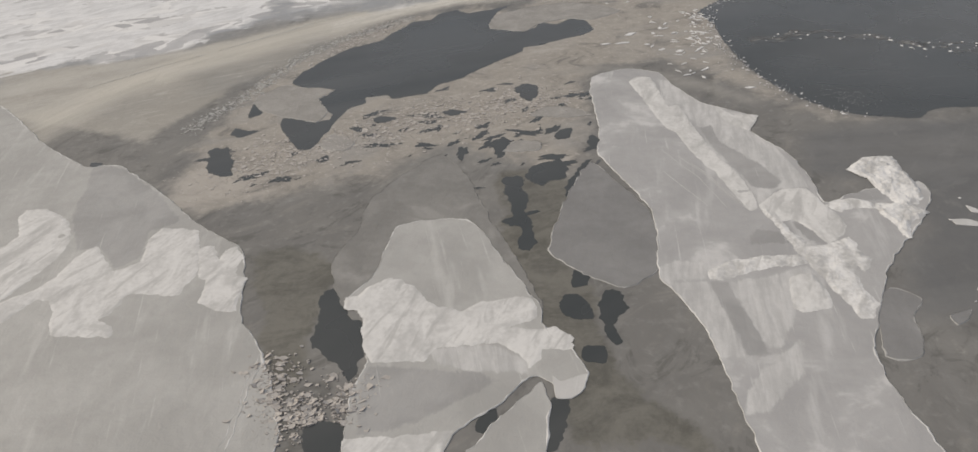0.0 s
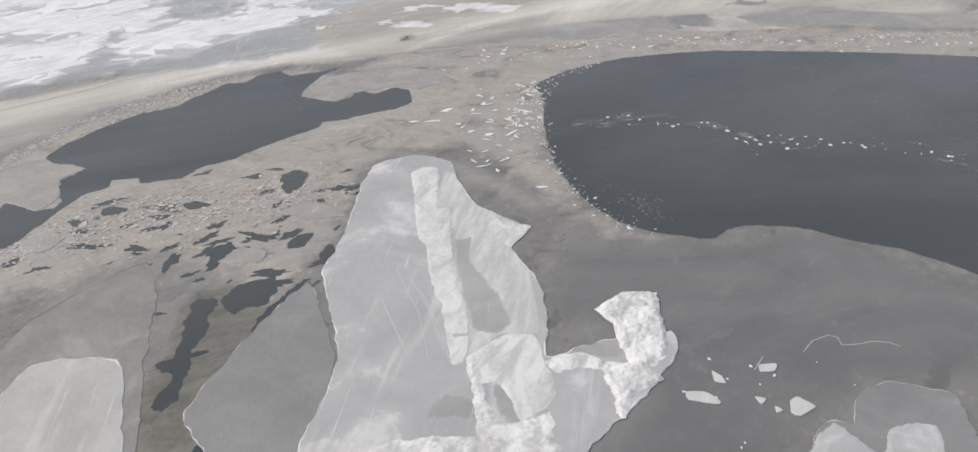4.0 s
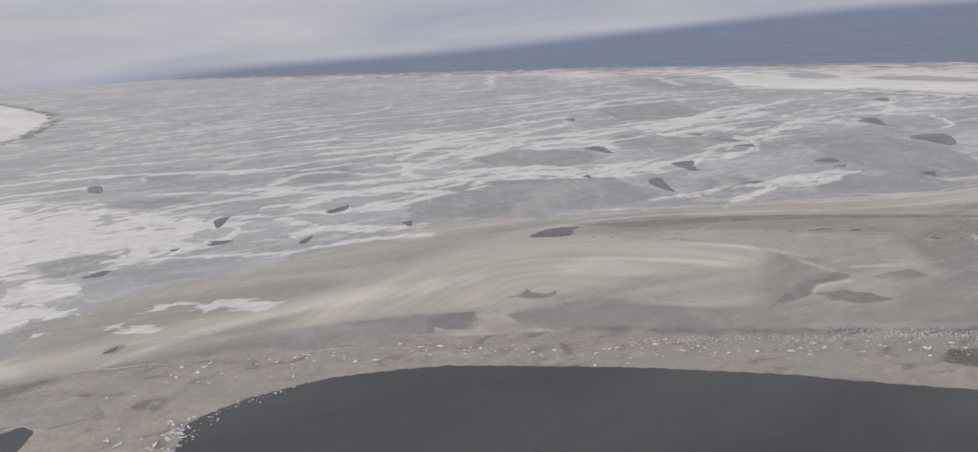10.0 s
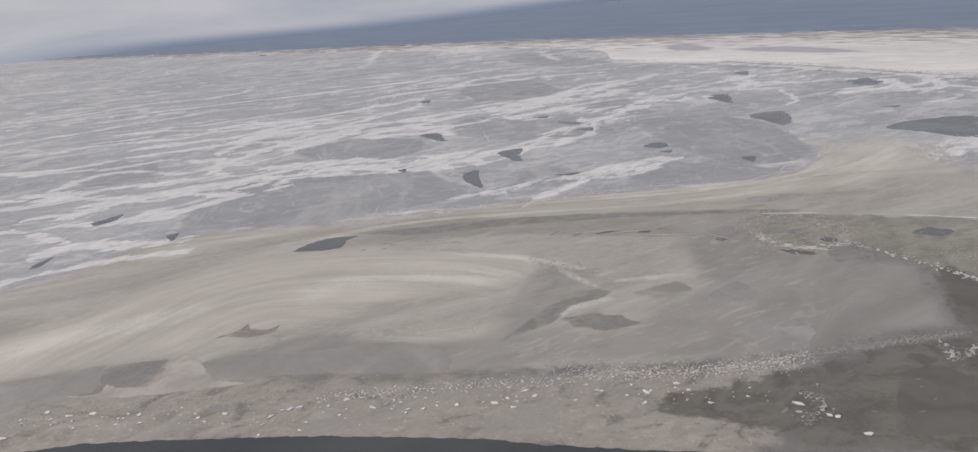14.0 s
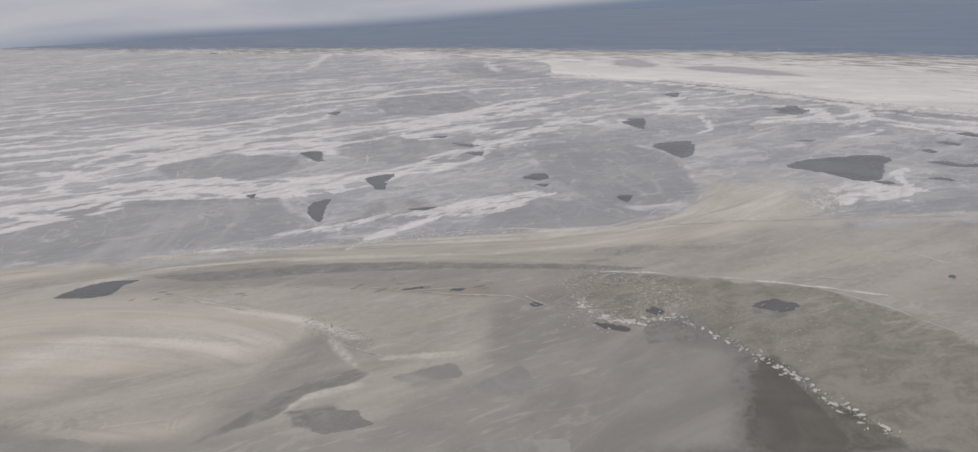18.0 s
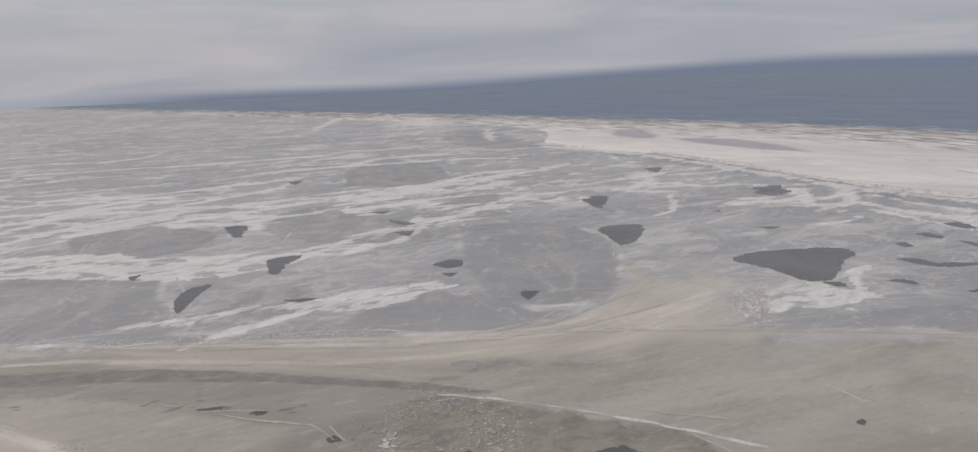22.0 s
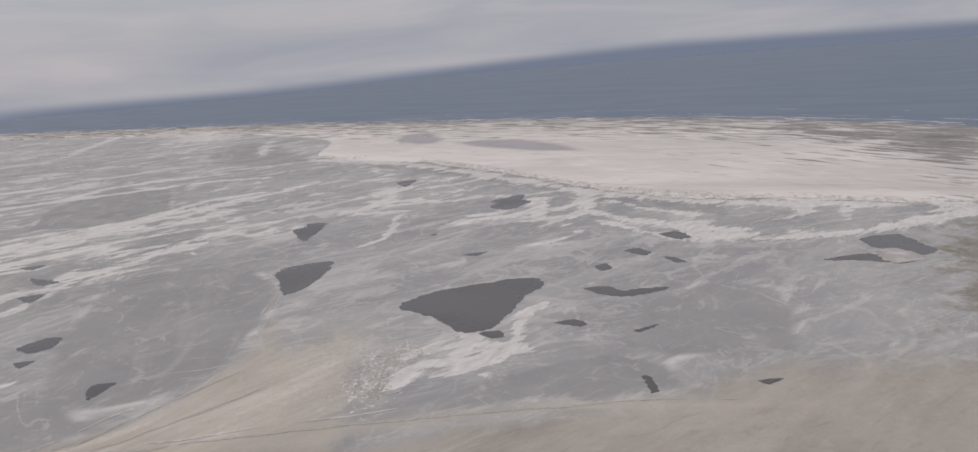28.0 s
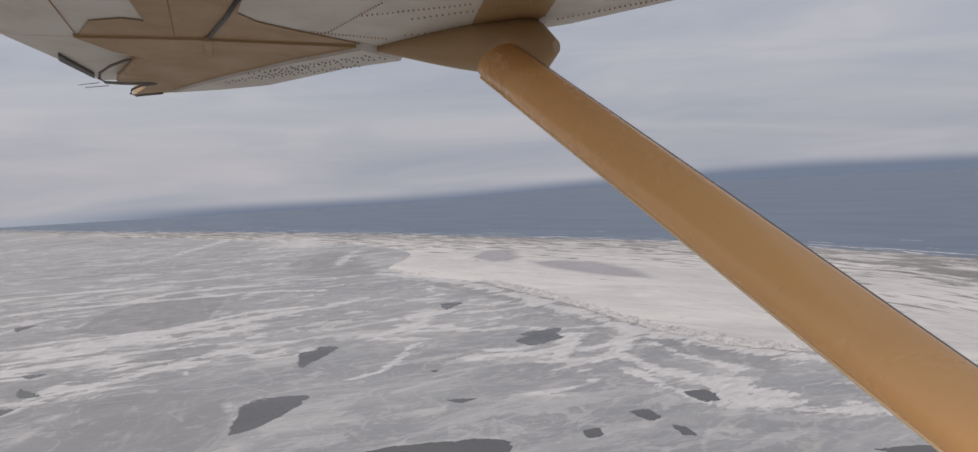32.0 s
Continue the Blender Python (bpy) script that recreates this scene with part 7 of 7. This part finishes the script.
for i in range(26):
    x, y = on_line([(108, 392), (104, 372), (102, 352), (106, 330), (110, 310)], dice.random())
    chip(x + dice.gauss(-6.0, 7.0), y + dice.gauss(0, 4), dice.uniform(0.5, 1.1), 0.04, "long pale slab of ice in brown slush", "slabs in the slush", dice.choice((-35, 50, 20)) + dice.gauss(0, 12), dice.uniform(1.8, 4.0))
for x, y, s, turn, long in ((80.5, 367.3, 3.2, 20, 1.3), (92, 366, 2.0, 60, 1.0), (75, 356, 1.5, 10, 3.0), (66, 356, 1.2, 5, 2.5), (115, 363, 1.4, -35, 4.0), (108.8, 341.3, 1.2, 50, 4.2),
                            (117.6, 294.2, 1.6, -10, 1.8), (105.8, 317.9, 1.3, 80, 1.5), (101.5, 308.2, 1.3, 100, 1.6), (144.9, 263.9, 1.2, -30, 1.5), (99, 340, 2.0, 30, 1.2), (86, 352, 1.3, 0, 1.2), (97, 372, 1.6, 70, 1.1)):
    chip(x, y, s, 0.04, "long pale slab of ice in brown slush", "slabs in the slush", turn, long)
for x, y in ((188, 451), (200, 449), (215, 450), (196, 455), (290, 436), (333, 426), (350, 425), (429, 422), (471, 390), (475, 379), (266, 438), (378, 425), (310, 438)):
    chip(x, y, dice.uniform(1.1, 1.9), 0.04, "pale slab of ice along the slush edge", "slabs along the slush edge")

for i in range(58):
    x, y = on_line([(90, 425), (130, 440), (175, 447), (230, 440), (300, 432), (380, 426), (470, 400)], dice.random() ** 1.5)
    chip(x + dice.gauss(0, 6), y + dice.gauss(0, 5.5), dice.uniform(0.5, 1.4), 0.04, "pale slab of ice along the slush edge", "slabs along the slush edge", None, dice.uniform(1.0, 1.9))
for i in range(18):
    x, y = dice.choice([(149, 192), (163, 194), (181, 202), (183, 185), (157, 171), (161, 157), (138, 154), (141, 142)])
    chip(x + dice.gauss(0, 7), y + dice.gauss(0, 6), dice.uniform(0.2, 0.8), 0.05, "small pale ice chip frozen into dark ice", "chips in the dark ice")


def crumbs(name, count, place, low, high, z, material, label, category, tilt=8.0, dry=True):
    """Countless small broken pieces, joined."""
    verts, faces = [], []
    for _ in range(count):
        x, y = place()
        if dry and wet(x, y):
            continue
        n = dice.randint(4, 6)
        s = low * (high / low) ** (dice.random() ** 1.8)
        base, spin = len(verts), dice.uniform(0, 6.3)
        sx, sy = math.radians(dice.gauss(0, tilt)), math.radians(dice.gauss(0, tilt))
        ring = []
        for i in range(n):
            a = spin + 2 * math.pi * (i + dice.uniform(-0.3, 0.3)) / n
            r = s * dice.uniform(0.6, 1.1)
            ring.append((math.cos(a) * r, math.sin(a) * r * 0.75))
        verts += [(x + a, y + b, z + a * sx + b * sy) for a, b in ring] + [(x + a, y + b, -0.05) for a, b in ring]
        faces.append(tuple(range(base, base + n)))
        for i in range(n):
            j = (i + 1) % n
            faces.append((base + n + i, base + n + j, base + j, base + i))
    ob = mesh_object(name, verts, faces, material)
    return tagged(ob, label, category, kind="stuff")


def scatter(line, wide, power=1.0):
    def place():
        x, y = on_line(line, dice.random() ** power)
        return x + dice.gauss(0, wide), y + dice.gauss(0, wide)
    return place


PALE_BAND = [(-123, 293), (-119, 301), (-106, 322), (-98, 342), (-91, 360), (-78, 381), (-63, 395), (-50, 404), (-33, 417)]
SHORE_LINE = [(60, 440), (110, 452), (151, 459), (191, 450), (228, 450), (264, 452), (314, 442), (363, 437), (410, 430), (457, 426), (484, 429)]
crumbs("ice_crumbs", 2600, scatter(SHORE_LINE, 3.5), 0.12, 0.6, 0.1, PANCAKE, "scattered ice crumbs along the slush margin", "ice crumbs")
crumbs("ice_crumbs", 900, scatter([(300, 441), (363, 437), (457, 427), (486, 431)], 2.2), 0.15, 0.6, 0.12, CHIP, "dense white ice crumbs along the slush margin", "ice crumbs")
crumbs("ice_crumbs", 170, scatter([(100, 430), (140, 444), (190, 446), (240, 440), (300, 432), (380, 426), (470, 402)], 5.0), 0.3, 1.2, 0.1, CHIP, "pale slabs of ice strewn along the slush edge", "ice crumbs")
crumbs("ice_crumbs", 420, scatter([(150, 262), (134, 279), (126, 300), (121, 330), (122, 370), (133, 402), (160, 420)], 2.2), 0.12, 0.7, 0.14, CHIP, "fine ice crumbs along the edge of a lead", "ice crumbs", dry=False)
crumbs("pancake_ice", 3600, scatter([(-95, 250), (-72, 268), (-50, 276), (-20, 288), (10, 292), (35, 300)], 9.0), 0.15, 1.4, 0.12, PANCAKE, "brownish pancake ice crowded in slush", "pancake ice")
crumbs("pancake_ice", 1500, scatter([(-80, 340), (-60, 390), (-35, 414)], 4.0), 0.15, 1.2, 0.12, PANCAKE, "brownish pancake ice along a dark lead", "pancake ice")
crumbs("pancake_ice", 2400, scatter(PALE_BAND, 2.2), 0.15, 1.0, 0.12, FLAKE, "pale rubble of pancake ice in a band", "pancake ice")
crumbs("brash_ice", 900, scatter([(-60, 146), (-54, 130), (-46, 124), (-38, 130), (-38, 137)], 4.0), 0.2, 1.6, 0.3, PANCAKE, "grey brash ice between two floes", "brash ice", 14.0)


def rubble(line, wide, count, low, high, label):
    """A heap of broken tiles: the larger ones apart, the fines joined."""
    place = scatter(line, wide)
    heap = new("ice_rubble")
    x0, y0 = line[len(line) // 2]
    heap.matrix_world = pose(x0, y0, 0)
    tagged(heap, label, "ice rubble")
    for _ in range(count):
        x, y = place()
        tile = new("ice_tile", dice.choice(TILES))
        s = low * (high / low) ** (dice.random() ** 1.5)
        tile.parent = heap
        tile.matrix_basis = pose(x - x0, y - y0, 0.05, dice.gauss(0, 4), dice.gauss(0, 4), dice.uniform(0, 360)) @ Matrix.Diagonal((s, s * dice.uniform(0.4, 0.8), 1, 1))
    return place


CHIPS_MATERIAL, CHIP = CHIP, FLAKE
TILES = chip_mesh("ice_tile")
CHIP = CHIPS_MATERIAL
HEAP = [(521, 560), (523, 577), (537, 592), (554, 585), (566, 560), (548, 540), (526, 540), (522, 552)]
PILE = [(523, 560), (525, 552), (528, 544), (536, 539), (545, 535)]
CRACK = [(545.0, 536.0), (560.7, 537.6), (574.7, 507.6), (582.3, 486.0), (588.5, 461.9), (597.3, 437.2)]
crumbs("ice_rubble_fines", 2200, rubble(HEAP, 5.5, 170, 0.4, 1.5, "broken grey ice tiles heaped on slushy ice"), 0.15, 0.8, 0.12, PANCAKE, "fine broken ice among larger tiles", "ice rubble", 9.0)
crumbs("ice_rubble_fines", 700, scatter([(545, 575), (560, 560), (575, 540), (590, 520), (600, 500)], 12.0), 0.15, 0.7, 0.1, PANCAKE, "brownish broken ice over olive slush", "ice rubble", 9.0)
crumbs("ice_rubble_fines", 260, rubble([(532, 427), (532, 420), (528, 416), (533, 416), (540, 421), (554, 426), (566, 426)], 1.3, 34, 0.8, 2.6, "pale ice tiles in a crack between dark plates"), 0.15, 0.6, 0.1, FLAKE, "fine broken ice between dark plates", "ice rubble", 9.0)
crumbs("ice_rubble_fines", 120, rubble([(533, 406), (539, 402), (537, 396), (524, 383), (521, 384)], 0.8, 14, 0.6, 1.5, "grey ice tiles in a crack between dark plates"), 0.15, 0.5, 0.1, FLAKE, "fine broken ice in a crack", "ice rubble", 9.0)
crumbs("ice_rubble_fines", 160, rubble([(469, 407), (470, 399), (470, 396), (459, 390)], 1.6, 16, 0.6, 1.6, "pale ice tiles on brown slush"), 0.15, 0.5, 0.1, PANCAKE, "fine broken ice over brown slush", "ice rubble", 9.0)
CHIPS_MATERIAL, CHIP = CHIP, BIG_TILE
TILES = chip_mesh("ice_tile")
CHIP = CHIPS_MATERIAL
crumbs("ice_rubble_fines", 160, rubble(PILE, 1.8, 40, 1.0, 2.9, "pile of large pale ice tiles beside dark slush"), 0.2, 0.8, 0.2, BIG_TILE, "fine broken ice among large tiles", "ice rubble", 9.0)
crumbs("ice_rubble_fines", 420, rubble(CRACK, 1.9, 120, 0.5, 2.4, "line of broken ice tiles along a crack"), 0.15, 0.6, 0.12, FLAKE, "fine broken ice along a crack", "ice rubble", 9.0)
crumbs("ice_crumbs", 1500, scatter([(470, 431), (486, 431), (510, 432), (535, 433), (545, 434)], 1.3), 0.12, 0.4, 0.08, PANCAKE, "fine pale crumbs along a low ridge", "ice crumbs")
crumbs("ice_crumbs", 1300, scatter([(393, 441), (410, 436), (429, 430), (451, 428), (480, 428)], 3.5), 0.12, 0.45, 0.1, CHIP, "dense white ice crumbs along the slush margin", "ice crumbs")


def slivers(line, wide, count, low, high):
    """Tiny dark slits of open water in the slush, drawn out along the wind."""
    verts, faces = [], []
    for _ in range(count):
        x, y = on_line(line, dice.random())
        x, y, s = x + dice.gauss(0, wide), y + dice.gauss(0, wide), low * (high / low) ** (dice.random() ** 2)
        base, n, turn = len(verts), 12, radians(dice.gauss(14, 14))
        z = layer("sliver", 0.05, 0.0002)
        for i in range(n):
            a = 2 * math.pi * i / n
            r = s * (1 + 0.6 * noise.noise(Vector((math.cos(a) + x, math.sin(a) + y, 2.0)) * 1.7))
            u, v = math.cos(a) * r * 2.6, math.sin(a) * r * 0.9
            verts.append((x + u * math.cos(turn) - v * math.sin(turn), y + u * math.sin(turn) + v * math.cos(turn), z))
        faces.append(tuple(range(base, base + n)))
    tagged(mesh_object("water_slits", verts, faces, ICE_DARK), "tiny dark slits of water in pale slush", "open water", kind="stuff")


slivers([(310, 612), (371, 615), (430, 606), (470, 596), (500, 585)], 6.0, 40, 0.25, 1.1)
slivers([(426, 598), (457, 594), (480, 590)], 1.0, 12, 0.5, 1.5)
slivers([(540, 570), (570, 560), (600, 545), (630, 520)], 11.0, 50, 0.2, 0.9)
slivers([(400, 410), (440, 402), (500, 400)], 9.0, 40, 0.2, 0.9)
crumbs("ice_crumbs", 420, scatter([(590, 596), (640, 590), (700, 575), (760, 560)], 7.0), 0.2, 0.9, 0.07, PANCAKE, "pale broken ice along a crack", "ice crumbs")
crumbs("ice_crumbs", 120, scatter([(146, 292), (157, 272), (150, 285)], 4.0), 0.1, 0.22, 0.1, CHIP, "tiny white ice flecks on dark water", "ice crumbs", dry=False)

crumbs("ice_crumbs", 900, scatter([(709, 677), (718, 708), (731, 726), (737, 719)], 6.0), 0.4, 1.8, 0.07, SNOW, "pale broken ribs of ice beside a pond", "ice crumbs")

# froth at the knot of the swirl and along the collar
crumbs("ice_crumbs", 500, scatter([(399, 567), (407, 550), (416, 550), (426, 538)], 3.5), 0.2, 0.9, 0.1, FLAKE, "pale froth ice at the end of a swirl", "ice crumbs")
crumbs("ice_crumbs", 1800, scatter([(281, 670), (316, 677), (377, 675), (443, 680), (511, 678)], 4.0), 0.25, 1.0, 0.07, SNOW, "pale broken ice along a ridge", "ice crumbs")
crumbs("ice_rubble_fines", 700, scatter([(520, 590), (537, 597), (555, 591), (572, 575), (560, 558), (540, 547), (527, 543), (524, 565)], 9.0), 0.2, 1.1, 0.06, PANCAKE, "brownish broken ice over slush", "ice rubble")


def holes():
    verts, faces = [], []
    for k in range(90):
        x, y = dice.choice(((-70, 262), (-40, 270), (0, 262), (20, 280), (35, 250), (-20, 300), (30, 300), (-90, 262), (28, 235)))
        x, y, s = x + dice.gauss(0, 14), y + dice.gauss(0, 12), dice.uniform(0.4, 2.4)
        base, n = len(verts), 26
        turn, long = radians(dice.gauss(22, 25)), dice.uniform(1.1, 3.0)
        for i in range(n):
            a = 2 * math.pi * i / n
            q = Vector((math.cos(a) + x, math.sin(a) + y, 0.0))
            r = s * max(0.15, 1 + 0.9 * noise.noise(q * 1.3) + 0.6 * noise.noise(q * 3.4))
            u, v = math.cos(a) * r * long, math.sin(a) * r * 0.8
            verts.append((x + u * math.cos(turn) - v * math.sin(turn), y + u * math.sin(turn) + v * math.cos(turn), 0.012 + 0.0006 * k))
        faces.append(tuple(range(base, base + n)))
    return tagged(mesh_object("water_holes", verts, faces, WATER), "small black water holes in brown slush", "open water", kind="stuff")


holes()

# ---- the aircraft's wing and strut, where the flight ends ----
ORANGE = paint_material("worn orange paint", (0.9, 0.49, 0.2), (0.78, 0.41, 0.17), 0.2)
# paler than the strut's own paint, in place of sun on its edge
SUNLIT_ORANGE = paint_material("orange paint lightened as a sunlit edge", (0.92, 0.7, 0.45), (0.8, 0.56, 0.32), 0.25)
# the strut's orange, darkened in colour for the shade under the wing
SHADED_ORANGE = paint_material("orange paint darkened as underside shade", (0.42, 0.265, 0.13), (0.3, 0.2, 0.115), 0.4)
GREY_PAINT = paint_material("grimy white paint", (0.72, 0.69, 0.645), (0.54, 0.49, 0.42), 0.4)
DARK_METAL = paint_material("dark rubber and metal", (0.07, 0.068, 0.066), (0.12, 0.11, 0.1), 0.45)
GREY_METAL = paint_material("scuffed grey rubber", (0.2, 0.19, 0.18), (0.3, 0.28, 0.26), 0.4)
aircraft = new("light_aircraft")
aircraft.matrix_world = pose(805.92, 429.70, 139.43, -4.19, 2.79, -2.68)
tagged(aircraft, "orange and white light aircraft wing with a braced strut, in flight", "aircraft")
FOCUS = 1201.3


def sight(x, y, far):
    """A place seen from the cabin window, far metres ahead."""
    return Vector(((x - 784) / FOCUS * far, far, (362 - y) / FOCUS * far))


def overhead(x, y, high):
    return sight(x, y, high * FOCUS / (362 - y))


def skin(name, corners, high, thick, material, label):
    """A stretch of wing skin: flat below, with a rounded rim, thick metres deep."""
    bm = bmesh.new()
    low = [bm.verts.new(overhead(x, y, high)) for x, y in corners]
    mid = sum((v.co for v in low), Vector()) / len(low)
    rim = [bm.verts.new(v.co + (v.co - mid).normalized() * thick * 0.25 + Vector((0, 0, thick * 0.4))) for v in low]
    top = [bm.verts.new(v.co + Vector((0, 0, thick))) for v in low]
    bm.faces.new(low)
    bm.faces.new(top[::-1])
    n = len(low)
    for i in range(n):
        j = (i + 1) % n
        bm.faces.new((low[i], low[j], rim[j], rim[i]))
        bm.faces.new((rim[i], rim[j], top[j], top[i]))
    bmesh.ops.recalc_face_normals(bm, faces=bm.faces)
    bmesh.ops.triangulate(bm, faces=[f for f in bm.faces if len(f.verts) > 4])
    return part(name, bm, material, aircraft, label)


def loft(name, rings, material, label):
    bm = bmesh.new()
    made = [[bm.verts.new(p) for p in ring] for ring in rings]
    for a, b in zip(made, made[1:]):
        for i in range(len(a)):
            j = (i + 1) % len(a)
            bm.faces.new((a[i], a[j], b[j], b[i]))
    bm.faces.new(made[0])
    bm.faces.new(made[-1][::-1])
    bmesh.ops.recalc_face_normals(bm, faces=bm.faces)
    for f in bm.faces:
        f.smooth = len(f.verts) == 4
    return part(name, bm, material, aircraft, label)


def rod(name, points, radius, material, label):
    rings = []
    for i, p in enumerate(points):
        d = (points[min(i + 1, len(points) - 1)] - points[max(i - 1, 0)]).normalized()
        u = d.orthogonal().normalized()
        v = d.cross(u)
        rings.append([p + (u * math.cos(a) + v * math.sin(a)) * radius for a in (k * math.pi / 4 for k in range(8))])
    return loft(name, rings, material, label)


# the strut: a streamlined section from the wing down past the window
strut_top, strut_low = sight(778, 100, 2.62), sight(1498, 665, 1.34)
axis = (strut_low - strut_top)
strut_end = strut_top + axis * 1.3
chord = axis.cross(Vector((0, 1, 0))).normalized()
depth_way = chord.cross(axis).normalized()
side = 1 if (chord.x + chord.z) > 0 else -1
section = []
for k in range(24):
    a = 2 * math.pi * k / 24
    section.append((0.078 * math.cos(a), 0.05 * math.copysign(abs(math.sin(a)) ** 0.8, math.sin(a)) * (1.15 - 0.35 * math.cos(a))))
rings = []
for k in range(9):
    p = strut_top.lerp(strut_end, k / 8)
    tail, nose = 0.93 + 0.07 * k / 8, 1.13 - 0.13 * k / 8
    rings.append([p + chord * c * (tail if c * side > 0 else nose) + depth_way * d for c, d in section])
loft("wing_strut", rings, ORANGE, "orange streamlined strut")
rod("trailing_strip", [strut_top.lerp(strut_end, k / 8) + chord * (0.0800 * (0.93 + 0.07 * k / 8) * side) for k in range(9)], 0.003, GREY_METAL, "dark rubber edging strip")
# added bead: the sun's bright line along the strut's nose, put in colour
rod("highlight_bead", [strut_top.lerp(strut_end, k / 8) - chord * (0.0785 * (1.13 - 0.13 * k / 8) * side) for k in range(9)], 0.0045, SUNLIT_ORANGE, "pale worn leading edge")

# wing skin, its paint scheme and the control surfaces
skin("wing_skin", [(-200, 20), (0, 58), (110, 60), (330, 68), (560, 78), (740, 66), (890, 42), (1075, 0), (1250, -50), (1250, -420), (-200, -420)], 0.75, 0.14, GREY_PAINT, "grimy white riveted wing underside")
skin("outer_wing_skin", [(268, 150), (350, 128), (455, 104), (562, 84), (625, 100), (540, 112), (420, 138), (350, 145)], 0.72, 0.1, GREY_PAINT, "white riveted outer wing")
skin("wing_tip", [(-60, 36), (0, 58), (110, 64), (232, 98), (215, 130), (150, 130), (85, 98)], 0.78, 0.06, GREY_PAINT, "white wing tip")
skin("tip_edge", [(83, 92), (140, 122), (142, 128), (84, 100)], 0.765, 0.02, DARK_METAL, "dark worn trailing edge")
skin("flap", [(106, 64), (300, 68), (562, 80), (440, 106), (330, 132), (272, 149), (205, 154), (226, 140), (178, 134), (204, 108), (226, 98), (170, 86)], 0.735, 0.05, SHADED_ORANGE, "orange flap")
skin("paint_band", [(185, -2), (372, -2), (362, 26), (395, 40), (450, 52), (560, 74), (330, 66), (112, 62), (128, 38), (180, 34), (215, 38)], 0.744, 0.004, SHADED_ORANGE, "orange paint band")
skin("paint_band", [(765, -20), (880, -20), (850, 30), (800, 52), (735, 42)], 0.744, 0.004, SHADED_ORANGE, "orange paint band")
# the fairing where the strut meets the wing
fair_a, fair_b = overhead(575, 80, 0.755), overhead(868, 50, 0.70)
rings = []
for k in range(13):
    t = k / 12
    p = fair_a.lerp(fair_b, t) + Vector((0, 0, -0.062 * t))
    r = 0.012 + 0.098 * math.sin(min(1.0, t / 0.86) * math.pi / 2) ** 1.2 * (1 if t < 0.86 else math.sqrt(max(0.02, 1 - ((t - 0.86) / 0.14) ** 2)))
    d = (fair_b - fair_a).normalized()
    u = d.cross(Vector((0, 0, 1))).normalized()
    rings.append([p + (u * math.cos(a) + Vector((0, 0, 1)) * math.sin(a) * 0.95) * r for a in (j * math.pi / 8 for j in range(16))])
loft("strut_fairing", rings, SHADED_ORANGE, "orange pointed strut fairing")
rod("hinge_loop", [sight(x, y, 3.5) for x, y in ((225, 97), (190, 99), (165, 108), (149, 119), (148, 128), (158, 134), (190, 136), (235, 136))], 0.007, GREY_METAL, "bent grey hinge loop")
rod("hinge_loop", [sight(x, y, 3.8) for x, y in ((240, 136), (215, 139), (201, 145), (199, 152), (208, 155), (250, 151))], 0.006, GREY_METAL, "bent grey hinge loop")
rod("flap_gap", [overhead(x, y, 0.742) for x, y in ((372, -10), (345, 32), (322, 60), (314, 70))], 0.009, DARK_METAL, "dark gap in the wing skin")
skin("hinge_bracket", [(312, 70), (324, 70), (327, 96), (315, 97)], 0.725, 0.03, SHADED_ORANGE, "worn hinge bracket")
rod("static_wick", [sight(x, y, 4.2) for x, y in ((116, 138), (150, 134))], 0.002, DARK_METAL, "thin static wick")
rod("static_wick", [sight(x, y, 4.2) for x, y in ((128, 142), (165, 139))], 0.002, DARK_METAL, "thin static wick")
bm = bmesh.new()
for row in (((60, 0), (110, 60)), ((500, 60), (590, 10)), ((560, 30), (730, 12)), ((630, 60), (850, 40)), ((870, 35), (1040, 2)), ((250, 0), (265, 60)), ((480, 55), (600, 66)), ((640, 35), (840, 8))):
    for k in range(22):
        p = overhead(row[0][0] + (row[1][0] - row[0][0]) * k / 21, row[0][1] + (row[1][1] - row[0][1]) * k / 21, 0.744)
        bmesh.ops.create_uvsphere(bm, u_segments=6, v_segments=4, radius=0.0036, matrix=Matrix.Translation(p))
tagged(part("rivets", bm, SHADED_ORANGE, aircraft, "rows of small rivet heads"), kind="stuff")

bm = bmesh.new()
for row in (((385, 120), (600, 96)), ((400, 128), (560, 108)), ((350, 134), (480, 112)), ((420, 115), (575, 93))):
    for k in range(26):
        x, y = (row[0][c] + (row[1][c] - row[0][c]) * k / 25 for c in (0, 1))
        bmesh.ops.create_uvsphere(bm, u_segments=6, v_segments=4, radius=0.0038, matrix=Matrix.Translation(overhead(x, y + 1.5 * math.sin(k * 2.3), 0.718)))
tagged(part("outer_rivets", bm, DARK_METAL, aircraft, "rows of dark worn rivets"), kind="stuff")
